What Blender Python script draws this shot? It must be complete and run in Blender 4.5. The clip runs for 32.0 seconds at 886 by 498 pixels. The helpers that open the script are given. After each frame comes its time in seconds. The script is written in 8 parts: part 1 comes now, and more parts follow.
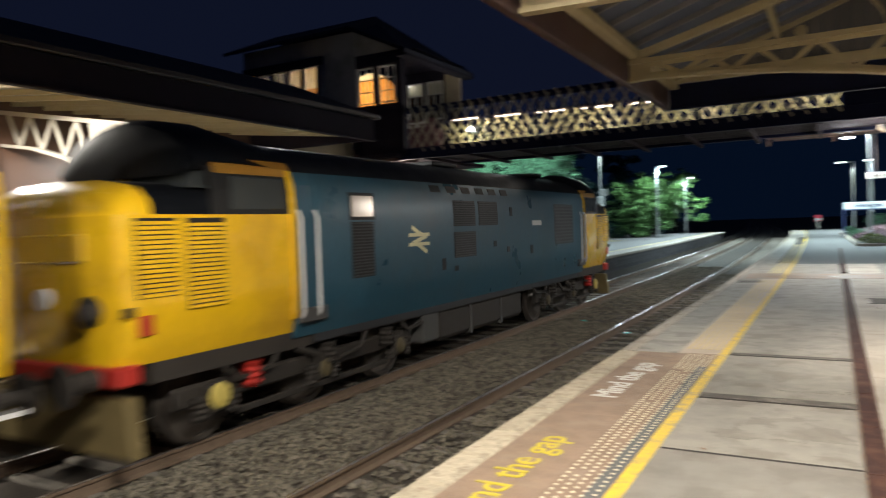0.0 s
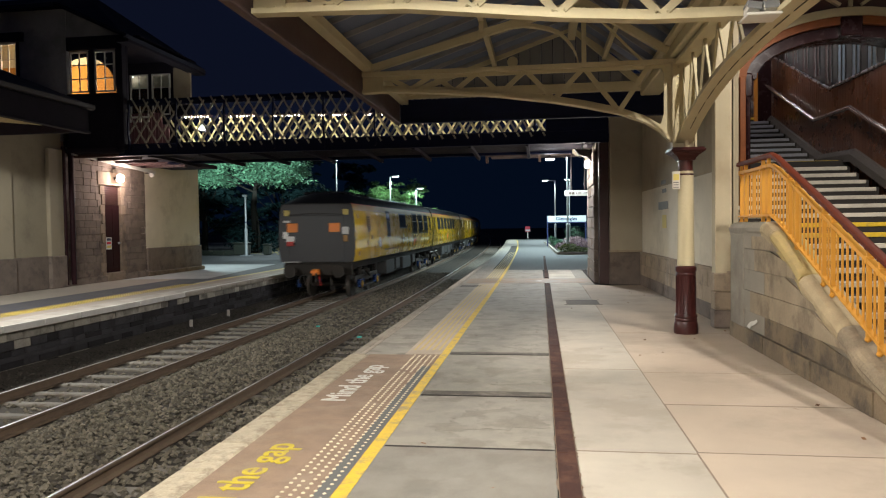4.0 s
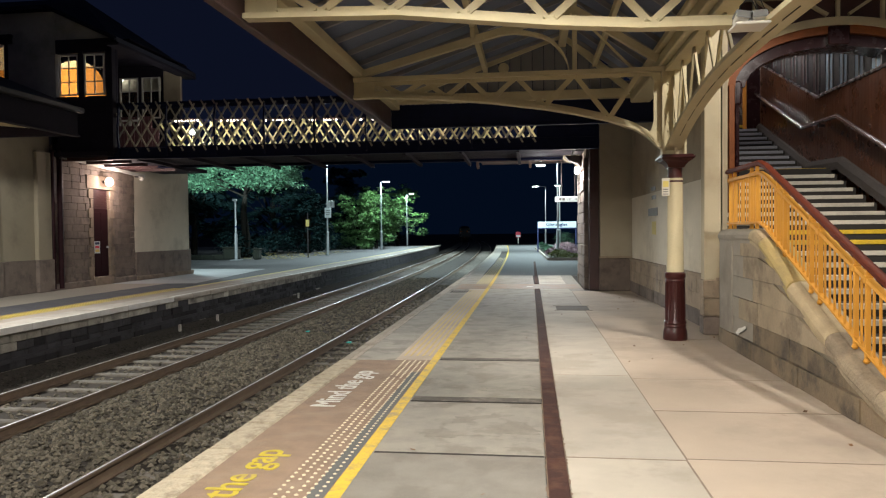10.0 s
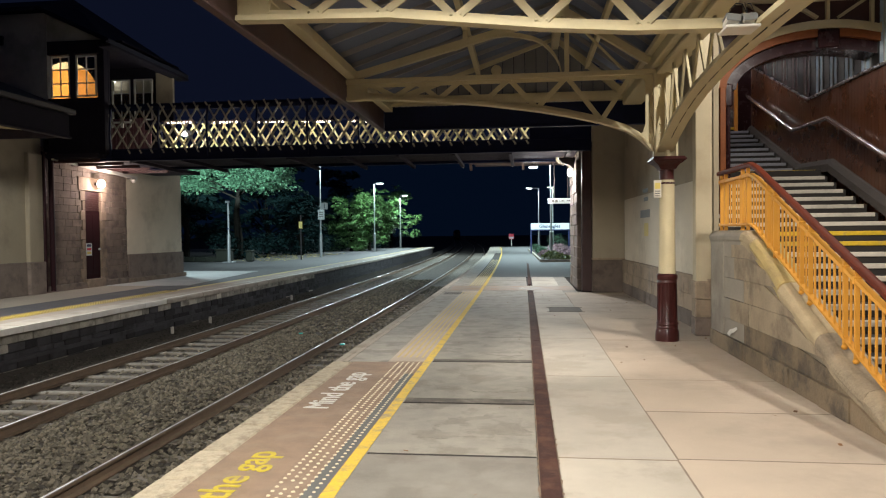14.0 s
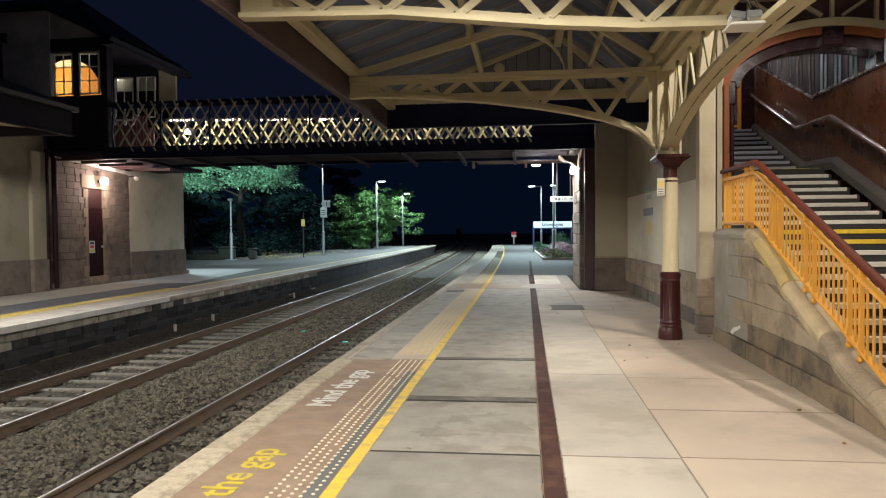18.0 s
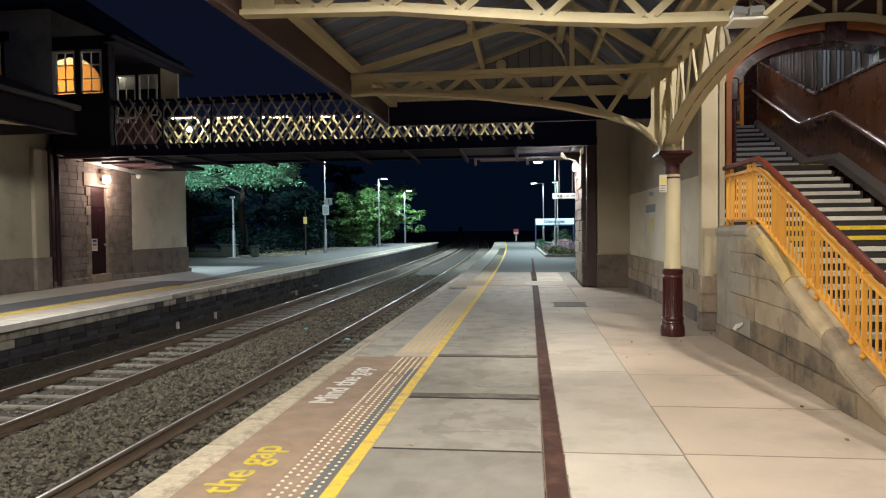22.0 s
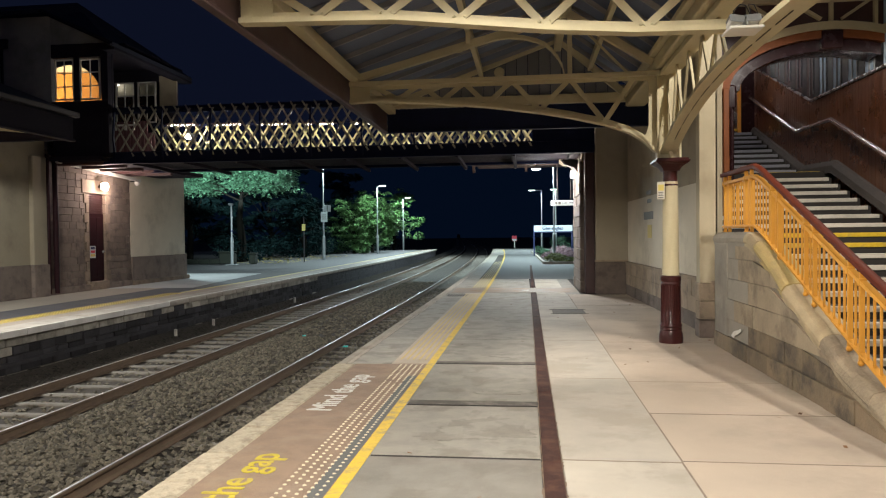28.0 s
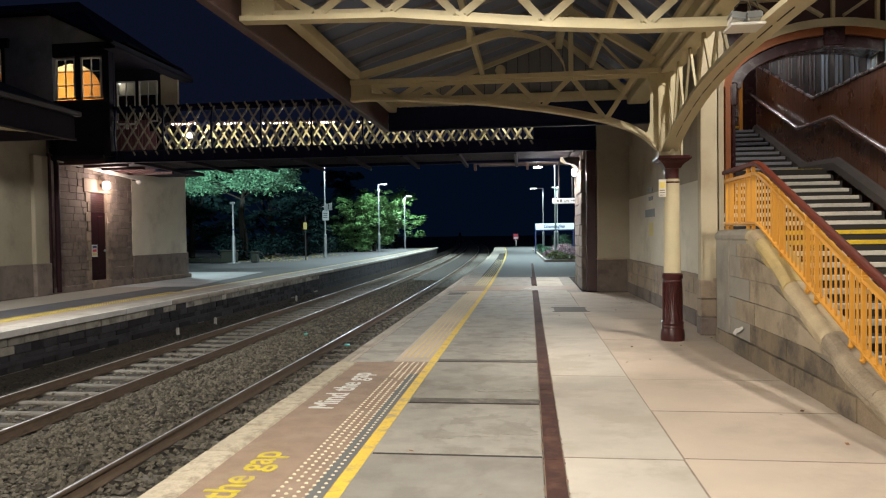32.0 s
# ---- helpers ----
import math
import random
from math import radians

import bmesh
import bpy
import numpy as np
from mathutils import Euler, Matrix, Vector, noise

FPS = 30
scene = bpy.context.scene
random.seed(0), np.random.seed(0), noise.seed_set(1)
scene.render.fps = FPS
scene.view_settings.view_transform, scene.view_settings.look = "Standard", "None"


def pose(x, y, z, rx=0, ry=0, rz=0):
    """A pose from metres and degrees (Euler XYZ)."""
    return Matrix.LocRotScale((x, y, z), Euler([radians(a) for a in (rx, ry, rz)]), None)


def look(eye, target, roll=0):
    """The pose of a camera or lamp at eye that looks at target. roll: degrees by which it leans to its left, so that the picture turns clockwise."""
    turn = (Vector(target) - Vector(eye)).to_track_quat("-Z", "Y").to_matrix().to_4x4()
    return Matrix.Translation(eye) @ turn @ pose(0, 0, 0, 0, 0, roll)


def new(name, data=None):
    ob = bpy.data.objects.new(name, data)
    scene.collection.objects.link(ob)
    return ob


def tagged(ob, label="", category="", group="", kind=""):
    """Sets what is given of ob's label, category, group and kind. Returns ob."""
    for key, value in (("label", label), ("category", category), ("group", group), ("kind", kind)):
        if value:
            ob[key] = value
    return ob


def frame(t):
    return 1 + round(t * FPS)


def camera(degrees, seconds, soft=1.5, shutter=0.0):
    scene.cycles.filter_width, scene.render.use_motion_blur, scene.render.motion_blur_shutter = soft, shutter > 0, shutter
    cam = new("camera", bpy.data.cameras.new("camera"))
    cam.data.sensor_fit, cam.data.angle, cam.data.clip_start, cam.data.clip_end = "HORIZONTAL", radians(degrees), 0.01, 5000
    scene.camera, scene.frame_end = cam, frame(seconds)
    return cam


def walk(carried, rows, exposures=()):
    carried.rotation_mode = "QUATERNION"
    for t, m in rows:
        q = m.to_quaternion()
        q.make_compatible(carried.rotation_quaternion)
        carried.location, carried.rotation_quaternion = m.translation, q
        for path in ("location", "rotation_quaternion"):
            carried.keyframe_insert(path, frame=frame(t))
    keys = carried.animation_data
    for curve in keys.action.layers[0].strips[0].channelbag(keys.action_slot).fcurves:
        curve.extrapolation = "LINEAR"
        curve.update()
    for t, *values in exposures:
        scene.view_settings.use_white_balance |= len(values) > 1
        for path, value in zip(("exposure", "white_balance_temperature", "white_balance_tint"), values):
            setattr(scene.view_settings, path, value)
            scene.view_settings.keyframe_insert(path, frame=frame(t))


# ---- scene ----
cam = camera(64.2, 32.0, soft=1.15, shutter=0.35)
PATH = [
    (0, (-0.057, 0.021, 1.652), (-4.907, 8.760, 1.343), -2.01),
    (0.3, (-0.044, 0.029, 1.659), (-3.500, 9.407, 1.345), -2.00),
    (0.5, (-0.044, 0.041, 1.657), (-2.968, 9.599, 1.365), -1.97),
    (0.7, (-0.032, 0.036, 1.657), (-2.622, 9.691, 1.375), -1.91),
    (1, (-0.024, 0.034, 1.654), (-2.284, 9.771, 1.382), -1.64),
    (1.5, (-0.009, 0.032, 1.652), (-1.904, 9.847, 1.371), -1.52),
    (2, (0.001, 0.025, 1.656), (-1.653, 9.883, 1.364), -1.41),
    (2.5, (0.002, 0.012, 1.655), (-1.497, 9.895, 1.354), -1.25),
    (3, (0.004, 0.013, 1.651), (-1.422, 9.906, 1.342), -1.07),
    (3.5, (0.000, 0.011, 1.651), (-1.394, 9.909, 1.337), -0.90),
    (5.5, (0.001, 0.013, 1.655), (-1.342, 9.918, 1.349), -0.55),
    (6, (0.001, 0.011, 1.653), (-1.325, 9.918, 1.359), -0.44),
    (6.5, (0.001, 0.015, 1.654), (-1.315, 9.924, 1.365), -0.38),
    (7, (-0.001, 0.017, 1.654), (-1.310, 9.927, 1.369), -0.42),
    (7.5, (0.002, 0.016, 1.654), (-1.304, 9.926, 1.372), -0.46),
    (8, (-0.000, 0.015, 1.654), (-1.301, 9.926, 1.373), -0.45),
    (8.5, (-0.003, 0.013, 1.656), (-1.291, 9.926, 1.381), -0.43),
    (9, (0.000, 0.012, 1.657), (-1.277, 9.926, 1.389), -0.47),
    (9.5, (-0.003, 0.012, 1.658), (-1.263, 9.929, 1.403), -0.51),
    (10, (0.000, 0.009, 1.658), (-1.241, 9.929, 1.414), -0.53),
    (10.5, (0.003, 0.005, 1.656), (-1.218, 9.927, 1.419), -0.55),
    (11, (0.005, -0.001, 1.654), (-1.198, 9.924, 1.420), -0.54),
    (11.5, (0.008, -0.005, 1.654), (-1.181, 9.922, 1.421), -0.55),
    (12, (0.004, 0.000, 1.652), (-1.173, 9.928, 1.419), -0.53),
    (12.5, (-0.000, 0.005, 1.656), (-1.165, 9.934, 1.425), -0.48),
    (13, (0.005, 0.003, 1.651), (-1.152, 9.933, 1.430), -0.54),
    (13.5, (0.006, -0.002, 1.655), (-1.147, 9.929, 1.435), -0.60),
    (14, (0.009, -0.009, 1.657), (-1.139, 9.922, 1.438), -0.58),
    (14.5, (0.010, -0.012, 1.657), (-1.137, 9.920, 1.438), -0.51),
    (16.5, (0.003, -0.004, 1.655), (-1.156, 9.925, 1.421), -0.55),
    (17, (0.005, -0.007, 1.655), (-1.163, 9.922, 1.412), -0.57),
    (17.5, (0.001, -0.011, 1.655), (-1.171, 9.917, 1.409), -0.50),
    (18, (0.001, -0.002, 1.653), (-1.180, 9.925, 1.407), -0.51),
    (18.5, (0.002, -0.004, 1.652), (-1.190, 9.922, 1.407), -0.51),
    (19, (0.001, -0.004, 1.652), (-1.200, 9.921, 1.407), -0.51),
    (19.5, (-0.000, -0.003, 1.651), (-1.205, 9.921, 1.405), -0.54),
    (20, (0.002, -0.010, 1.653), (-1.203, 9.914, 1.400), -0.58),
    (20.5, (0.002, -0.001, 1.653), (-1.211, 9.922, 1.398), -0.60),
    (21, (0.004, -0.003, 1.652), (-1.211, 9.920, 1.387), -0.60),
    (21.5, (0.005, -0.003, 1.653), (-1.210, 9.919, 1.373), -0.62),
    (22, (0.003, 0.002, 1.651), (-1.209, 9.924, 1.367), -0.63),
    (22.5, (0.001, 0.003, 1.651), (-1.205, 9.926, 1.379), -0.65),
    (23, (0.001, 0.001, 1.654), (-1.202, 9.925, 1.401), -0.70),
    (23.5, (0.003, 0.002, 1.653), (-1.193, 9.927, 1.414), -0.73),
    (24, (0.005, -0.005, 1.653), (-1.185, 9.921, 1.419), -0.69),
    (24.5, (0.003, -0.004, 1.651), (-1.179, 9.923, 1.416), -0.67),
    (25, (0.002, -0.006, 1.656), (-1.171, 9.922, 1.415), -0.64),
    (25.5, (0.007, -0.001, 1.651), (-1.165, 9.927, 1.414), -0.61),
    (27.5, (-0.000, -0.004, 1.654), (-1.180, 9.925, 1.466), -0.60),
    (28, (0.005, -0.005, 1.654), (-1.184, 9.922, 1.467), -0.65),
    (28.5, (0.008, -0.005, 1.652), (-1.185, 9.922, 1.474), -0.65),
    (29, (0.006, -0.009, 1.653), (-1.185, 9.918, 1.482), -0.59),
    (29.5, (0.000, -0.008, 1.652), (-1.183, 9.921, 1.491), -0.55),
    (30, (0.002, -0.005, 1.650), (-1.183, 9.924, 1.491), -0.54),
    (30.5, (0.002, 0.002, 1.651), (-1.192, 9.929, 1.477), -0.62),
    (31, (0.004, -0.003, 1.652), (-1.198, 9.923, 1.459), -0.68),
    (31.5, (0.004, -0.004, 1.651), (-1.202, 9.921, 1.444), -0.76),
    (32, (0.007, -0.004, 1.650), (-1.204, 9.920, 1.439), -0.77),
]
walk(cam, [(t, look(eye, target, roll)) for t, eye, target, roll in PATH], [(0.0, 0.34), (0.5, 0.32), (2.0, 0.29), (3.0, 0.24), (3.8, 0.08), (32.0, 0.08)])

# ---- night sky and lamps ----
world = bpy.data.worlds.new("night")
scene.world = world
world.use_nodes = True
world.node_tree.nodes["Background"].inputs[0].default_value = (0.0034, 0.0050, 0.0134, 1)
world.node_tree.nodes["Background"].inputs[1].default_value = 1.0

WARM, PINK, COOL = (1.0, 0.935, 0.85), (1.0, 0.80, 0.72), (0.74, 0.95, 1.0)


def lamp(name, place, watts, colour, radius=0.12):
    data = bpy.data.lights.new(name, "POINT")
    data.energy, data.color, data.shadow_soft_size = watts, colour, radius
    ob = new(name, data)
    ob.location = place
    return ob


def spot(name, place, target, watts, colour, degrees, blend=0.6, radius=0.1):
    data = bpy.data.lights.new(name, "SPOT")
    data.energy, data.color, data.shadow_soft_size = watts, colour, radius
    data.spot_size, data.spot_blend = radians(degrees), blend
    ob = new(name, data)
    ob.matrix_world = look(place, target)
    return ob


# canopy lamps over the near platform, shining down
spot("canopy_lamp_light", (-1.0, 3.3, 4.35), (-1.0, 3.3, 0), 1080, WARM, 166, 0.16, 0.22)
spot("canopy_lamp_light", (-1.0, -5.2, 4.35), (-1.0, -5.2, 0), 1500, WARM, 177, 0.08, 0.22)
spot("floodlight_light", (1.88, 7.0, 3.35), (-0.9, 10.9, 0), 640, WARM, 74, 1.0, 0.1)
spot("stair_foot_lamp_light", (4.0, 8.5, 5.5), (4.0, 8.5, 0), 640, WARM, 165, 0.15, 0.07)
# canopy lamps over the far platform
spot("far_canopy_lamp_light", (-11.6, 5.85, 3.9), (-11.6, 5.85, 0), 620, (1.0, 0.94, 0.84), 177, 0.1, 0.2)
spot("far_canopy_lamp_light", (-11.6, -3.0, 3.9), (-11.6, -3.0, 0), 700, (1.0, 0.94, 0.84), 177, 0.1, 0.2)
spot("far_canopy_lamp_light", (-10.9, 12.2, 3.9), (-10.9, 12.2, 0), 1050, (0.95, 0.97, 0.94), 172, 0.1, 0.2)
# wall lamps under the footbridge; unseen spots added at the far building's end
lamp("wall_lamp_light", (-13.72, 22.05, 3.36), 150, PINK, 0.06)
lamp("pier_lamp_light", (1.16, 21.25, 3.28), 120, WARM, 0.1)
lamp("soffit_lamp_light", (0.32, 23.75, 3.66), 55, (0.95, 0.98, 1.0), 0.08)
spot("soffit_lamp_beam", (0.32, 23.95, 3.72), (0.32, 23.95, 0), 620, (0.95, 0.98, 1.0), 168, 0.2, 0.08)
# Narrow spot added to brighten the tree crown; no lamp is visible there.
spot("building_end_lamp_light", (-15.0, 28.7, 4.4), (-20.2, 46.0, 9.2), 60000, COOL, 35, 0.2, 0.15)
spot("building_end_lamp_light", (-14.75, 28.6, 4.4), (-14.4, 29.4, 0.0), 950, COOL, 172, 0.2, 0.12)
spot("building_end_lamp_light", (-14.6, 28.7, 4.4), (-16.5, 46.0, 0.0), 6500, COOL, 44, 0.9, 0.12)
# lamps on the footbridge deck and inside the upper hall
for bx in (-9.2, -6.6, -3.6, -0.6):
    lamp("footbridge_lamp_light", (bx, 21.6, 5.0), 52, WARM, 0.1)
lamp("footbridge_flood_light", (-11.16, 22.12, 5.06), 60, (1.0, 0.96, 0.88), 0.1)
lamp("rear_room_light", (-14.6, 23.9, 7.25), 2.2, WARM, 0.1)
lamp("hall_light", (-15.6, 21.0, 6.7), 150, (1.0, 0.78, 0.5), 0.2)
# stair building
lamp("stair_light", (4.3, 16.6, 6.5), 75, (1.0, 0.95, 0.9), 0.22)
lamp("landing_light", (4.7, 20.9, 6.6), 45, (1.0, 0.95, 0.9), 0.15)
# platform lamp columns
for lx, ly, lz, w in ((-14.2, 50.2, 7.4, 2900), (-13.55, 66.0, 6.45, 4000), (-13.75, 81.0, 6.1, 4000), (0.9, 50.0, 7.2, 6500), (0.5, 74.0, 6.25, 3600), (2.85, 78.0, 6.5, 2600)):
    spot("platform_lamp_light", (lx, ly, lz - 0.12), (lx, ly, 0), w, COOL, 179 if lx < -10 else 165, 0.06 if lx < -10 else 0.5, 0.12)
scene.view_settings.exposure = 0.0


# ---- mesh and material helpers ----
def bend(y):
    """How far the line has curved to the left at y."""
    return -0.00034 * max(0.0, min(y, 160.0) - 15.0) ** 2 - 0.0986 * max(0.0, y - 160.0)


class M:
    """A mesh being gathered: points and faces."""

    def __init__(self):
        self.v, self.f = [], []

    def add(self, v, f):
        n = len(self.v)
        self.v += [tuple(p) for p in v]
        self.f += [tuple(n + i for i in q) for q in f]
        return self

    def box(self, x0, x1, y0, y1, z0, z1, c=0.0, m=None):
        if c <= 0:
            v = [(x, y, z) for z in (z0, z1) for y in (y0, y1) for x in (x0, x1)]
            f = [(0, 2, 3, 1), (4, 5, 7, 6), (0, 1, 5, 4), (1, 3, 7, 5), (3, 2, 6, 7), (2, 0, 4, 6)]
        else:
            c = min(c, (x1 - x0) * 0.45, (y1 - y0) * 0.45, (z1 - z0) * 0.45)
            rings = []
            for z, k in ((z0, c), (z0 + c, 0), (z1 - c, 0), (z1, c)):
                rings.append([(x0 + k + c * (not k), y0 + k, z), (x1 - k - c * (not k), y0 + k, z), (x1 - k, y0 + k + c * (not k), z), (x1 - k, y1 - k - c * (not k), z),
                              (x1 - k - c * (not k), y1 - k, z), (x0 + k + c * (not k), y1 - k, z), (x0 + k, y1 - k - c * (not k), z), (x0 + k, y0 + k + c * (not k), z)])
            v = [p for r in rings for p in r]
            f = [tuple(range(7, -1, -1)), tuple(range(24, 32))]
            for a in range(3):
                for i in range(8):
                    j = (i + 1) % 8
                    f.append((a * 8 + i, a * 8 + j, a * 8 + 8 + j, a * 8 + 8 + i))
        if m is not None:
            v = [m @ Vector(p) for p in v]
        return self.add(v, f)

    def lathe(self, profile, at=(0, 0, 0), n=20, m=None):
        """Turned about z: profile of (radius, height)."""
        v, f = [], []
        for r, z in profile:
            for i in range(n):
                a = 2 * math.pi * i / n
                v.append((at[0] + r * math.cos(a), at[1] + r * math.sin(a), at[2] + z))
        for k in range(len(profile) - 1):
            for i in range(n):
                j = (i + 1) % n
                f.append((k * n + i, k * n + j, (k + 1) * n + j, (k + 1) * n + i))
        f += [tuple(range(n - 1, -1, -1)), tuple(range((len(profile) - 1) * n, len(profile) * n))]
        if m is not None:
            v = [m @ Vector(p) for p in v]
        return self.add(v, f)

    def tube(self, path, r, n=8, closed=False):
        path = [Vector(p) for p in path]
        v, f = [], []
        for i, p in enumerate(path):
            d = (path[min(i + 1, len(path) - 1)] - path[max(i - 1, 0)]).normalized()
            s = d.cross(Vector((0, 0, 1)) if abs(d.z) < 0.95 else Vector((0, 1, 0))).normalized()
            u = s.cross(d)
            rr = r[i] if isinstance(r, (list, tuple)) else r
            for k in range(n):
                a = 2 * math.pi * (k + 0.5) / n
                v.append(p + s * rr * math.cos(a) + u * rr * math.sin(a))
        for i in range(len(path) - 1):
            for k in range(n):
                j = (k + 1) % n
                f.append((i * n + k, i * n + j, (i + 1) * n + j, (i + 1) * n + k))
        f += [tuple(range(n - 1, -1, -1)), tuple(range((len(path) - 1) * n, len(path) * n))]
        return self.add(v, f)

    def prism(self, outline, axis, a, b):
        """A flat outline (two coordinates) extruded along an axis from a to b."""
        k = "xyz".index(axis)
        v = []
        for w in (a, b):
            for p in outline:
                q = list(p)
                q.insert(k, w)
                v.append(q)
        n = len(outline)
        f = [tuple(range(n - 1, -1, -1)), tuple(range(n, 2 * n))] + [(i, (i + 1) % n, n + (i + 1) % n, n + i) for i in range(n)]
        return self.add(v, f)

    def bar(self, p, q, w, d, up=(0, 0, 1)):
        """A straight bar of section w by d from p to q."""
        p, q = Vector(p), Vector(q)
        e = (q - p).normalized()
        s = e.cross(Vector(up)).normalized() * w / 2
        u = s.normalized().cross(e) * d / 2
        v = [o + a * s + b * u for o in (p, q) for a, b in ((-1, -1), (1, -1), (1, 1), (-1, 1))]
        return self.add(v, [(3, 2, 1, 0), (4, 5, 6, 7)] + [(i, (i + 1) % 4, 4 + (i + 1) % 4, 4 + i) for i in range(4)])

    def sweep(self, profile, path, closed=True):
        """Cross-sections of one profile, given as points, along stations: path is a list of functions of (a, b)."""
        n = len(profile)
        v = [g(a, b) for g in path for a, b in profile]
        f = []
        for i in range(len(path) - 1):
            for k in range(n if closed else n - 1):
                j = (k + 1) % n
                f.append((i * n + k, i * n + j, (i + 1) * n + j, (i + 1) * n + k))
        if closed:
            f += [tuple(range(n - 1, -1, -1)), tuple(range((len(path) - 1) * n, len(path) * n))]
        return self.add(v, f)

    def along(self, profile, ys):
        """A profile of (x, z) carried along the curving line at the given y."""
        return self.sweep(profile, [(lambda a, b, y=y: (a + bend(y), y, b)) for y in ys])

    def mesh(self, name, shift=(0, 0, 0), smooth=False):
        me = bpy.data.meshes.new(name)
        me.from_pydata([(p[0] - shift[0], p[1] - shift[1], p[2] - shift[2]) for p in self.v], [], self.f)
        if smooth:
            me.polygons.foreach_set("use_smooth", [True] * len(me.polygons))
            me.set_sharp_from_angle(angle=radians(38))
        me.update()
        return me


ORIGIN = {}


def thing(name, at, label="", category="", group="", kind=""):
    ob = new(name)
    ob.empty_display_size = 0.2
    ob.location = at
    ORIGIN[ob] = tuple(at)
    return tagged(ob, label, category, group, kind)


def solid(name, m, material, label="", category="", group="", kind="", smooth=False):
    """A thing of one mesh, its origin at the middle of its base."""
    lo, hi = np.min(m.v, 0), np.max(m.v, 0)
    at = ((lo[0] + hi[0]) / 2, (lo[1] + hi[1]) / 2, lo[2])
    ob = new(name, m.mesh(name, at, smooth))
    ob.data.materials.append(material)
    ob.location = at
    ORIGIN[ob] = tuple(float(a) for a in at)
    return tagged(ob, label, category, group, kind)


def part(name, m, material, parent, label="", smooth=False, kind=""):
    """One mesh under a thing or a part; the points are given in the thing's world."""
    at = ORIGIN.get(parent, (0, 0, 0))
    ob = new(name, m.mesh(name, at, smooth))
    ob.data.materials.append(material)
    ob.parent = parent
    ORIGIN[ob] = at
    return tagged(ob, label, kind=kind)


def piece(name, mesh, parent, at, turn=0.0):
    """One more object on a shared mesh, under a thing; at is in the world."""
    ob = new(name, mesh)
    o = ORIGIN[parent]
    ob.parent = parent
    ob.matrix_basis = pose(at[0] - o[0], at[1] - o[1], at[2] - o[2], 0, 0, turn)
    return ob


def material(name, colour, rough=0.7, metal=0.0, var=0.25, scale=3.0, fine=60.0, bump=0.15, stain=None, stain_amount=0.0, per_object=0.0, per_island=0.0, spec=0.5, coat=0.0, edge=(0.50, 0.66)):
    """Base colour varied at two scales, with fine relief, and stains of a colour of their own."""
    mt = bpy.data.materials.new(name)
    mt.use_nodes = True
    nt = mt.node_tree
    b = nt.nodes["Principled BSDF"]
    b.inputs["Roughness"].default_value, b.inputs["Metallic"].default_value = rough, metal
    b.inputs["Specular IOR Level"].default_value = spec
    b.inputs["Coat Weight"].default_value = coat
    b.inputs["Coat Roughness"].default_value = 0.15
    co = nt.nodes.new("ShaderNodeTexCoord")
    geo = nt.nodes.new("ShaderNodeNewGeometry")
    src = geo.outputs["Position"] if not per_object == -1 else co.outputs["Object"]

    def tex(sc, detail, rough_):
        n = nt.nodes.new("ShaderNodeTexNoise")
        n.inputs["Scale"].default_value, n.inputs["Detail"].default_value, n.inputs["Roughness"].default_value = sc, detail, rough_
        nt.links.new(src, n.inputs["Vector"])
        return n.outputs["Fac"]

    def maths(op, a, c):
        n = nt.nodes.new("ShaderNodeMath")
        n.operation = op
        for i, w in enumerate((a, c)):
            if isinstance(w, (int, float)):
                n.inputs[i].default_value = w
            else:
                nt.links.new(w, n.inputs[i])
        return n.outputs[0]

    big, small = tex(scale, 4, 0.6), tex(fine, 3, 0.6)
    k = maths("ADD", maths("MULTIPLY", maths("SUBTRACT", big, 0.5), 2.6 * var), maths("MULTIPLY", maths("SUBTRACT", small, 0.5), 1.5 * var))
    k = maths("ADD", k, 1.0)
    if per_object > 0:
        info = nt.nodes.new("ShaderNodeObjectInfo")
        k = maths("ADD", k, maths("MULTIPLY", maths("SUBTRACT", info.outputs["Random"], 0.5), 2 * per_object))
    if per_island > 0:
        k = maths("ADD", k, maths("MULTIPLY", maths("SUBTRACT", geo.outputs["Random Per Island"], 0.5), 2 * per_island))
    k = maths("MAXIMUM", k, 0.08)
    mul = nt.nodes.new("ShaderNodeVectorMath")
    mul.operation = "SCALE"
    mul.inputs[0].default_value = colour
    nt.links.new(k, mul.inputs["Scale"])
    out = mul.outputs[0]
    if stain:
        ramp = nt.nodes.new("ShaderNodeValToRGB")
        ramp.color_ramp.elements[0].position, ramp.color_ramp.elements[1].position = edge
        nt.links.new(tex(scale * 0.55, 6, 0.65), ramp.inputs[0])
        mix = nt.nodes.new("ShaderNodeMix")
        mix.data_type = "RGBA"
        nt.links.new(maths("MULTIPLY", ramp.outputs[0], stain_amount), mix.inputs["Factor"])
        nt.links.new(out, mix.inputs["A"])
        mix.inputs["B"].default_value = (*stain, 1)
        out = mix.outputs["Result"]
    nt.links.new(out, b.inputs["Base Color"])
    nt.links.new(maths("ADD", maths("MULTIPLY", maths("SUBTRACT", big, 0.5), 0.35), rough), b.inputs["Roughness"])
    if bump:
        bp = nt.nodes.new("ShaderNodeBump")
        bp.inputs["Strength"].default_value, bp.inputs["Distance"].default_value = bump, 0.01
        nt.links.new(maths("ADD", small, maths("MULTIPLY", big, 0.6)), bp.inputs["Height"])
        nt.links.new(bp.outputs[0], b.inputs["Normal"])
    return mt


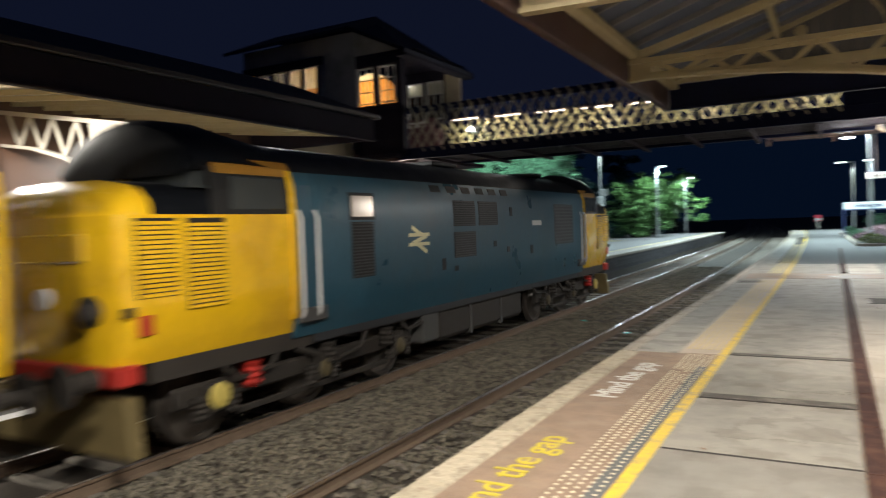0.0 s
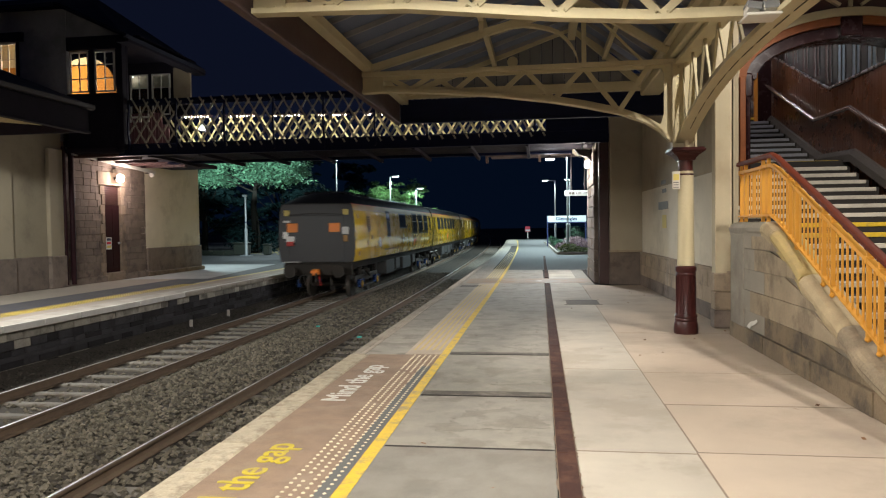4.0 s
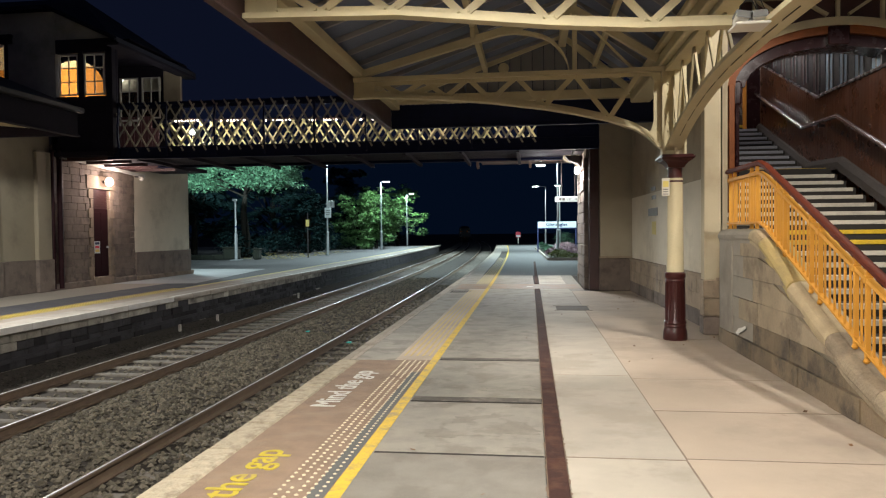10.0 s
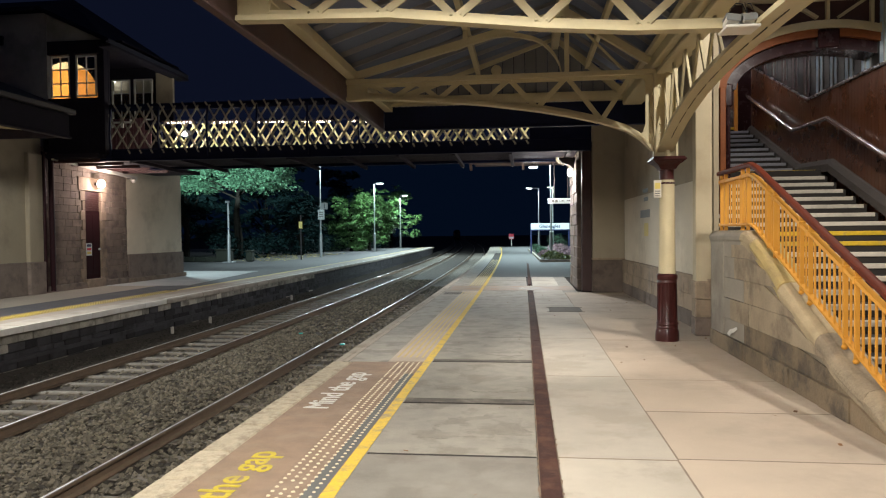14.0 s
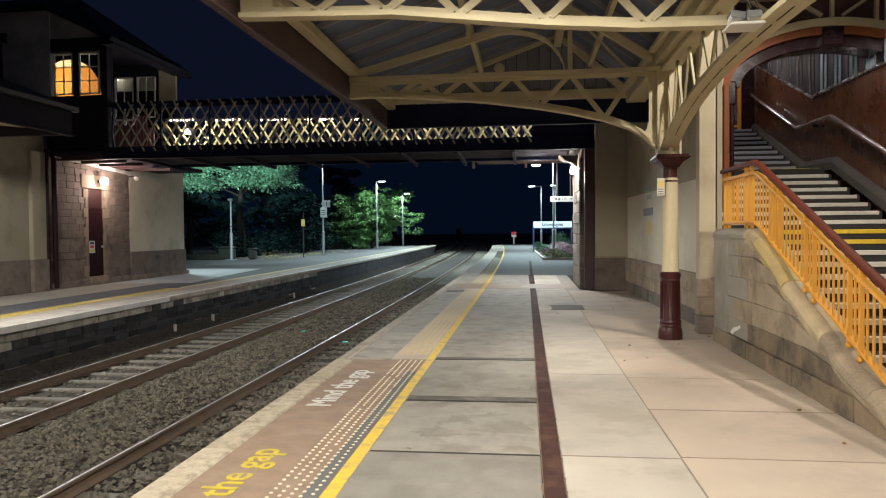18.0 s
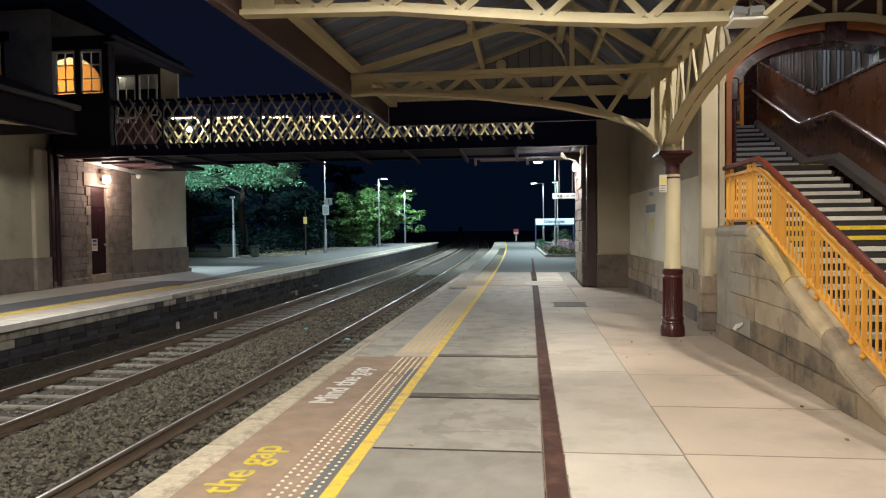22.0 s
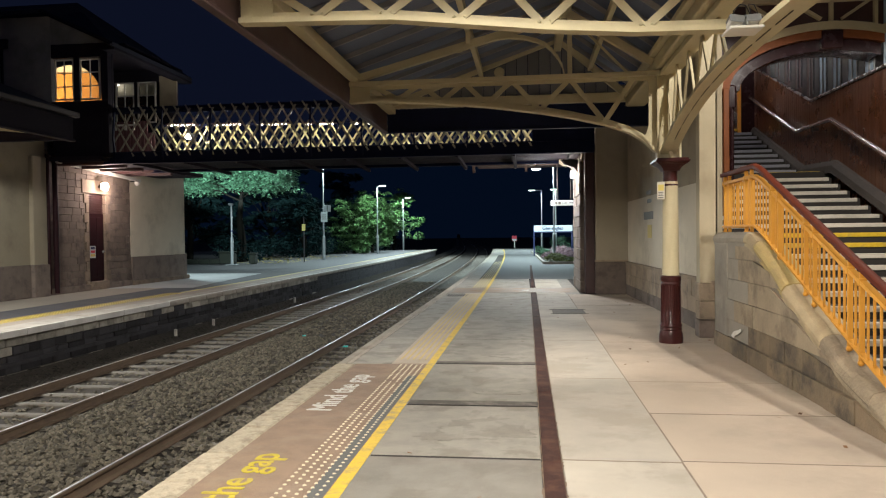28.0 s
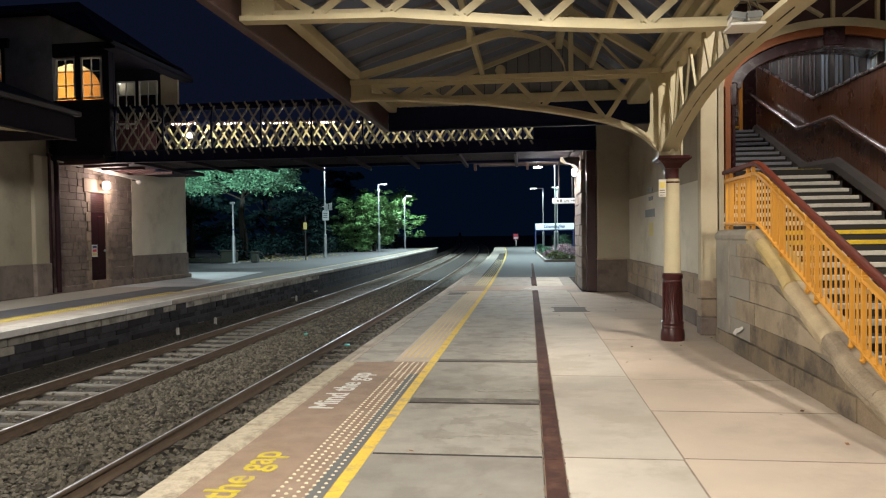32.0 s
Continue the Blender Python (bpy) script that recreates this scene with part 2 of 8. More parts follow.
def glow(name, colour, strength):
    mt = bpy.data.materials.new(name)
    mt.use_nodes = True
    b = mt.node_tree.nodes["Principled BSDF"]
    b.inputs["Base Color"].default_value = (0.8, 0.8, 0.8, 1)
    b.inputs["Emission Color"].default_value = (*colour, 1)
    b.inputs["Emission Strength"].default_value = strength
    return mt


def glass(name, tint=(0.9, 0.95, 0.95), rough=0.03):
    mt = bpy.data.materials.new(name)
    mt.use_nodes = True
    b = mt.node_tree.nodes["Principled BSDF"]
    b.inputs["Base Color"].default_value = (*tint, 1)
    b.inputs["Roughness"].default_value = rough
    b.inputs["Transmission Weight"].default_value = 1.0
    b.inputs["IOR"].default_value = 1.45
    return mt


CONCRETE = material("concrete", (0.315, 0.288, 0.243), 0.75, var=0.30, scale=4.2, fine=130, bump=0.3, stain=(0.195, 0.172, 0.138), stain_amount=0.62, per_object=0.08, edge=(0.51, 0.60))
GREY_SLAB = material("grey_cream_slab", (0.475, 0.43, 0.355), 0.75, var=0.22, scale=1.6, fine=150, bump=0.25, stain=(0.36, 0.31, 0.245), stain_amount=0.7, per_object=0.05, edge=(0.5, 0.6))
PALE_SLAB = material("pale_slab", (0.50, 0.412, 0.318), 0.78, var=0.2, scale=1.0, fine=150, bump=0.25, stain=(0.27, 0.215, 0.165), stain_amount=0.5, per_object=0.05)
COPING = material("coping_concrete", (0.40, 0.35, 0.28), 0.8, var=0.25, scale=4, fine=60, bump=0.4, stain=(0.2, 0.16, 0.12), stain_amount=0.5, per_object=0.1)
BROWN_MAT = material("brown_antislip", (0.275, 0.192, 0.133), 0.85, var=0.34, scale=5, fine=110, bump=0.7, stain=(0.34, 0.26, 0.19), stain_amount=0.5, per_object=0.04)
TARMAC = material("tarmac", (0.125, 0.126, 0.123), 0.8, var=0.3, scale=0.9, fine=120, bump=0.4)
DARK_GROUND = material("dark_ground", (0.035, 0.03, 0.022), 0.95, var=0.4, scale=0.6, fine=12, bump=0.5)
YELLOW_PAINT = material("yellow_line_paint", (0.70, 0.47, 0.03), 0.6, var=0.22, scale=12, fine=60, bump=0.3, stain=(0.33, 0.25, 0.13), stain_amount=0.85)
WHITE_PAINT = material("white_paint", (0.66, 0.63, 0.57), 0.6, var=0.12, scale=6, fine=90, bump=0.15, stain=(0.3, 0.25, 0.2), stain_amount=0.3)
LETTER_YELLOW = material("yellow_letter_paint", (0.56, 0.44, 0.03), 0.7, var=0.22, scale=9, fine=70, bump=0.4, stain=(0.36, 0.27, 0.12), stain_amount=0.5)
RUST_DRAIN = material("rusty_drain_cover", (0.06, 0.028, 0.022), 0.85, 0.0, var=0.3, scale=5, fine=90, bump=0.3, stain=(0.16, 0.08, 0.05), stain_amount=0.5, spec=0.2)
JOINT = material("dark_joint", (0.035, 0.028, 0.022), 0.9, var=0.3, scale=8, bump=0.2)
TAR_JOINT = material("smeared_tar_joint", (0.10, 0.085, 0.07), 0.8, var=0.5, scale=7, fine=60, bump=0.3, stain=(0.24, 0.21, 0.175), stain_amount=0.8)
JOINT_FILL = material("brown_joint_filler", (0.25, 0.195, 0.145), 0.9, var=0.4, scale=9, fine=60, bump=0.3)
RUST_EDGE = material("rust_stain", (0.21, 0.145, 0.10), 0.85, var=0.4, scale=7, fine=60, bump=0.2)
CRUMBLED = material("crumbled_pale_coping", (0.46, 0.40, 0.29), 0.85, var=0.3, scale=14, fine=55, bump=0.8, stain=(0.24, 0.185, 0.13), stain_amount=0.75, per_object=0.1)
FAR_COPING = material("pale_far_coping", (0.40, 0.355, 0.30), 0.8, var=0.25, scale=2.5, fine=60, bump=0.3, stain=(0.25, 0.22, 0.18), stain_amount=0.6, per_object=0.08)
BALLAST = material("ballast_stone", (0.162, 0.143, 0.108), 0.9, var=0.25, scale=2.2, fine=40, bump=0.4, per_island=0.5)
BALLAST_BED = material("ballast_bed", (0.06, 0.05, 0.04), 0.95, var=0.5, scale=9, fine=26, bump=1.0)
RAIL_SIDE = material("rusty_rail_steel", (0.165, 0.115, 0.078), 0.8, 0.0, var=0.3, scale=8, fine=60, bump=0.2)
RAIL_TOP = material("polished_rail_top", (0.80, 0.81, 0.82), 0.43, 1.0, var=0.1, scale=2, fine=60, bump=0.0)
SLEEPER = material("concrete_sleeper", (0.215, 0.195, 0.165), 0.85, var=0.25, scale=6, fine=70, bump=0.3, stain=(0.12, 0.08, 0.05), stain_amount=0.6, per_object=0.12)
CREAM = material("cream_paint", (0.52, 0.455, 0.29), 0.6, var=0.09, scale=3, fine=40, bump=0.05, stain=(0.42, 0.33, 0.2), stain_amount=0.3, spec=0.25)
MAROON = material("maroon_paint", (0.046, 0.010, 0.009), 0.34, var=0.2, scale=4, fine=60, bump=0.05, spec=0.35)
DARK_MAROON = material("dark_maroon_timber", (0.050, 0.020, 0.019), 0.5, var=0.3, scale=3, fine=50, bump=0.15)
FASCIA = material("maroon_fascia_timber", (0.075, 0.042, 0.042), 0.5, var=0.3, scale=3, fine=50, bump=0.15)
RENDER_WALL = material("cream_render_wall", (0.40, 0.345, 0.25), 0.9, var=0.10, scale=1.3, fine=70, bump=0.25, stain=(0.30, 0.25, 0.18), stain_amount=0.5)
LIGHT_RENDER = material("pale_render_wall", (0.63, 0.57, 0.45), 0.9, var=0.12, scale=1.3, fine=70, bump=0.25, stain=(0.36, 0.31, 0.23), stain_amount=0.55)
WHITE_BOARD = material("off_white_board", (0.56, 0.52, 0.44), 0.7, var=0.06, scale=2, fine=60, bump=0.05)
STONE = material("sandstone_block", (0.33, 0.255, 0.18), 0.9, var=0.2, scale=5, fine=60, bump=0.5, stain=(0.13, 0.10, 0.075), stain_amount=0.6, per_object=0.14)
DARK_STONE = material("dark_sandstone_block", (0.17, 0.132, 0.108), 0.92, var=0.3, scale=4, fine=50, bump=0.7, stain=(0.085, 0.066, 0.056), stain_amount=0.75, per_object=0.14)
CEMENT = material("grey_cement_render", (0.27, 0.24, 0.195), 0.92, var=0.2, scale=2.2, fine=50, bump=0.35, stain=(0.17, 0.14, 0.11), stain_amount=0.7)
COPE_STONE = material("yellowed_coping_stone", (0.40, 0.30, 0.12), 0.9, var=0.25, scale=4, fine=60, bump=0.5, stain=(0.24, 0.19, 0.12), stain_amount=0.6, per_object=0.12)
RUBBLE = material("weathered_stair_stone", (0.31, 0.245, 0.165), 0.93, var=0.3, scale=3.5, fine=45, bump=0.9, stain=(0.13, 0.10, 0.07), stain_amount=0.7, per_object=0.09)
# The two lowest courses of the stair wall take this darker stone.
RUBBLE_LOW = material("dark_low_stair_stone", (0.18, 0.132, 0.082), 0.9, var=0.3, scale=3.5, fine=45, bump=0.9, stain=(0.05, 0.042, 0.033), stain_amount=0.8, per_object=0.25)
DINGY = material("dingy_upper_render", (0.33, 0.275, 0.185), 0.92, var=0.16, scale=1.1, fine=60, bump=0.25, stain=(0.17, 0.135, 0.09), stain_amount=0.7)
PILASTER_CREAM = material("yellowed_cream_render", (0.45, 0.385, 0.26), 0.88, var=0.12, scale=2.0, fine=60, bump=0.2, stain=(0.36, 0.29, 0.19), stain_amount=0.6)
UPPER_RENDER = material("weathered_grey_upper_render", (0.26, 0.262, 0.28), 0.92, var=0.22, scale=1.6, fine=40, bump=0.3, stain=(0.14, 0.14, 0.14), stain_amount=0.6)
FAR_RENDER = material("far_cream_render", (0.31, 0.262, 0.185), 0.9, var=0.12, scale=1.0, fine=60, bump=0.2, stain=(0.17, 0.135, 0.10), stain_amount=0.6)
PALE_BRICK = material("pale_weathered_face_brick", (0.34, 0.315, 0.27), 0.9, var=0.45, scale=3, fine=40, bump=0.5, stain=(0.05, 0.045, 0.04), stain_amount=0.7, per_object=0.4)
FAR_YELLOW = material("bright_yellow_tactile", (0.82, 0.58, 0.09), 0.55, var=0.15, scale=3, fine=80, bump=0.1)
# Near-black tone puts the hall's night shade into the timber colour.
NIGHT_TIMBER = material("night_shade_timber", (0.016, 0.014, 0.021), 0.75, var=0.3, scale=3, fine=50, bump=0.15, spec=0.1)
FASCIA_NAVY = material("grey_navy_fascia_timber", (0.022, 0.019, 0.029), 0.75, var=0.3, scale=3, fine=50, bump=0.2, spec=0.12)
MOSS_STONE = material("mossy_stone", (0.022, 0.026, 0.018), 0.95, var=0.4, scale=6, fine=60, bump=0.6)
MORTAR = material("mortar", (0.19, 0.155, 0.115), 0.95, var=0.2, scale=8, bump=0.3)
WALL_BRICK = material("platform_wall_brick", (0.036, 0.034, 0.038), 0.9, var=0.5, scale=3, fine=40, bump=0.5, stain=(0.015, 0.014, 0.013), stain_amount=0.85, per_object=0.75)
AMBER = material("amber_railing_paint", (0.60, 0.285, 0.045), 0.6, var=0.1, scale=5, fine=60, bump=0.05, spec=0.1)
WALL_RAIL = material("polished_wall_rail", (0.20, 0.13, 0.115), 0.2, var=0.2, scale=8, fine=60, bump=0.02, spec=1.0, coat=0.8)
HANDRAIL = material("varnished_handrail", (0.10, 0.020, 0.009), 0.6, var=0.2, scale=8, fine=60, bump=0.03, spec=0.08)
WOOD_BOARD = material("brown_boarding", (0.105, 0.038, 0.017), 0.3, var=0.2, scale=3, fine=40, bump=0.08, per_object=0.12, coat=0.3)
ARCH_DARK = material("glossy_dark_maroon", (0.026, 0.010, 0.011), 0.25, var=0.25, scale=6, fine=30, bump=0.08, coat=0.1, spec=0.3)
WOOD_TRIM = material("orange_varnished_trim", (0.20, 0.066, 0.023), 0.5, var=0.35, scale=5, fine=60, bump=0.1, spec=0.15)
STEP_DARK = material("dark_step_riser", (0.03, 0.026, 0.022), 0.85, var=0.3, scale=5, bump=0.3)
NOSING = material("white_step_nosing", (0.62, 0.57, 0.48), 0.6, var=0.12, scale=6, fine=60, bump=0.1, stain=(0.35, 0.3, 0.25), stain_amount=0.4)
STEEL = material("galvanised_steel", (0.30, 0.315, 0.32), 0.5, 0.5, var=0.12, scale=5, fine=60, bump=0.05)
IRON_DARK = material("dark_iron_paint", (0.018, 0.014, 0.016), 0.5, var=0.3, scale=5, fine=60, bump=0.05)
NAVY_IRON = material("navy_black_iron", (0.008, 0.011, 0.036), 0.65, var=0.3, scale=4, fine=50, bump=0.1, spec=0.15)
LATTICE_CREAM = material("cream_lattice_paint", (0.66, 0.58, 0.29), 0.5, var=0.1, scale=5, fine=60, bump=0.03)
BRIDGE_BOARD = material("maroon_bridge_boarding", (0.11, 0.045, 0.048), 0.5, var=0.25, scale=3, fine=40, bump=0.1, per_object=0.15)
# Front lattice: cream darkened in colour for its unlit outer face.
LATTICE_SHADED = material("shaded_lattice_paint", (0.36, 0.33, 0.25), 0.42, var=0.25, scale=5, fine=60, bump=0.05)
# One stained timber in two tones: paler where lamplit, near-black in shade.
BAY_TIMBER = material("lit_stained_timber", (0.15, 0.098, 0.085), 0.75, var=0.5, scale=7, fine=30, bump=0.3, stain=(0.05, 0.035, 0.03), stain_amount=0.8)
SOFFIT = material("shaded_stained_timber", (0.024, 0.020, 0.028), 0.8, var=0.4, scale=2.5, fine=30, bump=0.3, stain=(0.03, 0.024, 0.028), stain_amount=0.7, spec=0.15)
ROOF_BOARD = material("slate_grey_roof_boarding", (0.118, 0.143, 0.218), 0.7, var=0.2, scale=2, fine=40, bump=0.1)
SLATE = material("roof_slate", (0.028, 0.031, 0.045), 0.7, var=0.3, scale=3, fine=30, bump=0.3, per_object=0.2, spec=0.15)
GLASS = glass("window_glass")
BLACK = material("black_frame", (0.012, 0.012, 0.012), 0.5, var=0.2, bump=0.0)
WHITE_FRAME = material("white_window_frame", (0.62, 0.60, 0.55), 0.5, var=0.06, bump=0.0)
SIGN_WHITE = material("white_sign_face", (0.52, 0.57, 0.57), 0.4, var=0.03, bump=0.0)
SIGN_BLUE = material("dark_blue_sign_ink", (0.02, 0.03, 0.09), 0.4, var=0.03, bump=0.0)
SIGN_RED = material("red_sign_face", (0.55, 0.04, 0.07), 0.4, var=0.05, bump=0.0)
SIGN_YELLOW = material("yellow_notice_face", (0.60, 0.48, 0.12), 0.5, var=0.05, bump=0.0)
SIGN_GREY = material("grey_ink", (0.12, 0.11, 0.10), 0.6, var=0.05, bump=0.0)
BARK = material("tree_bark", (0.013, 0.012, 0.010), 0.95, var=0.35, scale=6, fine=40, bump=0.8, spec=0.04)
LEAF = material("green_leaf", (0.062, 0.148, 0.082), 0.45, var=0.35, scale=0.6, fine=4, bump=0.0, per_island=0.8, spec=0.6)
LEAF_LIME = material("lime_green_leaf", (0.070, 0.150, 0.046), 0.5, var=0.35, scale=0.6, fine=4, bump=0.0, per_island=0.8, spec=0.5)
# Darker copy of the leaf colour stands in for shade.
LEAF_SHADED = material("shaded_green_leaf", (0.0065, 0.019, 0.019), 0.85, var=0.25, scale=0.5, fine=4, bump=0.0, per_island=0.4, spec=0.08)
HEATHER = material("heather_bloom", (0.30, 0.19, 0.21), 0.8, var=0.3, scale=2, fine=20, bump=0.0, per_island=0.4)
LEAF_LITTER = material("fallen_yellow_leaf", (0.42, 0.34, 0.08), 0.8, var=0.3, scale=4, bump=0.0, per_island=0.5)
LAMP_GLOW = glow("lit_lamp_glass", (1.0, 0.78, 0.66), 14)
LAMP_COOL = glow("lit_lamp_head", (0.85, 0.97, 1.0), 16)
TUBE_GLOW = glow("lit_tube", (1.0, 0.86, 0.72), 7)
# Faint blue glow on the added hillside stands in for night haze.
DISTANCE = glow("distance_haze_glow", (0.11, 0.34, 1.0), 0.0095)
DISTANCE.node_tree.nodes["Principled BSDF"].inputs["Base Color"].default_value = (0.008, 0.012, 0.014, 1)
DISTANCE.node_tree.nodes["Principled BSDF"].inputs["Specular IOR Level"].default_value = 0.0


def word(name, text, size, parent, mat, m, stretch=1.0, bold=0.0):
    """Lettering as a thin mesh with Blender's own font, under a thing; m is its pose in the world."""
    cu = bpy.data.curves.new(name, "FONT")
    cu.body, cu.size, cu.extrude, cu.align_x, cu.align_y = text, size, 0.001, "CENTER", "CENTER"
    cu.offset = bold
    tmp = new(name, cu)
    bpy.context.view_layer.update()
    me = bpy.data.meshes.new_from_object(tmp.evaluated_get(bpy.context.evaluated_depsgraph_get()))
    bpy.data.objects.remove(tmp)
    o = ORIGIN[parent]
    me.transform(pose(-o[0], -o[1], -o[2]) @ m @ Matrix.Diagonal((stretch, 1, 1, 1)))
    me.materials.clear()
    me.materials.append(mat)
    ob = new(name, me)
    ob.parent = parent
    ORIGIN[ob] = o
    return ob


def steps(a, b, n):
    return [a + (b - a) * i / n for i in range(n + 1)]


RAIL_Z = -0.9
YS = steps(-14, 15, 2) + steps(17, 130, 40) + steps(136, 160, 4) + [300, 500, 900]

# ---- ground, track bed ----
ground = M().box(-1300, 1300, -300, 1300, -2.2, -1.42)
solid("ground", ground, DARK_GROUND, "dark earth reaching into the night", "ground", kind="structure")
bed = M().along([(-9.5, -1.4), (-9.5, -0.80), (-9.15, -0.92), (-8.8, -1.02), (-8.55, -1.09), (-7.05, -1.10), (-6.7, -1.075), (-6.35, -0.99), (-5.2, -0.985), (-4.85, -1.07), (-4.5, -1.09), (-2.5, -1.09), (-2.5, -1.4)], YS)
solid("track_bed", bed, BALLAST_BED, "brown-grey ballast bed of two railway tracks", "track bed", kind="structure")


def stones():
    """Loose ballast, sharp stones strewn over the bed."""
    rng = np.random.default_rng(5)
    base = np.array([(1, 0, 0), (-1, 0, 0), (0, 1, 0), (0, -1, 0), (0, 0, 1), (0, 0, -1)], float)
    tri = np.array([(0, 2, 4), (2, 1, 4), (1, 3, 4), (3, 0, 4), (2, 0, 5), (1, 2, 5), (3, 1, 5), (0, 3, 5)])
    spans = [(-6.95, -4.85, 3.0, 9.0, 5200), (-6.95, -4.85, 9.0, 18.0, 5200), (-6.95, -4.85, 18.0, 40.0, 4200), (-8.45, -7.2, 6.0, 16.0, 500), (-8.45, -7.2, 16.0, 40.0, 400),
             (-4.6, -2.6, 5.0, 14.0, 3600), (-4.6, -2.6, 14.0, 36.0, 2600), (-6.95, -4.85, 0.0, 3.0, 1500)]
    V, F = [], []
    grime = M()
    n = 0
    for x0, x1, y0, y1, count in spans:
        xs, ys = rng.uniform(x0, x1, count), rng.uniform(y0, y1, count)
        for x, y in zip(xs, ys):
            r = rng.uniform(0.02, 0.043) * (1.0 if y < 18 else 1.25)
            a = rng.uniform(0, 6.28)
            b = base * (r * rng.uniform(0.65, 1.35, (6, 1))) * (1.25, 0.95, 0.8)
            t = rng.uniform(-0.5, 0.5)
            ca, sa, ct, st = math.cos(a), math.sin(a), math.cos(t), math.sin(t)
            b = b @ np.array([(ca, sa, 0), (-sa, ca, 0), (0, 0, 1)]) @ np.array([(1, 0, 0), (0, ct, st), (0, -st, ct)])
            if -8.5 < x < -7.1:
                mid = -1.085
            elif x < -8.6:
                mid = -1.015 - 0.235 * (x + 8.68)
            elif x > -4.65:
                mid = -1.075
            else:
                mid = -0.985 - 0.085 * max(0.0, abs(x + 5.8) - 0.62) / 0.4
            V.append(b + (x + bend(y), y, mid + rng.uniform(0, 0.028)))
            F.append(tri + n)
            n += 6
    for _ in range(3200):
        x, y = rng.uniform(-9.42, -8.68), rng.uniform(6.0, 30.0)
        grime.lathe([(rng.uniform(0.015, 0.03), 0.0), (rng.uniform(0.008, 0.018), rng.uniform(0.012, 0.026))], (x + bend(y), y, -1.02 - 0.235 * (x + 8.68)), 5)
    solid("grimy_ballast", grime, material("grimy_ballast_stone", (0.062, 0.055, 0.044), 0.95, var=0.4, scale=3, fine=40, bump=0.4, per_island=0.5), "small dark grimy ballast at the foot of the platform", "ballast", kind="stuff")
    me = bpy.data.meshes.new("ballast_stones")
    V, F = np.concatenate(V), np.concatenate(F)
    me.from_pydata(V.tolist(), [], F.tolist())
    me.materials.append(BALLAST)
    ob = new("ballast_stones", me)
    return tagged(ob, "loose brown and grey ballast stones between the rails", "ballast", kind="stuff")


stones()


def railway(centre, near_y):
    """One track: two rails with polished tops, and concrete sleepers half buried in ballast."""
    t = thing("railway_track", (centre, 0, -1.05), "rusty steel rails on concrete sleepers in ballast", "railway track", kind="structure")
    for side in (-1, 1):
        x = centre + side * 0.7525
        prof = [(x - 0.07, -1.062), (x - 0.07, -1.048), (x - 0.014, -1.026), (x - 0.011, -0.955), (x - 0.036, -0.938), (x - 0.036, -0.906), (x + 0.036, -0.906), (x + 0.036, -0.938), (x + 0.011, -0.955), (x + 0.014, -1.026), (x + 0.07, -1.048), (x + 0.07, -1.062)]
        r = part("rail", M().along(prof, YS), RAIL_SIDE, t)
        part("rail_head", M().along([(x - 0.0185, -0.92)] + [(x + s * (0.010 + 0.008 * math.sin(radians(d))), -0.911 + 0.008 * math.cos(radians(d))) for s, ds in ((-1, (90, 70, 50, 30, 10)), (1, (10, 30, 50, 70, 90))) for d in ds] + [(x + 0.0185, -0.92)], YS), RAIL_TOP, r, "polished running surface", smooth=True)
    wide = 0.085 if centre < -5 else 0.11
    sl = M().box(-1.25, 1.25, -wide, wide, -0.17, -0.02, 0.02).mesh("sleeper")
    sl.materials.append(SLEEPER)
    y = near_y
    while y < 96:
        piece("sleeper", sl, t, (centre + bend(y), y, -1.03 if centre < -5 else -1.05), math.degrees(math.atan(0.00068 * max(0, y - 15))))
        y += 0.68
    return t


railway(-7.80, 4.0)
railway(-3.98, 4.1)

# ---- near platform ----
PY = steps(-14, 15, 4) + steps(17.5, 86, 28)
near = thing("platform_near", (0, 30, -1.1), "concrete railway platform with coping edge", "platform", kind="structure")
part("platform_wall", M().along([(-2.36, -1.4), (-2.36, -0.10), (-2.2, -0.10), (-2.2, -1.4)], PY), WALL_BRICK, near)
part("platform_base", M().along([(-2.2, -1.4), (-2.2, -0.03), (2.85, -0.03), (2.85, -1.4)], steps(-14, 15, 2) + steps(17.5, 27, 4)), JOINT, near)
part("tarmac_surface", M().along([(-2.25, -1.4), (-2.25, -0.004), (30, -0.004), (30, -1.4)], steps(26.5, 86, 24)), TARMAC, near)
part("back_ground", M().box(2.85, 30, 19.9, 27.5, -1.4, -0.01), TARMAC, near)

# far right forecourt past the platform end
rng = random.Random(3)


def strip_pieces(name, x0, x1, cuts, mat, z0=-0.06, top=0.0, gap=0.012, chamfer=0.006, jitter=0.0015, follow=True):
    """Slabs laid end to end between the cuts, each an object of its own."""
    for a, b in zip(cuts, cuts[1:]):
        z = top + rng.uniform(-jitter, jitter)
        m = M().box(x0 + 0.0, x1, a + gap / 2, b - gap / 2, z0, z, chamfer)
        k = bend((a + b) / 2) if follow else 0.0
        m.v = [(x + (bend(y) if follow else 0), y, zz) for x, y, zz in m.v]
        part(name, m, mat, near)


strip_pieces("coping_stone", -2.50, -2.235, [-6 + 0.62 * i for i in range(19)] + [5.9, 6.38, 6.86, 7.42, 7.9, 8.36, 8.98], CRUMBLED, -0.12, 0.003, 0.006, 0.022, 0.004)
strip_pieces("coping_stone", -2.49, -2.375, [9.0 + 1.2 * i for i in range(64)], COPING, -0.12, 0.003, 0.014, 0.018, 0.002)
strip_pieces("coping_stone", -2.368, -2.30, [9.0 + 1.2 * i for i in range(64)], COPING, -0.12, 0.001, 0.014, 0.008, 0.002)
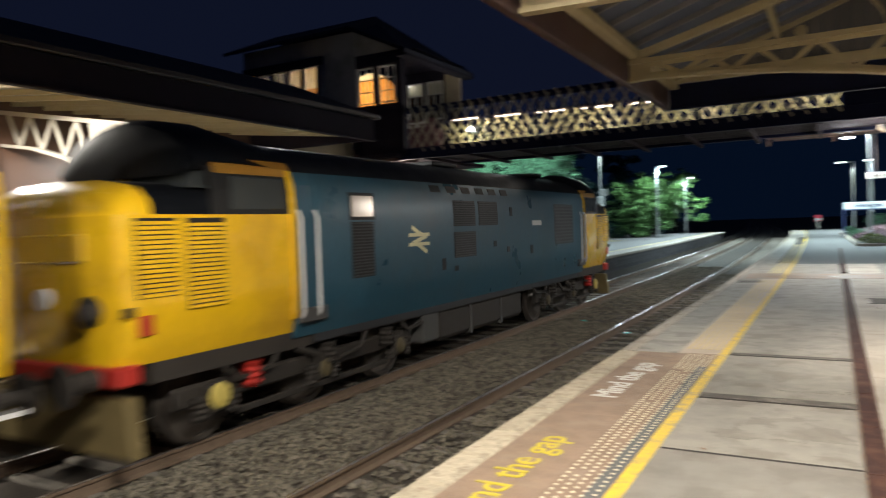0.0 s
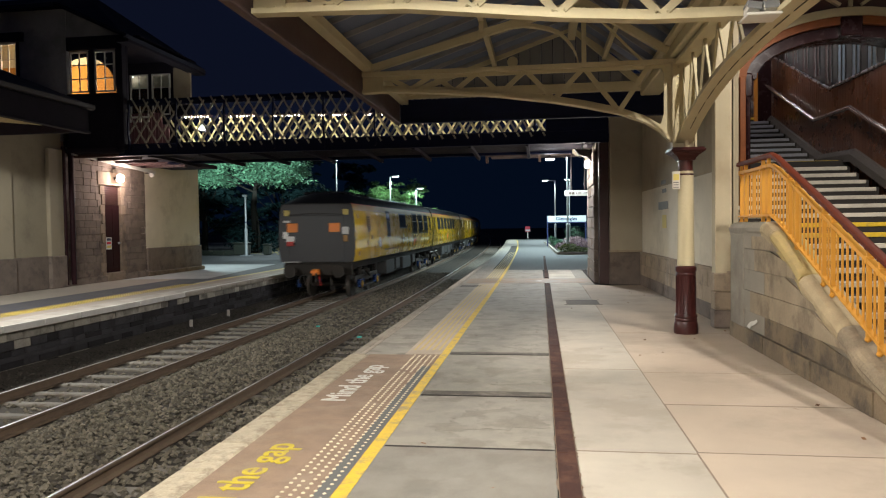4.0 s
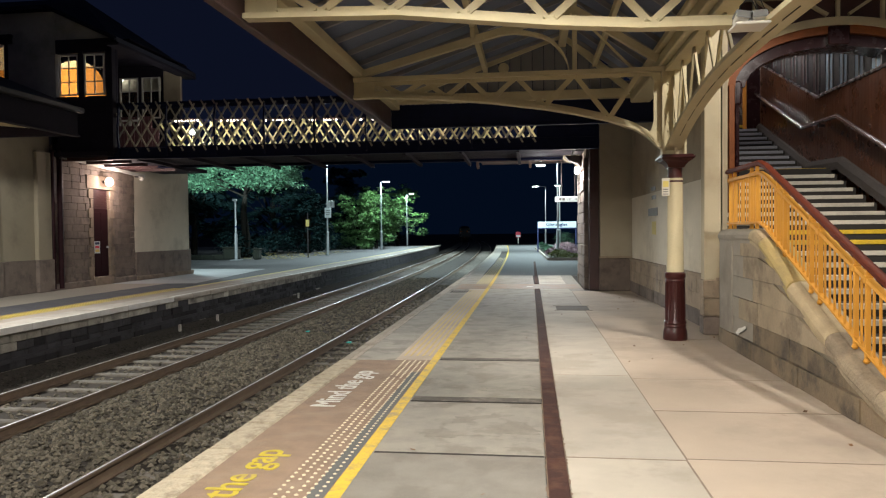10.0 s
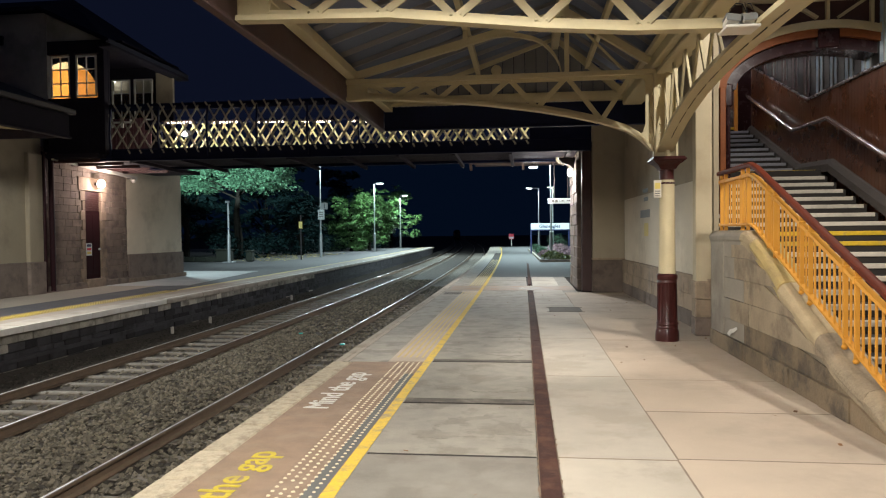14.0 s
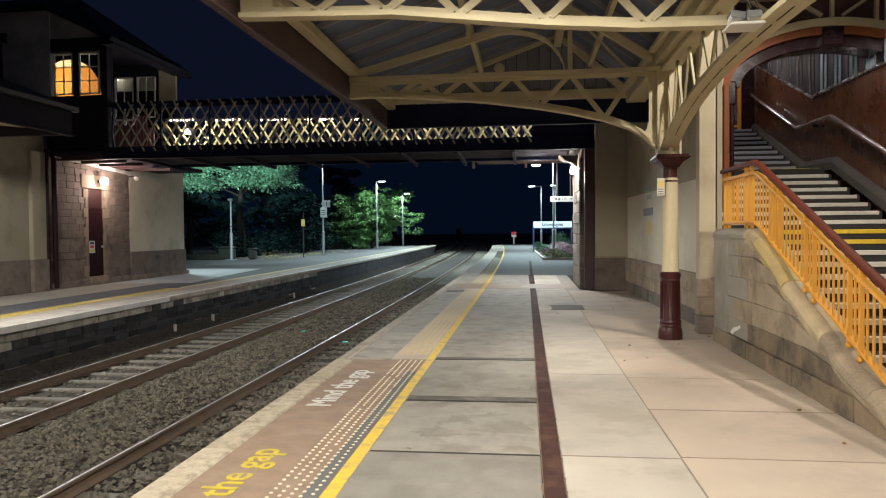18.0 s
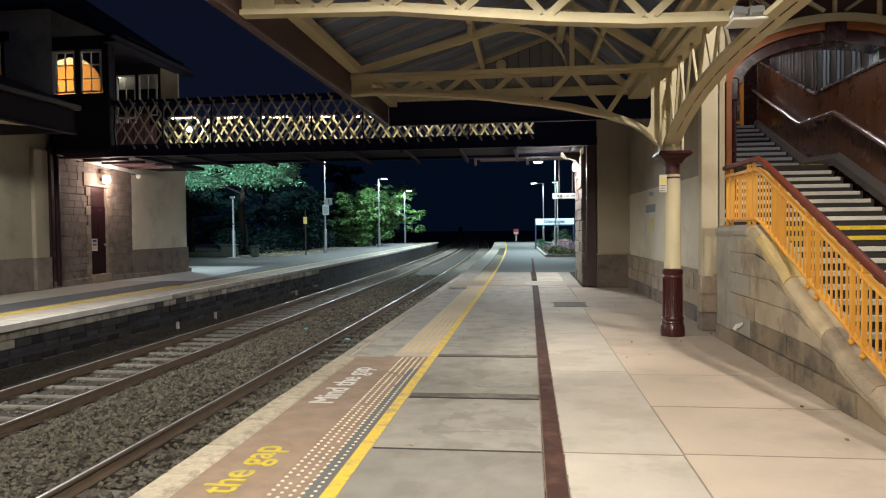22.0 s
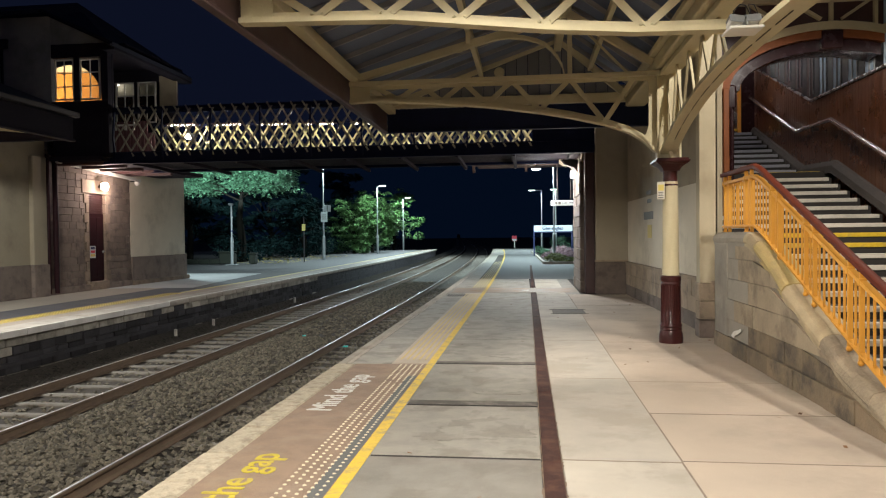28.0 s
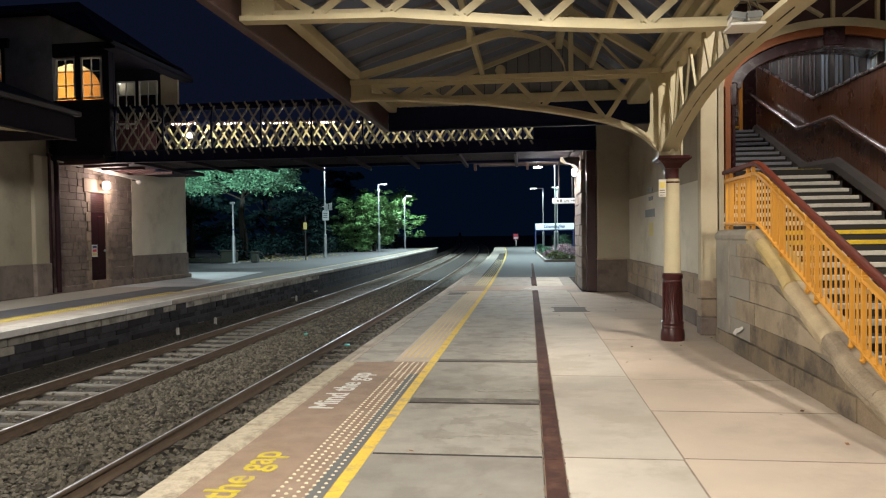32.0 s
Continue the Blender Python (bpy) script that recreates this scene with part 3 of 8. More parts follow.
part("coping_joint", M().along([(-2.37, -0.05), (-2.37, -0.006), (-2.29, -0.006), (-2.29, -0.05)], steps(9.0, 15, 3) + steps(17, 84, 28)), JOINT, near)
strip_pieces("antislip_panel", -2.232, -1.30, [-6, -2.5, 0, 2.3, 5.9, 8.98], BROWN_MAT, -0.03, 0.0, 0.006, 0.003)
strip_pieces("edge_slab", -2.295, -1.30, [9.0, 11.4, 14.2, 17.6, 20.1, 21.2, 23.6, 26.5, 29.5, 33, 38, 44, 52, 62, 72, 85], CONCRETE, -0.03, 0.0, 0.01)
strip_pieces("platform_slab", -1.205, 0.09, [5.2, 6.8, 7.02, 9.03, 9.2, 11.2, 13.4, 15.7, 18.1, 20.4, 22.1, 24.6, 26.5], CONCRETE, -0.03, 0.0, 0.016)
strip_pieces("platform_slab", -1.205, 0.09, [-5.6, -2.9, 0.2, 2.4, 3.7, 5.2], material("worn_grey_concrete", (0.25, 0.228, 0.195), 0.75, var=0.3, scale=3.4, fine=130, bump=0.3, stain=(0.175, 0.156, 0.128), stain_amount=0.55, per_object=0.08, edge=(0.5, 0.62)), -0.03, 0.0, 0.016)
strip_pieces("paving_slab", 0.245, 1.0995, [-6.2, -3.35, -0.5, 2.35, 5.22, 8.21, 11.14, 13.75, 16.6, 19.7, 22.3, 26.5], GREY_SLAB, -0.03, 0.0, 0.018, 0.004, follow=False)
strip_pieces("paving_slab", 1.1045, 3.32, [-6.2, -3.35, -0.5, 2.35, 5.25, 6.645, 8.06, 11.0, 13.75, 16.6, 19.7], PALE_SLAB, -0.03, 0.0, 0.018, 0.004, follow=False)
strip_pieces("paving_slab", 3.32, 9.0, [-6.2, -3.35, -0.5, 2.35, 5.25, 7.4], PALE_SLAB, -0.03, 0.0, 0.02, follow=False)
strip_pieces("paving_slab", 1.05, 1.46, [19.7, 22.3, 26.5], CONCRETE, -0.03, 0.0, 0.008, follow=False)
part("patched_joint", M().box(-1.185, 0.09, 6.81, 7.01, -0.03, 0.002, 0.003), TAR_JOINT, near, "dark tar-filled joint")
part("patched_joint", M().box(-1.185, 0.09, 9.04, 9.19, -0.03, 0.002, 0.003), TAR_JOINT, near, "dark tar-filled joint")
part("stained_strip", M().box(-2.2, 1.45, 20.42, 22.08, -0.03, 0.004, 0.003), material("rust_stained_concrete", (0.27, 0.20, 0.14), 0.5, var=0.35, scale=3.5, fine=50, bump=0.2, stain=(0.30, 0.16, 0.08), stain_amount=0.8, edge=(0.5, 0.58)), near, "rust-stained concrete strip under the bridge")



def ragged(x, y0, y1, w0, w1, side, z=0.0022, step=0.11):
    """A thin strip with one straight and one ragged edge, lying on the paving."""
    n = int((y1 - y0) / step)
    ys = steps(y0, y1, n)
    ws = [w0 + (w1 - w0) * rng.random() ** 2.5 for _ in ys]
    v = [(x + bend(y), y, z) for y in ys] + [(x + bend(y) + side * w, y, z) for y, w in zip(ys, ws)]
    v += [(a, b, c - 0.004) for a, b, c in v]
    k = n + 1
    f = [(i, i + 1, k + i + 1, k + i) if side < 0 else (k + i, k + i + 1, i + 1, i) for i in range(n)]
    f += [(k + i, k + i + 1, 3 * k + i + 1, 3 * k + i) for i in range(n)]
    return M().add(v, f)


for y, xa, xb in ((5.22, 0.245, 1.1), (5.25, 1.1, 3.3), (2.35, 0.245, 3.3), (6.645, 1.105, 3.3), (8.06, 1.105, 3.3), (8.21, 0.245, 1.1), (11.14, 0.245, 1.1), (11.0, 1.105, 3.3), (13.75, 0.245, 3.0), (16.6, 0.245, 2.9)):
    part("joint_filler", M().box(xa, xb, y - 0.016, y + 0.016, -0.03, -0.0012), JOINT_FILL, near)
part("joint_filler", M().box(1.092, 1.112, -6, 19.6, -0.03, -0.0006), JOINT_FILL, near)
DAMP = material("damp_dark_concrete", (0.245, 0.221, 0.182), 0.7, var=0.34, scale=6, fine=120, bump=0.3, stain=(0.31, 0.283, 0.238), stain_amount=1.0, edge=(0.47, 0.56))
for cx, cy, rx, ry in ((-0.42, 5.95, 0.40, 0.30), (-0.22, 6.15, 0.22, 0.34), (-0.12, 7.45, 0.17, 0.12), (-0.35, 7.38, 0.2, 0.07), (-0.25, 9.7, 0.22, 0.2), (-0.75, 5.75, 0.2, 0.12)):
    n = 56
    edge_r = [1.0 + 0.16 * math.sin(3 * q + cx * 9) + 0.12 * math.sin(7 * q + cy * 5) + rng.uniform(-0.16, 0.16) for q in steps(0, 6.283, n)][:n]
    patch = [(cx + rx * w * math.cos(6.283 * i / n), cy + ry * w * math.sin(6.283 * i / n)) for i, w in enumerate(edge_r)]
    part("damp_patch", M().prism(patch, "z", -0.002, 0.0022 + rng.uniform(0, 0.0006)), DAMP, near, "dark damp patch on the concrete")
part("joint_line", M().box(-1.185, 0.085, 6.80, 6.835, 0.0, 0.0032), JOINT, near)
part("joint_line", M().box(-1.185, 0.085, 9.02, 9.06, 0.0, 0.0032), JOINT, near)
part("joint_line", M().box(-1.185, 0.085, 5.18, 5.215, 0.0, 0.0025), JOINT, near)
part("rust_margin", ragged(0.10, -4, 17, 0.004, 0.02, -1, 0.0022, 0.035), RUST_EDGE, near, "rust stain along the drain")
part("rust_margin", ragged(0.235, -4, 17, 0.004, 0.02, 1, 0.0022, 0.035), RUST_EDGE, near, "rust stain along the drain")
line = thing("yellow_line", (-1.17, 30, 0.0), "worn yellow safety line along the platform edge", "platform marking", kind="structure")
part("line_paint", M().along([(-1.295, 0.0), (-1.295, 0.004), (-1.196, 0.004), (-1.196, 0.0)], steps(-6, 15, 3) + steps(17, 84, 30)), YELLOW_PAINT, line)
tact = thing("tactile_paving", (-1.45, 10, 0.0), "worn cream blister paving beside a yellow line", "tactile paving", kind="structure")
part("paving_base", M().along([(-1.66, -0.001), (-1.66, 0.0035), (-1.295, 0.0035), (-1.295, -0.001)], [-6, -2, 2, 5, 9.0]), BROWN_MAT, tact)
part("dark_channel", M().box(-1.412, -1.302, -6, 8.2, 0.0036, 0.0052, 0.0), TARMAC, tact, "dark worn channel")
dome = M()
for i in range(5):
    for j in range(126):
        x, y = -1.62 + i * 0.0685, -1.0 + j * 0.08 + (0.04 if i % 2 else 0)
        if y > 8.95 or rng.random() < 0.03:
            continue
        dome.lathe([(0.0145, 0.003), (0.0125, 0.0085), (0.007, 0.011)], (x, y, 0), 8)
part("blister_domes", dome, material("cream_blister", (0.72, 0.64, 0.45), 0.6, var=0.2, scale=3, fine=90, bump=0.1), tact, "small cream blister domes", kind="stuff")
part("worn_paving", M().along([(-1.76, -0.001), (-1.76, 0.003), (-1.297, 0.003), (-1.297, -0.001)], steps(9.0, 15, 4) + steps(16, 20.3, 4)), PALE_SLAB, tact)
for i in range(5):
    x = -1.69 + i * 0.083
    part("yellow_ridge", M().along([(x - 0.012, 0.002), (x - 0.012, 0.007), (x + 0.012, 0.007), (x + 0.012, 0.002)], steps(9.3, 15, 4) + steps(16, 19.9, 4)), material("worn_yellow_ridge", (0.55, 0.42, 0.16), 0.65, var=0.25, scale=6, bump=0.1) if i == 0 else bpy.data.materials["worn_yellow_ridge"], tact)
for i in range(5):
    x = -1.69 + i * 0.083
    part("yellow_ridge", M().along([(x - 0.014, 0.0), (x - 0.014, 0.006), (x + 0.014, 0.006), (x + 0.014, 0.0)], steps(22.2, 44, 12)), bpy.data.materials["worn_yellow_ridge"], tact)

part("dark_paving", M().along([(-1.77, -0.001), (-1.77, 0.0025), (-1.30, 0.0025), (-1.30, -0.001)], steps(27.0, 58, 14)), JOINT, tact, "dark tactile strip")

drain = thing("drain_channel", (0.17, 8, -0.02), "rust-brown steel drain cover set flush in paving", "drain", kind="structure")
for i in range(24):
    a = -5.2 + i * 1.15
    part("drain_cover", M().box(0.10, 0.235, a + 0.004, a + 1.146, -0.03, 0.003 + rng.uniform(-0.001, 0.001), 0.004), RUST_DRAIN, drain)
part("drain_lane", M().box(0.11, 0.22, 22.6, 38.5, -0.02, 0.004, 0.002), RUST_DRAIN, drain)

for txt, yy, mt in (("Mind the gap", 7.37, WHITE_PAINT), ("Mind the gap", 4.30, LETTER_YELLOW)):
    w = thing("platform_lettering", (-1.98, yy, 0.001), ("white" if mt is WHITE_PAINT else "yellow") + " painted safety words on brown platform edge", "platform lettering")
    for dx, dy, dz in ((0, -0.006, 0), (0.004, 0.006, 0.0007), (-0.005, 0.0, 0.0014)):
        word("lettering", txt, 0.345, w, mt, Matrix.Translation((-1.975 + dx, yy + dy, 0.003 + dz)) @ pose(0, 0, 0, 0, 0, 90), 0.97)
cover = thing("manhole_cover", (0.86, 15.3, 0.0), "dark rectangular steel manhole cover in paving", "manhole cover")
part("cover_plate", M().box(0.52, 1.2, 14.9, 15.7, -0.02, 0.003, 0.004), material("worn_brown_cover_plate", (0.12, 0.10, 0.078), 0.8, var=0.3, scale=6, bump=0.4), cover)
part("cover_frame", M().box(0.47, 1.25, 14.85, 14.895, -0.02, 0.005, 0.003), JOINT, cover)
part("cover_frame", M().box(0.47, 1.25, 15.705, 15.75, -0.02, 0.005, 0.003), JOINT, cover)
gul = thing("gully_grating", (-1.95, 19.4, 0.0), "dark slotted gully grating near the platform edge", "gully grating")
for i in range(8):
    part("grating_bar", M().box(-2.2 + i * 0.07, -2.16 + i * 0.07, 19.1, 19.7, -0.01, 0.006, 0.002), JOINT, gul)
# White flat piece stands in for the glint on wet paving.
scrap = M().prism([(-0.16, 21.0), (-0.02, 20.95), (0.05, 21.06), (-0.03, 21.2), (-0.13, 21.16)], "z", 0.005, 0.012)
solid("paper_scrap", scrap, WHITE_PAINT, "flat white piece standing in for a glint on wet paving", "litter")
CYAN = material("turquoise_scrap_colour", (0.05, 0.55, 0.5), 0.4, var=0.1, bump=0.0)
for x, y, w in ((-5.88, 18.05, 0.05), (-4.3, 16.3, 0.06)):
    solid("plastic_scrap", M().prism([(x - w, y - 0.03), (x + w, y - 0.06), (x + w * 0.7, y + 0.08), (x - w * 0.6, y + 0.05)], "z", -0.955, -0.93), CYAN, "turquoise scrap lying in the ballast", "litter", "scraps in the ballast")

# ---- far platform ----
far = thing("platform_far", (-14, 30, -1.1), "far railway platform with pale coping and dark brick face", "platform", kind="structure")
FY = steps(-14, 15, 4) + steps(17.5, 86, 28)
part("platform_wall", M().along([(-9.62, -1.4), (-9.62, -0.12), (-9.5, -0.12), (-9.5, -1.4)], FY), JOINT, far)
part("tarmac_surface", M().along([(-40, -1.4), (-40, -0.004), (-9.6, -0.004), (-9.6, -1.4)], FY), material("platform_tarmac", (0.085, 0.083, 0.085), 0.75, var=0.3, scale=0.8, fine=90, bump=0.3, stain=(0.06, 0.055, 0.05), stain_amount=0.6), far)
for i in range(86):
    a = -6 + i * 1.07
    m = M().box(-9.98, -9.33, a + 0.006, a + 1.064, -0.13, 0.008 + rng.uniform(-0.003, 0.003), 0.03)
    m.v = [(x + bend(y), y, z) for x, y, z in m.v]
    part("coping_stone", m, FAR_COPING, far)
FAR_WHITE = material("white_edge_paint", (0.72, 0.70, 0.66), 0.6, var=0.14, scale=3, fine=60, bump=0.1, stain=(0.4, 0.37, 0.32), stain_amount=0.4)
part("white_edge_line", M().along([(-9.47, 0.008), (-9.47, 0.0135), (-9.36, 0.0135), (-9.36, 0.008)], steps(17.6, 86, 28)), FAR_WHITE, far, "white painted platform edge line")
for i in range(22):
    a = -6 + i * 1.07
    m = M().box(-9.36, -9.322, a + 0.008, a + 1.062, -0.112, 0.0135, 0.006)
    m.v = [(x + bend(y), y, z) for x, y, z in m.v]
    part("edge_face", m, FAR_WHITE, far, "white painted coping face")
part("pale_walkway", M().along([(-10.42, 0.0), (-10.42, 0.003), (-9.98, 0.003), (-9.98, 0.0)], steps(-6, 15, 3) + steps(17, 86, 28)), material("buff_paving", (0.33, 0.27, 0.22), 0.8, var=0.15, scale=1.5, fine=80, bump=0.2), far)
part("yellow_line", M().along([(-10.90, 0.001), (-10.90, 0.004), (-10.44, 0.004), (-10.44, 0.001)], steps(-6, 15, 3) + steps(17, 20.4, 3)), FAR_YELLOW, far, "yellow tactile safety line")
part("yellow_line", M().along([(-10.66, 0.001), (-10.66, 0.004), (-10.44, 0.004), (-10.44, 0.001)], steps(20.4, 84, 28)), material("faded_far_yellow", (0.55, 0.45, 0.18), 0.7, var=0.25, scale=3, fine=60, bump=0.1, stain=(0.36, 0.30, 0.2), stain_amount=0.6), far, "faded yellow line")
# dark slanting ribs across the far yellow tactile line
for i in range(126):
    y = 7.4 + i * 0.103
    part("tactile_rib", M().prism([(-10.895 + bend(y), y + 0.70), (-10.445 + bend(y), y), (-10.445 + bend(y), y + 0.048), (-10.895 + bend(y), y + 0.748)], "z", 0.004, 0.0065), JOINT, far)
part("dark_strip", M().prism([(-12.19, -6), (-10.91, -6), (-10.91, 15), (-10.93, 22.3), (-11.24, 22.5), (-12.19, 22.3)], "z", -0.01, 0.003), material("dark_tarmac_strip", (0.05, 0.048, 0.056), 0.8, var=0.3, scale=1.5, fine=90, bump=0.3, stain=(0.085, 0.08, 0.08), stain_amount=0.5), far)
part("building_apron", M().box(-14.5, -12.2, -6, 24.2, -0.01, 0.003), material("pale_concrete_apron", (0.27, 0.235, 0.19), 0.8, var=0.2, scale=1.2, bump=0.2), far)
part("lit_apron", M().prism([(-14.3, 22.2), (-11.25, 22.6), (-12.3, 31.6), (-19.0, 32.0), (-19.0, 28.0), (-14.3, 28.0)], "z", -0.01, 0.0045), material("pale_grey_apron", (0.34, 0.345, 0.345), 0.8, var=0.18, scale=1.3, fine=90, bump=0.2, stain=(0.24, 0.245, 0.25), stain_amount=0.5), far)
# brick face of the far platform, in courses, and a ledge at its foot
bricks = []
for wd in (0.42, 0.55, 0.34):
    me = M().box(-0.03, 0.03, -wd / 2 + 0.006, wd / 2 - 0.006, -0.078, 0.078, 0.012).mesh("face_brick")
    me.materials.append(WALL_BRICK)
    pale = me.copy()
    pale.materials.clear()
    pale.materials.append(PALE_BRICK)
    bricks.append((wd, me, pale))
count = 0
for row in range(5):
    y = 7.0 + 0.21 * (row % 2)
    while y < 31 and count < 300:
        wd, me, pale = bricks[rng.randrange(3)]
        if row == 0 and rng.random() < 0.93 or row == 4 and rng.random() < (0.75 if y < 15 else 0.15) or row in (1, 2) and rng.random() < 0.1 * (y < 16):
            me = pale
        piece("face_brick", me, far, (-9.485 + rng.uniform(-0.012, 0.012), y + wd / 2, -0.22 - row * 0.166))
        y += wd
        count += 1
rest = M()
for row in range(5):
    y = 31.3
    while y < 84:
        wd = rng.choice((0.42, 0.55, 0.34)) * 1.3
        x = -9.485 + bend(y) + rng.uniform(-0.012, 0.012)
        rest.box(x - 0.03, x + 0.03, y + 0.006, y + wd - 0.006, -0.298 - row * 0.166, -0.142 - row * 0.166)
        y += wd
part("distant_face_bricks", rest, WALL_BRICK, far, kind="stuff")
part("face_ledge", M().along([(-9.48, -0.66), (-9.48, -0.58), (-9.40, -0.58), (-9.40, -0.66)], steps(-6, 15, 3) + steps(17, 60, 14)), WALL_BRICK, far)
for yy in (17.55, 19.8, 27.1):
    st = thing("marker_post", (-9.2 , yy, -1.03), "small white marker post in ballast", "marker post")
    part("post", M().box(-9.235, -9.165, yy - 0.035, yy + 0.035, -1.03, -0.72, 0.01), WHITE_PAINT, st)

# ---- near canopy ----
NB = [(-2.77, 3.79), (-2.48, 3.80), (-1.99, 3.78), (-1.3, 3.73), (-0.6, 3.66), (0.22, 3.54), (0.69, 3.45), (1.19, 3.33), (1.55, 3.20), (1.75, 3.08), (1.93, 2.90)]


NB_MID = [(-2.77, 3.775), (-1.25, 3.735), (0.2, 3.575), (1.0, 3.515), (2.0, 3.50)]


def chord(m, pts, y, depth, width):
    """A flat strip following points (x, z), of a depth in z and a width in y."""
    m.sweep([(-width / 2, -depth / 2), (width / 2, -depth / 2), (width / 2, depth / 2), (-width / 2, depth / 2)],
            [(lambda a, b, x=x, z=z: (x, y + a, z + b)) for x, z in pts])
    return m


def level_on(NB, x):
    return float(np.interp(x, [p[0] for p in NB], [p[1] for p in NB]))


def canopy_girder(y, NB=NB, tops=(-1.67, -0.97, -0.23, 0.65, 1.62), bots=(-1.99, -1.30, -0.60, 0.22, 1.19)):
    t = thing("canopy_girder", (-0.3, y, 2.86), "cream riveted iron lattice girder with arched lower chord", "canopy girder", "girders of the canopy")
    part("top_chord", chord(M(), [(-2.77, 4.06), (2.0, 4.06)], y, 0.07, 0.15), CREAM, t)
    part("top_web", M().box(-2.77, 2.0, y - 0.012, y + 0.012, 3.97, 4.03), CREAM, t)
    part("bottom_chord", chord(M(), NB, y, 0.05, 0.15), CREAM, t)
    part("bottom_web", chord(M(), [(x, z + 0.05) for x, z in NB], y, 0.07, 0.024), CREAM, t)
    part("end_plate", M().box(-2.77, -2.44, y - 0.02, y + 0.02, 3.79, 4.03, 0.005), CREAM, t)
    for a, (tx, bx) in enumerate(zip(tops, bots)):
        part("web_bar", M().bar((bx, y - 0.02, level_on(NB, bx) + 0.03), (tx, y - 0.02, 4.01), 0.018, 0.075, (1, 0, 0)), CREAM, t)
        left = -2.36 if a == 0 else tops[a - 1] + 0.04
        part("web_bar", M().bar((bx, y + 0.02, level_on(NB, bx) + 0.03), (left, y + 0.02, 4.01), 0.018, 0.075, (1, 0, 0)), CREAM, t)
    rv = M()
    for x in (-2.7, -2.5) + tuple(tops) + tuple(bots):
        for z in ((4.0,) if x in tops else (level_on(NB, x) + 0.06,) if x in bots else (3.82, 3.92, 4.0)):
            for dx in (-0.05, 0.05):
                rv.lathe([(0.016, 0.0), (0.013, 0.008), (0.006, 0.012)], n=7, m=Matrix.Translation((x + dx, y - 0.012 - 0.012 * (x > -2.4), z)) @ pose(0, 0, 0, 90))
    part("rivets", rv, CREAM, t, kind="stuff")
    if y > 8:
        gs = M().prism([(1.70, 4.02), (1.80, 3.98), (1.84, 3.90), (1.84, 3.30), (1.80, 3.16), (1.70, 3.10), (1.93, 2.88), (2.02, 2.8), (2.02, 4.02)], "y", y - 0.015, y + 0.015)
        part("gusset_plate", gs, CREAM, t)
    return t


canopy_girder(6.7, NB_MID, (-1.68, -0.97, -0.22, 0.64, 1.62), (-2.0, -1.32, -0.62, 0.18, 1.10))
canopy_girder(11.0)
canopy_girder(2.4)

arch_y = steps(11.0, 2.4, 24)


def arch_z(y):
    u = abs(y - 6.7) / 4.3
    return 3.45 - 0.58 * u ** 2.6


spine = thing("canopy_arch_girder", (2.12, 6.7, 2.8), "cream iron arch girder along the column line", "canopy girder")
part("arch_flange", M().sweep([(-0.115, -0.025), (0.115, -0.025), (0.115, 0.025), (-0.115, 0.025)], [(lambda a, b, y=y: (2.12 + a, y, arch_z(y) + b)) for y in arch_y]), CREAM, spine)
part("arch_web", M().sweep([(-0.012, 0.0), (0.012, 0.0), (0.012, 0.10), (-0.012, 0.10)], [(lambda a, b, y=y: (2.12 + a, y, arch_z(y) + b)) for y in arch_y]), CREAM, spine)
part("top_flange", M().box(2.0, 2.24, 2.2, 11.1, 4.03, 4.10, 0.01), CREAM, spine)
for side in (-1, 1):
    for k in range(5):
        a, b = 6.7 + side * (1.1 + 0.72 * k), 6.7 + side * (1.46 + 0.72 * k)
        part("web_bar", M().bar((2.12, a, arch_z(a) + 0.05), (2.12, b, 4.04), 0.05, 0.03, (1, 0, 0)), CREAM, spine)
        part("web_bar", M().bar((2.12, b, 4.04), (2.12, b + side * 0.36, arch_z(b + side * 0.36) + 0.05), 0.05, 0.03, (1, 0, 0)), CREAM, spine)
for k in range(9):
    y = 10.5 - k * 0.52
    part("slot_mark", M().bar((2.12, y, arch_z(y) - 0.026), (2.12, y - 0.4, arch_z(y - 0.4) - 0.026), 0.016, 0.006, (1, 0, 0)), JOINT, spine)
cant = M()
for y0, y1 in ((-5, 14.1),):
    cant.box(1.92, 2.3, y0, y1, 4.12, 4.3, 0.02).box(1.84, 2.38, y0, y1, 4.30, 4.38, 0.01).box(1.97, 2.25, y0, y1, 4.38, 4.46, 0.01)
solid("gutter_beam", cant, CREAM, "cream moulded timber gutter beam over the columns", "gutter beam", kind="structure")


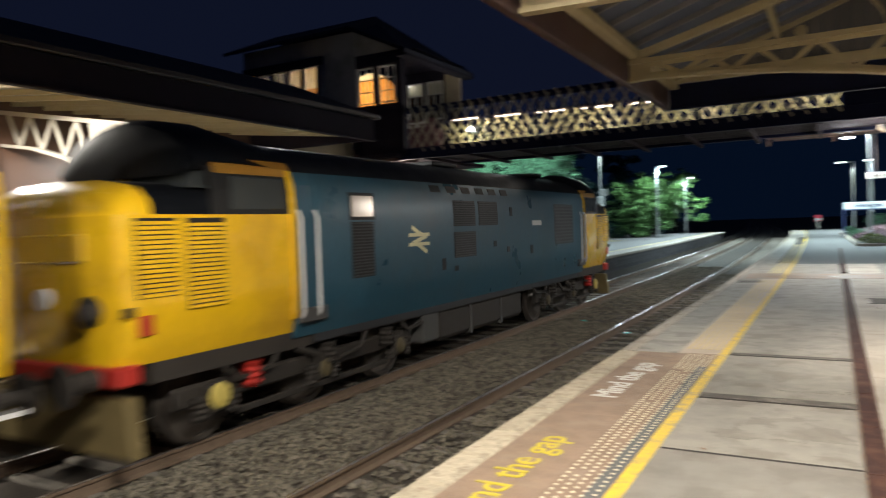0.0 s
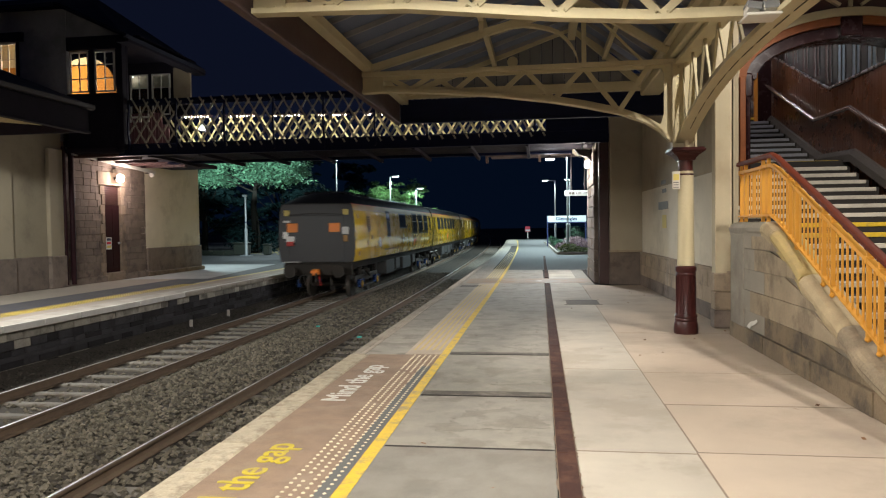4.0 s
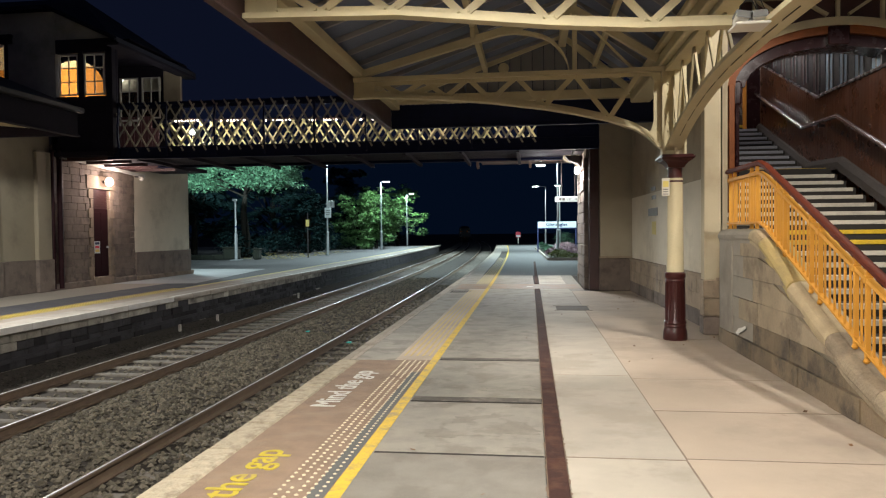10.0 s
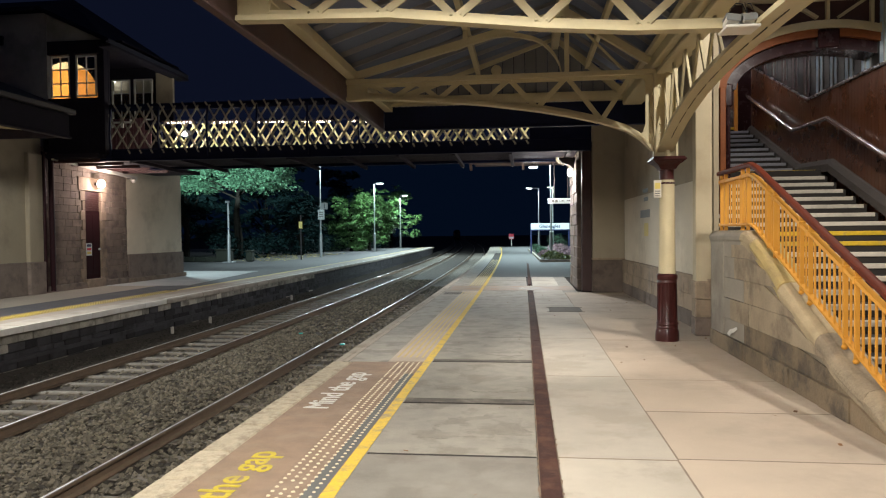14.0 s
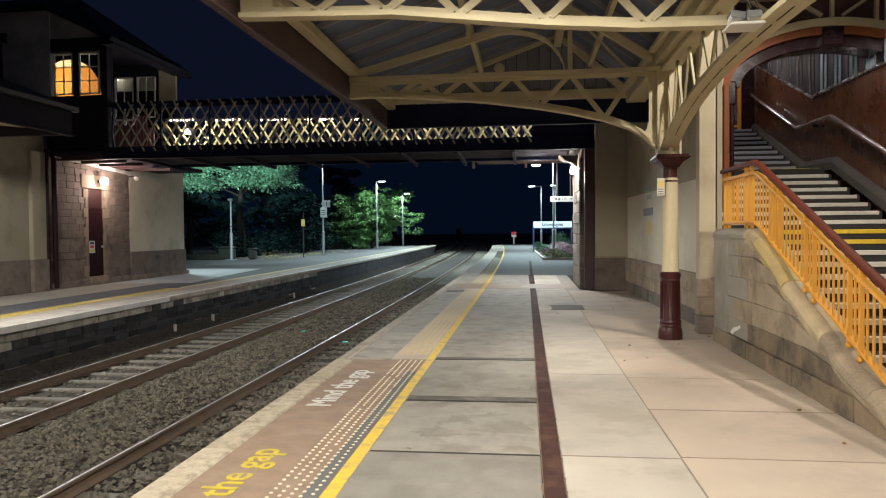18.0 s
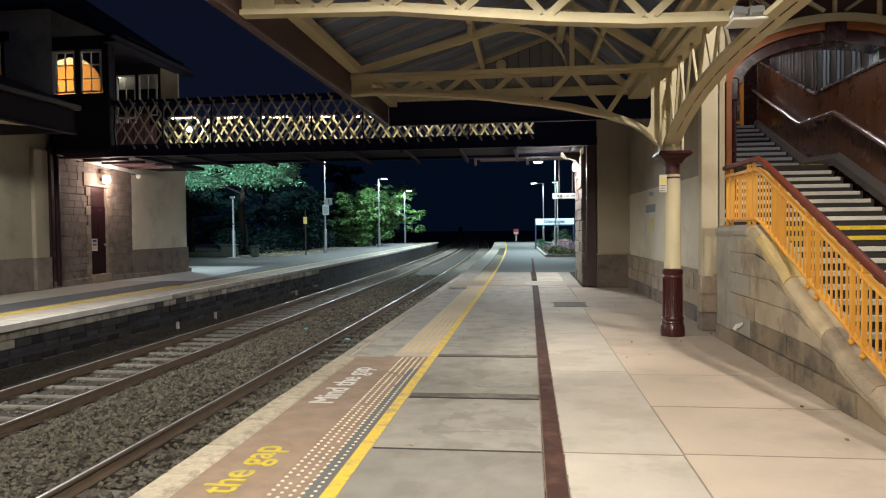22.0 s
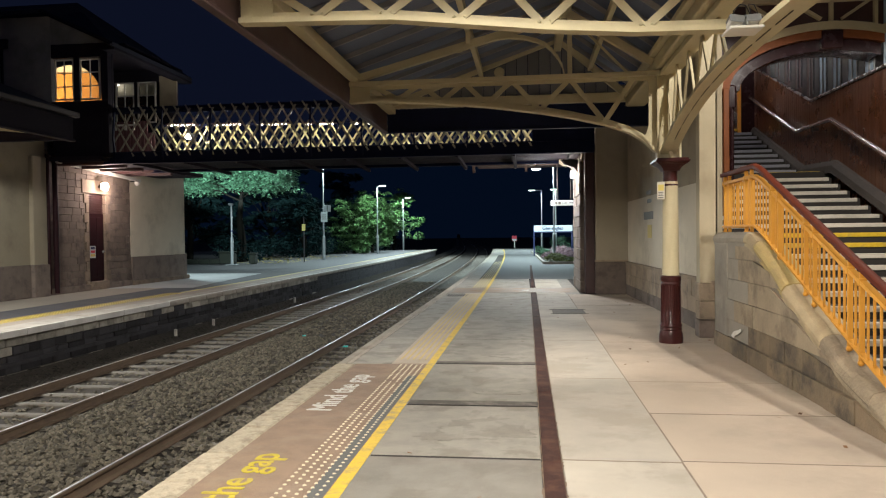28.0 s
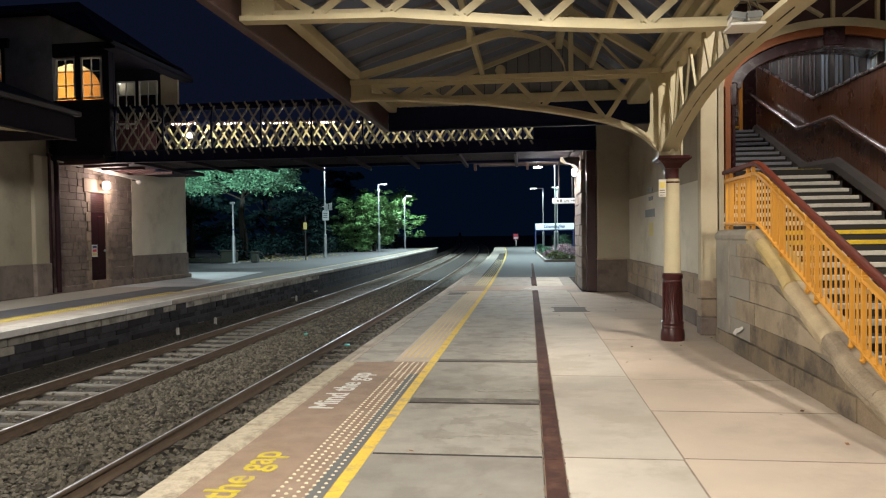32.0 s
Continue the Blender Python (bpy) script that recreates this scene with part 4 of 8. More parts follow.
def column(x, y):
    t = thing("iron_column", (x, y, 0), "slender cast-iron column, cream above a maroon base", "column", kind="")
    flutes = M()
    for k in range(16):
        u = k * math.pi / 8
        flutes.bar((x + 0.139 * math.cos(u), y + 0.139 * math.sin(u), 0.30), (x + 0.134 * math.cos(u), y + 0.134 * math.sin(u), 0.87), 0.022, 0.022, (math.cos(u), math.sin(u), 0))
    part("base_fluting", flutes, MAROON, t)
    part("column_base", M().lathe([(0.175, 0), (0.178, 0.08), (0.170, 0.15), (0.155, 0.19), (0.163, 0.21), (0.155, 0.235), (0.166, 0.26), (0.158, 0.285), (0.142, 0.31), (0.135, 0.86), (0.147, 0.89), (0.138, 0.92), (0.155, 0.95), (0.152, 1.0), (0.13, 1.02)], (x, y, 0), 28), MAROON, t, "maroon moulded base", smooth=True)
    part("shaft", M().lathe([(0.125, 1.015), (0.120, 1.5), (0.113, 2.43)], (x, y, 0), 28), CREAM, t, smooth=True)
    part("neck", M().lathe([(0.110, 2.36), (0.120, 2.38), (0.106, 2.41), (0.104, 2.54), (0.112, 2.6)], (x, y, 0), 28), MAROON, t, "maroon neck", smooth=True)
    cap = M()
    for a, b, z0, z1 in ((0.115, 0.13, 2.585, 2.62), (0.13, 0.158, 2.62, 2.655), (0.158, 0.20, 2.655, 2.685), (0.21, 0.215, 2.685, 2.70), (0.225, 0.245, 2.70, 2.725), (0.245, 0.245, 2.725, 2.742), (0.225, 0.225, 2.742, 2.77)):
        cap.add([(x + sx * r, y + sy * r, z) for r, z in ((a, z0), (b, z1)) for sx, sy in ((-1, -1), (1, -1), (1, 1), (-1, 1))], [(3, 2, 1, 0), (4, 5, 6, 7)] + [(i, (i + 1) % 4, 4 + (i + 1) % 4, 4 + i) for i in range(4)])
    part("capital", cap, MAROON, t, "maroon moulded capital")
    st = M().box(x - 0.2, x - 0.17, y - 0.09, y + 0.09, 2.77, 4.1).box(x - 0.17, x + 0.14, y - 0.012, y + 0.012, 2.77, 4.1).box(x - 0.03, x + 0.03, y - 0.1, y - 0.08, 2.77, 4.1, 0.005).box(x + 0.12, x + 0.15, y - 0.09, y + 0.09, 2.77, 4.1)
    part("stanchion", st, CREAM, t)
    rv = M()
    for k in range(9):
        for dx in (-0.1, 0.08):
            rv.lathe([(0.016, 0), (0.012, 0.009), (0.005, 0.012)], n=7, m=Matrix.Translation((x + dx, y - 0.012, 2.86 + k * 0.14)) @ pose(0, 0, 0, 90))
    part("rivets", rv, CREAM, t, kind="stuff")
    return t


column(2.15, 11.0)
nt_ = thing("column_notice", (2.02, 10.85, 2.2), "small yellow and white notice fixed to the column", "notice")
part("notice_plate", M().box(1.93, 2.04, 10.838, 10.85, 2.16, 2.42, 0.004), WHITE_BOARD, nt_)
part("notice_print", M().box(1.945, 2.025, 10.832, 10.8385, 2.29, 2.38), SIGN_YELLOW, nt_)
for z in (2.18, 2.215, 2.25):
    part("notice_line", M().box(1.945, 2.02, 10.832, 10.8385, z, z + 0.014), SIGN_GREY, nt_)

# canopy roof: fascia, wall plates, rafters, boarding
RX, RZ = 0.62, 5.38


def roof_z(x):
    return 4.27 + (x + 2.75) * (RZ - 4.27) / (RX + 2.75) if x < RX else RZ - (x - RX) * (RZ - 4.4) / (2.0 - RX)


fas = thing("canopy_fascia", (-2.85, 4, 3.74), "dark maroon timber fascia along the canopy edge", "fascia", kind="structure")
part("fascia_board", M().box(-2.87, -2.81, -6, 14.2, 3.77, 4.32, 0.01), FASCIA, fas)
part("fascia_lip", M().box(-2.90, -2.79, -6, 14.23, 3.74, 3.78, 0.01), FASCIA, fas)
# End boards are coloured near-black navy in place of shade.
part("end_fascia_board", M().box(-2.80, 3.0, 14.15, 14.21, 3.78, 4.22, 0.01), NAVY_IRON, fas)
part("end_fascia_lip", M().box(-2.80, 3.0, 14.12, 14.24, 3.75, 3.79, 0.01), NAVY_IRON, fas)
part("gutter", M().box(-3.0, -2.87, -6, 14.25, 4.2, 4.32, 0.02), IRON_DARK, fas)
roof = thing("canopy_roof", (-0.3, 4, 4.2), "boarded pitched canopy roof on cream rafters", "roof", kind="structure")
part("roof_boarding_west", M().add([(-2.82, -6, roof_z(-2.82) + 0.1), (-2.82, 14.2, roof_z(-2.82) + 0.1), (RX, 14.2, RZ + 0.1), (RX, -6, RZ + 0.1), (-2.82, -6, roof_z(-2.82) + 0.16), (-2.82, 14.2, roof_z(-2.82) + 0.16), (RX, 14.2, RZ + 0.16), (RX, -6, RZ + 0.16)], [(0, 1, 2, 3), (7, 6, 5, 4), (0, 4, 5, 1), (1, 5, 6, 2), (2, 6, 7, 3), (3, 7, 4, 0)]), ROOF_BOARD, roof)
part("roof_boarding_east", M().add([(2.2, -6, roof_z(2.0) + 0.08), (2.2, 14.2, roof_z(2.0) + 0.08), (RX, 14.2, RZ + 0.1), (RX, -6, RZ + 0.1), (2.2, -6, roof_z(2.0) + 0.14), (2.2, 14.2, roof_z(2.0) + 0.14), (RX, 14.2, RZ + 0.16), (RX, -6, RZ + 0.16)], [(0, 1, 2, 3), (7, 6, 5, 4), (0, 4, 5, 1), (1, 5, 6, 2), (2, 6, 7, 3), (3, 7, 4, 0)]), ROOF_BOARD, roof)
part("inner_bay_roof", M().box(2.3, 12.5, -6, 12.3, 5.6, 5.7), ROOF_BOARD, roof)
part("ridge_beam", M().box(RX - 0.07, RX + 0.07, -6, 14.15, RZ - 0.14, RZ + 0.06, 0.01), CREAM, roof)
part("wall_plate", M().box(-2.78, -2.62, -6, 14.12, 4.12, 4.26, 0.01), CREAM, roof)
for k in range(26):
    y = -3.2 + k * 0.68
    part("small_rafter", M().bar((-2.7, y, roof_z(-2.7) + 0.055), (RX - 0.06, y, RZ + 0.055), 0.04, 0.07), material("grey_rafter_paint", (0.24, 0.235, 0.245), 0.6, var=0.1, bump=0.05) if k == 0 else bpy.data.materials["grey_rafter_paint"], roof)
    part("small_rafter", M().bar((2.05, y, roof_z(2.0) + 0.03), (RX + 0.06, y, RZ + 0.055), 0.04, 0.07), bpy.data.materials["grey_rafter_paint"], roof)
for y in (2.4, 6.7, 11.0):
    part("principal_rafter", M().bar((-2.66, y, 4.15), (0.66, y, 5.02), 0.10, 0.11), CREAM, roof)
    part("principal_rafter", M().bar((1.90, y, 4.22), (0.66, y, 5.02), 0.10, 0.11), CREAM, roof)
    part("king_post", M().bar((0.67, y, 4.09), (0.67, y, RZ - 0.1), 0.07, 0.09, (0, 1, 0)), CREAM, roof)
    arc = [(-1.05, 4.53), (-0.69, 4.65), (-0.47, 4.70), (-0.25, 4.715), (-0.04, 4.69), (0.18, 4.63), (0.30, 4.57), (0.40, 4.48), (0.50, 4.35), (0.56, 4.22), (0.59, 4.09)]
    part("curved_brace", M().sweep([(-0.04, -0.03), (0.04, -0.03), (0.04, 0.03), (-0.04, 0.03)], [(lambda a, b, p=p: (p[0], y + a, p[1] + b)) for p in arc]), CREAM, roof)
    part("purlin_cleat", M().box(-0.92, -0.84, y - 0.06, y + 0.06, 4.62, 4.86, 0.01), CREAM, roof)
    part("tie_strut", M().bar((0.72, y + 0.02, 4.95), (1.55, y + 0.02, 4.08), 0.03, 0.05, (0, 1, 0)), CREAM, roof)
part("gable_rafter", M().bar((-2.66, 13.98, 4.30), (RX, 13.98, 5.46), 0.07, 0.13), CREAM, roof)
part("gable_rafter", M().bar((1.95, 13.98, 4.30), (RX, 13.98, 5.46), 0.07, 0.13), CREAM, roof)
for x in (-0.88,):
    part("purlin", M().box(x - 0.045, x + 0.045, -6, 14.1, roof_z(x) - 0.09, roof_z(x) + 0.05, 0.008), CREAM, roof)
part("purlin", M().box(1.2, 1.28, -6, 14.1, roof_z(1.24) - 0.1, roof_z(1.24) + 0.02, 0.008), CREAM, roof)
gab = thing("gable_screen", (0, 14.1, 4.2), "grey boarded gable screen closing the canopy end", "gable screen", kind="structure")
part("screen_rail", M().box(-2.7, 2.9, 14.02, 14.12, 4.22, 4.40, 0.01), CREAM, gab)
GREY_BOARD = material("grey_gable_board", (0.17, 0.17, 0.175), 0.7, var=0.1, scale=2, bump=0.05, per_object=0.08)
x = -2.6
while x < 1.95:
    z = roof_z(x + 0.1) + 0.08
    if z > 4.45:
        part("gable_board", M().box(x + 0.004, x + 0.214, 14.08, 14.11, 4.40, z, 0.006), GREY_BOARD, gab)
    x += 0.22
part("disc_ornament", M().lathe([(0.105, 0), (0.105, 0.02), (0.08, 0.03)], n=24, m=Matrix.Translation((-0.52, 14.075, 4.87)) @ pose(0, 0, 0, 90)), CREAM, gab, "round cream disc")

fit = thing("floodlight_pair", (2.0, 6.45, 3.4), "white twin floodlight fitting clamped to the girder", "light fitting")
part("mount_plate", M().box(1.74, 2.03, 6.32, 6.60, 3.40, 3.425, 0.008), WHITE_FRAME, fit)
part("mount_bracket", M().box(1.85, 1.92, 6.42, 6.54, 3.42, 3.50, 0.008), STEEL, fit)
for dx in (0.0, 0.14):
    tilt = Matrix.Translation((1.815 + dx, 6.45, 3.475)) @ pose(0, 0, 0, -18, 10 - 90 * dx, 0)
    hd = part("floodlight_head", M().box(-0.055, 0.055, -0.07, 0.07, -0.03, 0.03, 0.012, tilt), WHITE_FRAME, fit)
    part("head_rim", M().box(-0.062, 0.062, -0.085, -0.07, -0.035, 0.035, 0.01, tilt), STEEL, hd)
    for k in range(4):
        part("cooling_fin", M().box(-0.06 + k * 0.036, -0.048 + k * 0.036, -0.06, 0.06, 0.03, 0.05, 0.0, tilt), STEEL, hd)
    part("cable", M().tube([(1.82 + dx, 6.45, 3.50), (1.80 + dx, 6.43, 3.58), (1.85 + dx * 0.5, 6.42, 3.63), (1.90 + dx * 0.5, 6.42, 3.62), (1.94 + dx * 0.5, 6.43, 3.54), (1.90, 6.44, 3.46)], 0.006), BLACK, hd)

# ---- stair building on the near platform ----
bl = thing("wall_stair_building", (3.0, 16, 0), "cream rendered wall on a sandstone dado", "wall", kind="structure")
WX0, WY0, WX1, WY1 = 2.94, 11.5, 2.73, 19.75


def wall_x(y):
    return WX0 + (WX1 - WX0) * (y - WY0) / (WY1 - WY0)


part("rendered_wall", M().prism([(WX0, WY0), (WX1, WY1), (WX1 + 0.1, WY1), (WX0 + 0.1, WY0)], "z", 0, 5.2), DINGY, bl)
part("painted_panel", M().prism([(wall_x(11.55) - 0.005, 11.55), (wall_x(19.72) - 0.005, 19.72), (wall_x(19.72) + 0.02, 19.72), (wall_x(11.55) + 0.02, 11.55)], "z", 0.88, 2.52), LIGHT_RENDER, bl, "paler painted lower band of the wall")
part("dado_cap", M().prism([(WX0 - 0.075, WY0 - 0.02), (WX1 - 0.075, WY1), (WX1 + 0.1, WY1), (WX0 + 0.1, WY0 - 0.02)], "z", 0.84, 0.90), STONE, bl)
part("dado_backing", M().prism([(WX0 - 0.045, WY0), (WX1 - 0.045, WY1), (WX1 + 0.1, WY1), (WX0 + 0.1, WY0)], "z", 0, 0.84), MORTAR, bl)
for row in range(3):
    y = WY0 + 0.01
    while y < WY1 - 0.1:
        w = min(rng.choice((0.42, 0.55, 0.7, 0.86)), WY1 - y)
        a, b = y + 0.006, y + w - 0.006
        p = rng.uniform(0.055, 0.068)
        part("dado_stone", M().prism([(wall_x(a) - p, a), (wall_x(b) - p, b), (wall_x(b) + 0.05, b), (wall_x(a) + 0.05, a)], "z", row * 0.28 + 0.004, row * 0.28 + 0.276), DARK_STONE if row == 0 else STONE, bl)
        y += w
part("pilaster", M().box(2.69, 2.97, 11.5, 11.72, 0.86, 5.2, 0.01), PILASTER_CREAM, bl)
for k in range(3):
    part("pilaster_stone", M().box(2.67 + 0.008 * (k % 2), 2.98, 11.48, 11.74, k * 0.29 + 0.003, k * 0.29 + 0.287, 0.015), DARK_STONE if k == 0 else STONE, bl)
part("wall_return", M().box(2.96, 3.07, 11.74, 12.5, 0.0, 5.2, 0.01), DINGY, bl)
part("wall_head_beam", M().box(2.6, 3.0, 11.75, 14.2, 4.7, 5.2, 0.01), CREAM, bl)
nb = thing("wall_notices", (2.9, 17.0, 1.5), "notices fixed to the rendered platform wall", "notice board")
part("dark_notice", M().prism([(wall_x(16.3) - 0.012, 16.3), (wall_x(17.4) - 0.012, 17.4), (wall_x(17.4), 17.4), (wall_x(16.3), 16.3)], "z", 1.98, 2.16), SIGN_GREY, nb, "dark blue nameplate")
part("yellow_notice", M().prism([(wall_x(16.5) - 0.012, 16.5), (wall_x(16.95) - 0.012, 16.95), (wall_x(16.95), 16.95), (wall_x(16.5), 16.5)], "z", 1.55, 1.85), SIGN_YELLOW, nb, "small yellow notice")
for z0, a, b in ((2.56, 16.55, 17.1), (2.36, 16.5, 17.0)):
    part("lettering_bar", M().prism([(wall_x(a) - 0.008, a), (wall_x(b) - 0.008, b), (wall_x(b), b), (wall_x(a), a)], "z", z0, z0 + 0.09), SIGN_GREY, nb)

pier = thing("bridge_pier", (2.3, 20, 0), "cream rendered pier with sandstone dado under the footbridge", "pier", kind="structure")
part("pier_wall", M().box(1.88, 2.83, 19.82, 20.4, 0.0, 5.3, 0.01), RENDER_WALL, pier)
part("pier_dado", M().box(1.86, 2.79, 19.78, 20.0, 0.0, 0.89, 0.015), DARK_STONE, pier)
part("pier_dado_cap", M().box(1.85, 2.79, 19.76, 20.0, 0.89, 0.94, 0.01), STONE, pier)
part("pier_core", M().box(1.55, 3.2, 20.4, 23.2, 0.0, 5.3, 0.01), MORTAR, pier)
part("timber_post", M().box(1.60, 1.86, 19.95, 20.38, 0.0, 4.0, 0.01), DARK_MAROON, pier, "dark timber post")
for row in range(12):
    z = row * 0.31
    for a, b in ((20.35, 21.2), (21.2, 22.2), (22.2, 23.22)) if row % 2 else ((20.35, 21.6), (21.6, 22.7), (22.7, 23.22)):
        p = 1.48 + rng.uniform(-0.012, 0.012)
        part("pier_stone", M().box(p, 1.6, a + 0.006, b - 0.006, z + 0.006, z + 0.304, 0.014), DARK_STONE, pier)
    part("pier_stone", M().box(1.49, 1.9, 20.33 + rng.uniform(-0.01, 0.01), 20.5, z + 0.006, z + 0.304, 0.014), DARK_STONE, pier)
cb = M().prism([(1.5, 3.85), (1.5, 3.45), (1.35, 3.62), (1.12, 3.7), (1.0, 3.85)], "y", 21.0, 21.25)
part("corbel", cb, IRON_DARK, pier)
pl = thing("pier_wall_lamp", (1.36, 21.5, 3.3), "lit bulkhead wall lamp on the stone pier", "wall lamp")
part("lamp_glass", M().lathe([(0.04, -0.11), (0.075, -0.07), (0.085, 0.0), (0.075, 0.07), (0.04, 0.11)], (1.38, 21.5, 3.45), 14), LAMP_GLOW, pl, smooth=True)
part("lamp_bracket", M().box(1.4, 1.5, 21.44, 21.56, 3.4, 3.52, 0.01), IRON_DARK, pl)

# ---- stairs ----
R, G, Y0, XL, XR = 0.148, 0.385, 7.5, 3.0, 5.68
st = thing("platform_stairs", (4.9, 11.5, 0), "wide stone stairs with white and yellow nosings", "stairs", kind="structure")
for k in range(1, 20):
    y = Y0 + (k - 1) * G
    z = k * R
    xr = XR
    part("step", M().box(XL, xr, y, y + G + 0.05, max(0, z - R - 0.02), z - 0.001, 0.004), STEP_DARK, st)
    lab = "yellow step nosing" if k in (10, 11, 19) else ""
    part("nosing", M().box(XL + 0.01, xr - 0.05, y - 0.012, y + 0.085, z - 0.062, z + 0.004, 0.006), YELLOW_PAINT if k in (10, 11, 19) else NOSING, st, lab)
part("landing", M().box(XL + 0.35, 5.78, 14.4, 15.85, 2.5, 2.808), STEP_DARK, st)
for k in range(1, 11):
    y = 15.75 + (k - 1) * 0.37
    z = 2.81 + k * 0.152
    part("step", M().box(3.3, 5.74, y, y + 0.42, z - 0.17, z - 0.001, 0.004), STEP_DARK, st)
    part("nosing", M().box(3.3, 5.66, y - 0.012, y + 0.09, z - 0.06, z + 0.004, 0.006), YELLOW_PAINT if k == 10 else material("grey_step_nosing", (0.30, 0.30, 0.33), 0.7, var=0.15, bump=0.1) if k == 1 else bpy.data.materials["grey_step_nosing"], st, "yellow step nosing" if k == 10 else "")


def flare(y):
    """The line of the stair wall's face."""
    return 2.765 + 0.012 * max(0.0, 6.6 - y)


COP = [(10.9, 1.66), (9.35, 1.66), (9.15, 1.61), (8.6, 1.38), (7.99, 1.06), (7.29, 0.78), (6.61, 0.49), (6.08, 0.34), (5.2, 0.02)]


def cop_z(y):
    return float(np.interp(-y, [-p[0] for p in COP], [p[1] for p in COP]))


sw = thing("wall_stair_string", (3.3, 9.5, 0), "weathered sandstone wall beside the stairs", "wall", kind="structure")
core = M()
ws = steps(10.85, 5.3, 24)
core.sweep([(0.02, 0), (0.27, 0), (0.27, 1), (0.02, 1)], [(lambda a, b, y=y: (flare(y) + a, y, b * (cop_z(y) - 0.11))) for y in ws])
part("wall_core", core, MORTAR, sw)
courses = [0.0, 0.22, 0.46, 0.74, 1.02, 1.30, 1.62]
for r in range(6):
    z0, z1 = courses[r], courses[r + 1]
    y = 10.84
    first = True
    while y > 5.4:
        w = rng.choice((0.62, 0.78, 0.95, 0.5)) * (0.6 if first and r % 2 else 1)
        first = False
        a, b = y - 0.0025, y - w + 0.0025
        while cop_z(b) - 0.13 < z0 + 0.012 and b < a - 0.05:
            b += 0.02
        top_a, top_b = min(z1 - 0.005, cop_z(a) - 0.13), min(z1 - 0.005, cop_z(b) - 0.13)
        if top_a > z0 + 0.04:
            e = rng.uniform(-0.008, 0.008) - (0.03 if r == 0 else 0.0)
            m = M().add([(flare(a) + e, a, z0 + 0.002), (flare(b) + e, b, z0 + 0.002), (flare(b) + e, b, top_b), (flare(a) + e, a, top_a),
                         (flare(a) + 0.12, a, z0 + 0.002), (flare(b) + 0.12, b, z0 + 0.002), (flare(b) + 0.12, b, top_b), (flare(a) + 0.12, a, top_a)],
                        [(0, 1, 2, 3), (7, 6, 5, 4), (0, 4, 5, 1), (1, 5, 6, 2), (2, 6, 7, 3), (3, 7, 4, 0)])
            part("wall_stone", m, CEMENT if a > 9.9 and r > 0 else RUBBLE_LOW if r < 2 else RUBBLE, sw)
        y -= w
part("corner_pillar", M().box(2.755, 3.1, 10.2, 10.875, 0.0, 1.52, 0.025), CEMENT, sw)
part("wall_back", M().box(2.98, 3.4, 10.8, 12.4, 0.0, 1.6), MORTAR, sw)
cops = [10.89, 10.05, 9.42, 9.02, 8.05, 7.05, 6.1, 5.3]
BEIGE_COPE = material("beige_coping_stone", (0.40, 0.315, 0.19), 0.9, var=0.25, scale=4, fine=60, bump=0.5, stain=(0.27, 0.2, 0.12), stain_amount=0.6)
for a, b, cmat in zip(cops, cops[1:], (CEMENT, CEMENT, BEIGE_COPE, COPE_STONE, BEIGE_COPE, RUBBLE, RUBBLE)):
    seg = steps(a - 0.004, b + 0.004, 6)
    prof = [(0.0, -0.19), (0.30, -0.19), (0.30, 0.0), (0.10, 0.0), (0.065, -0.006), (0.03, -0.02), (0.002, -0.045), (-0.016, -0.08), (-0.016, -0.12), (0.0, -0.15)]
    prof = [(p + rng.uniform(-0.004, 0.004), q + rng.uniform(-0.004, 0.004)) for p, q in prof]
    bump_ = [(rng.uniform(-0.007, 0.004), rng.uniform(-0.006, 0.004)) for _ in seg]
    part("coping_stone", M().sweep(prof, [(lambda p, q, y=y, e=e: (flare(y) + p + (e[0] if p < 0.1 else 0), y, cop_z(y) + q + (e[1] if q > -0.1 else 0))) for y, e in zip(seg, bump_)]), cmat, sw)
scrape = M().add([(flare(y) - 0.016, y, z) for y, z in [(10.0, 0.25), (9.86, 0.33), (9.7, 0.36), (9.56, 0.40), (9.53, 0.37), (9.68, 0.31), (9.8, 0.28), (9.88, 0.23)]], [tuple(range(8))])
part("scrape_mark", scrape, WHITE_PAINT, sw, "white scrape on the stone")

rl = thing("stair_railing", (3.35, 9, 0.4), "amber painted iron balustrade with varnished wooden handrail", "railing")


def rail_line(y, dz):
    """A point of the balustrade's foot, level over the pillar and then raking down."""
    zz = np.interp(-y, [-10.9, -9.42, -9.2, -5.3], [1.70, 1.70, 1.64, 0.045])
    return (flare(y) + 0.125, y, float(zz) + dz)


RAIL_YS = [10.84, 9.42, 9.3, 9.2] + steps(8.9, 5.4, 12)
part("bottom_rail", M().sweep([(-0.03, -0.012), (0.03, -0.012), (0.03, 0.012), (-0.03, 0.012)], [(lambda a, b, y=y: (rail_line(y, 0.04)[0] + a, y, rail_line(y, 0.04)[2] + b)) for y in RAIL_YS]), AMBER, rl)
part("top_rail", M().sweep([(-0.03, -0.02), (0.03, -0.02), (0.03, 0.02), (-0.03, 0.02)], [(lambda a, b, y=y: (rail_line(y, 0.67)[0] + a, y, rail_line(y, 0.67)[2] + b)) for y in RAIL_YS]), AMBER, rl)
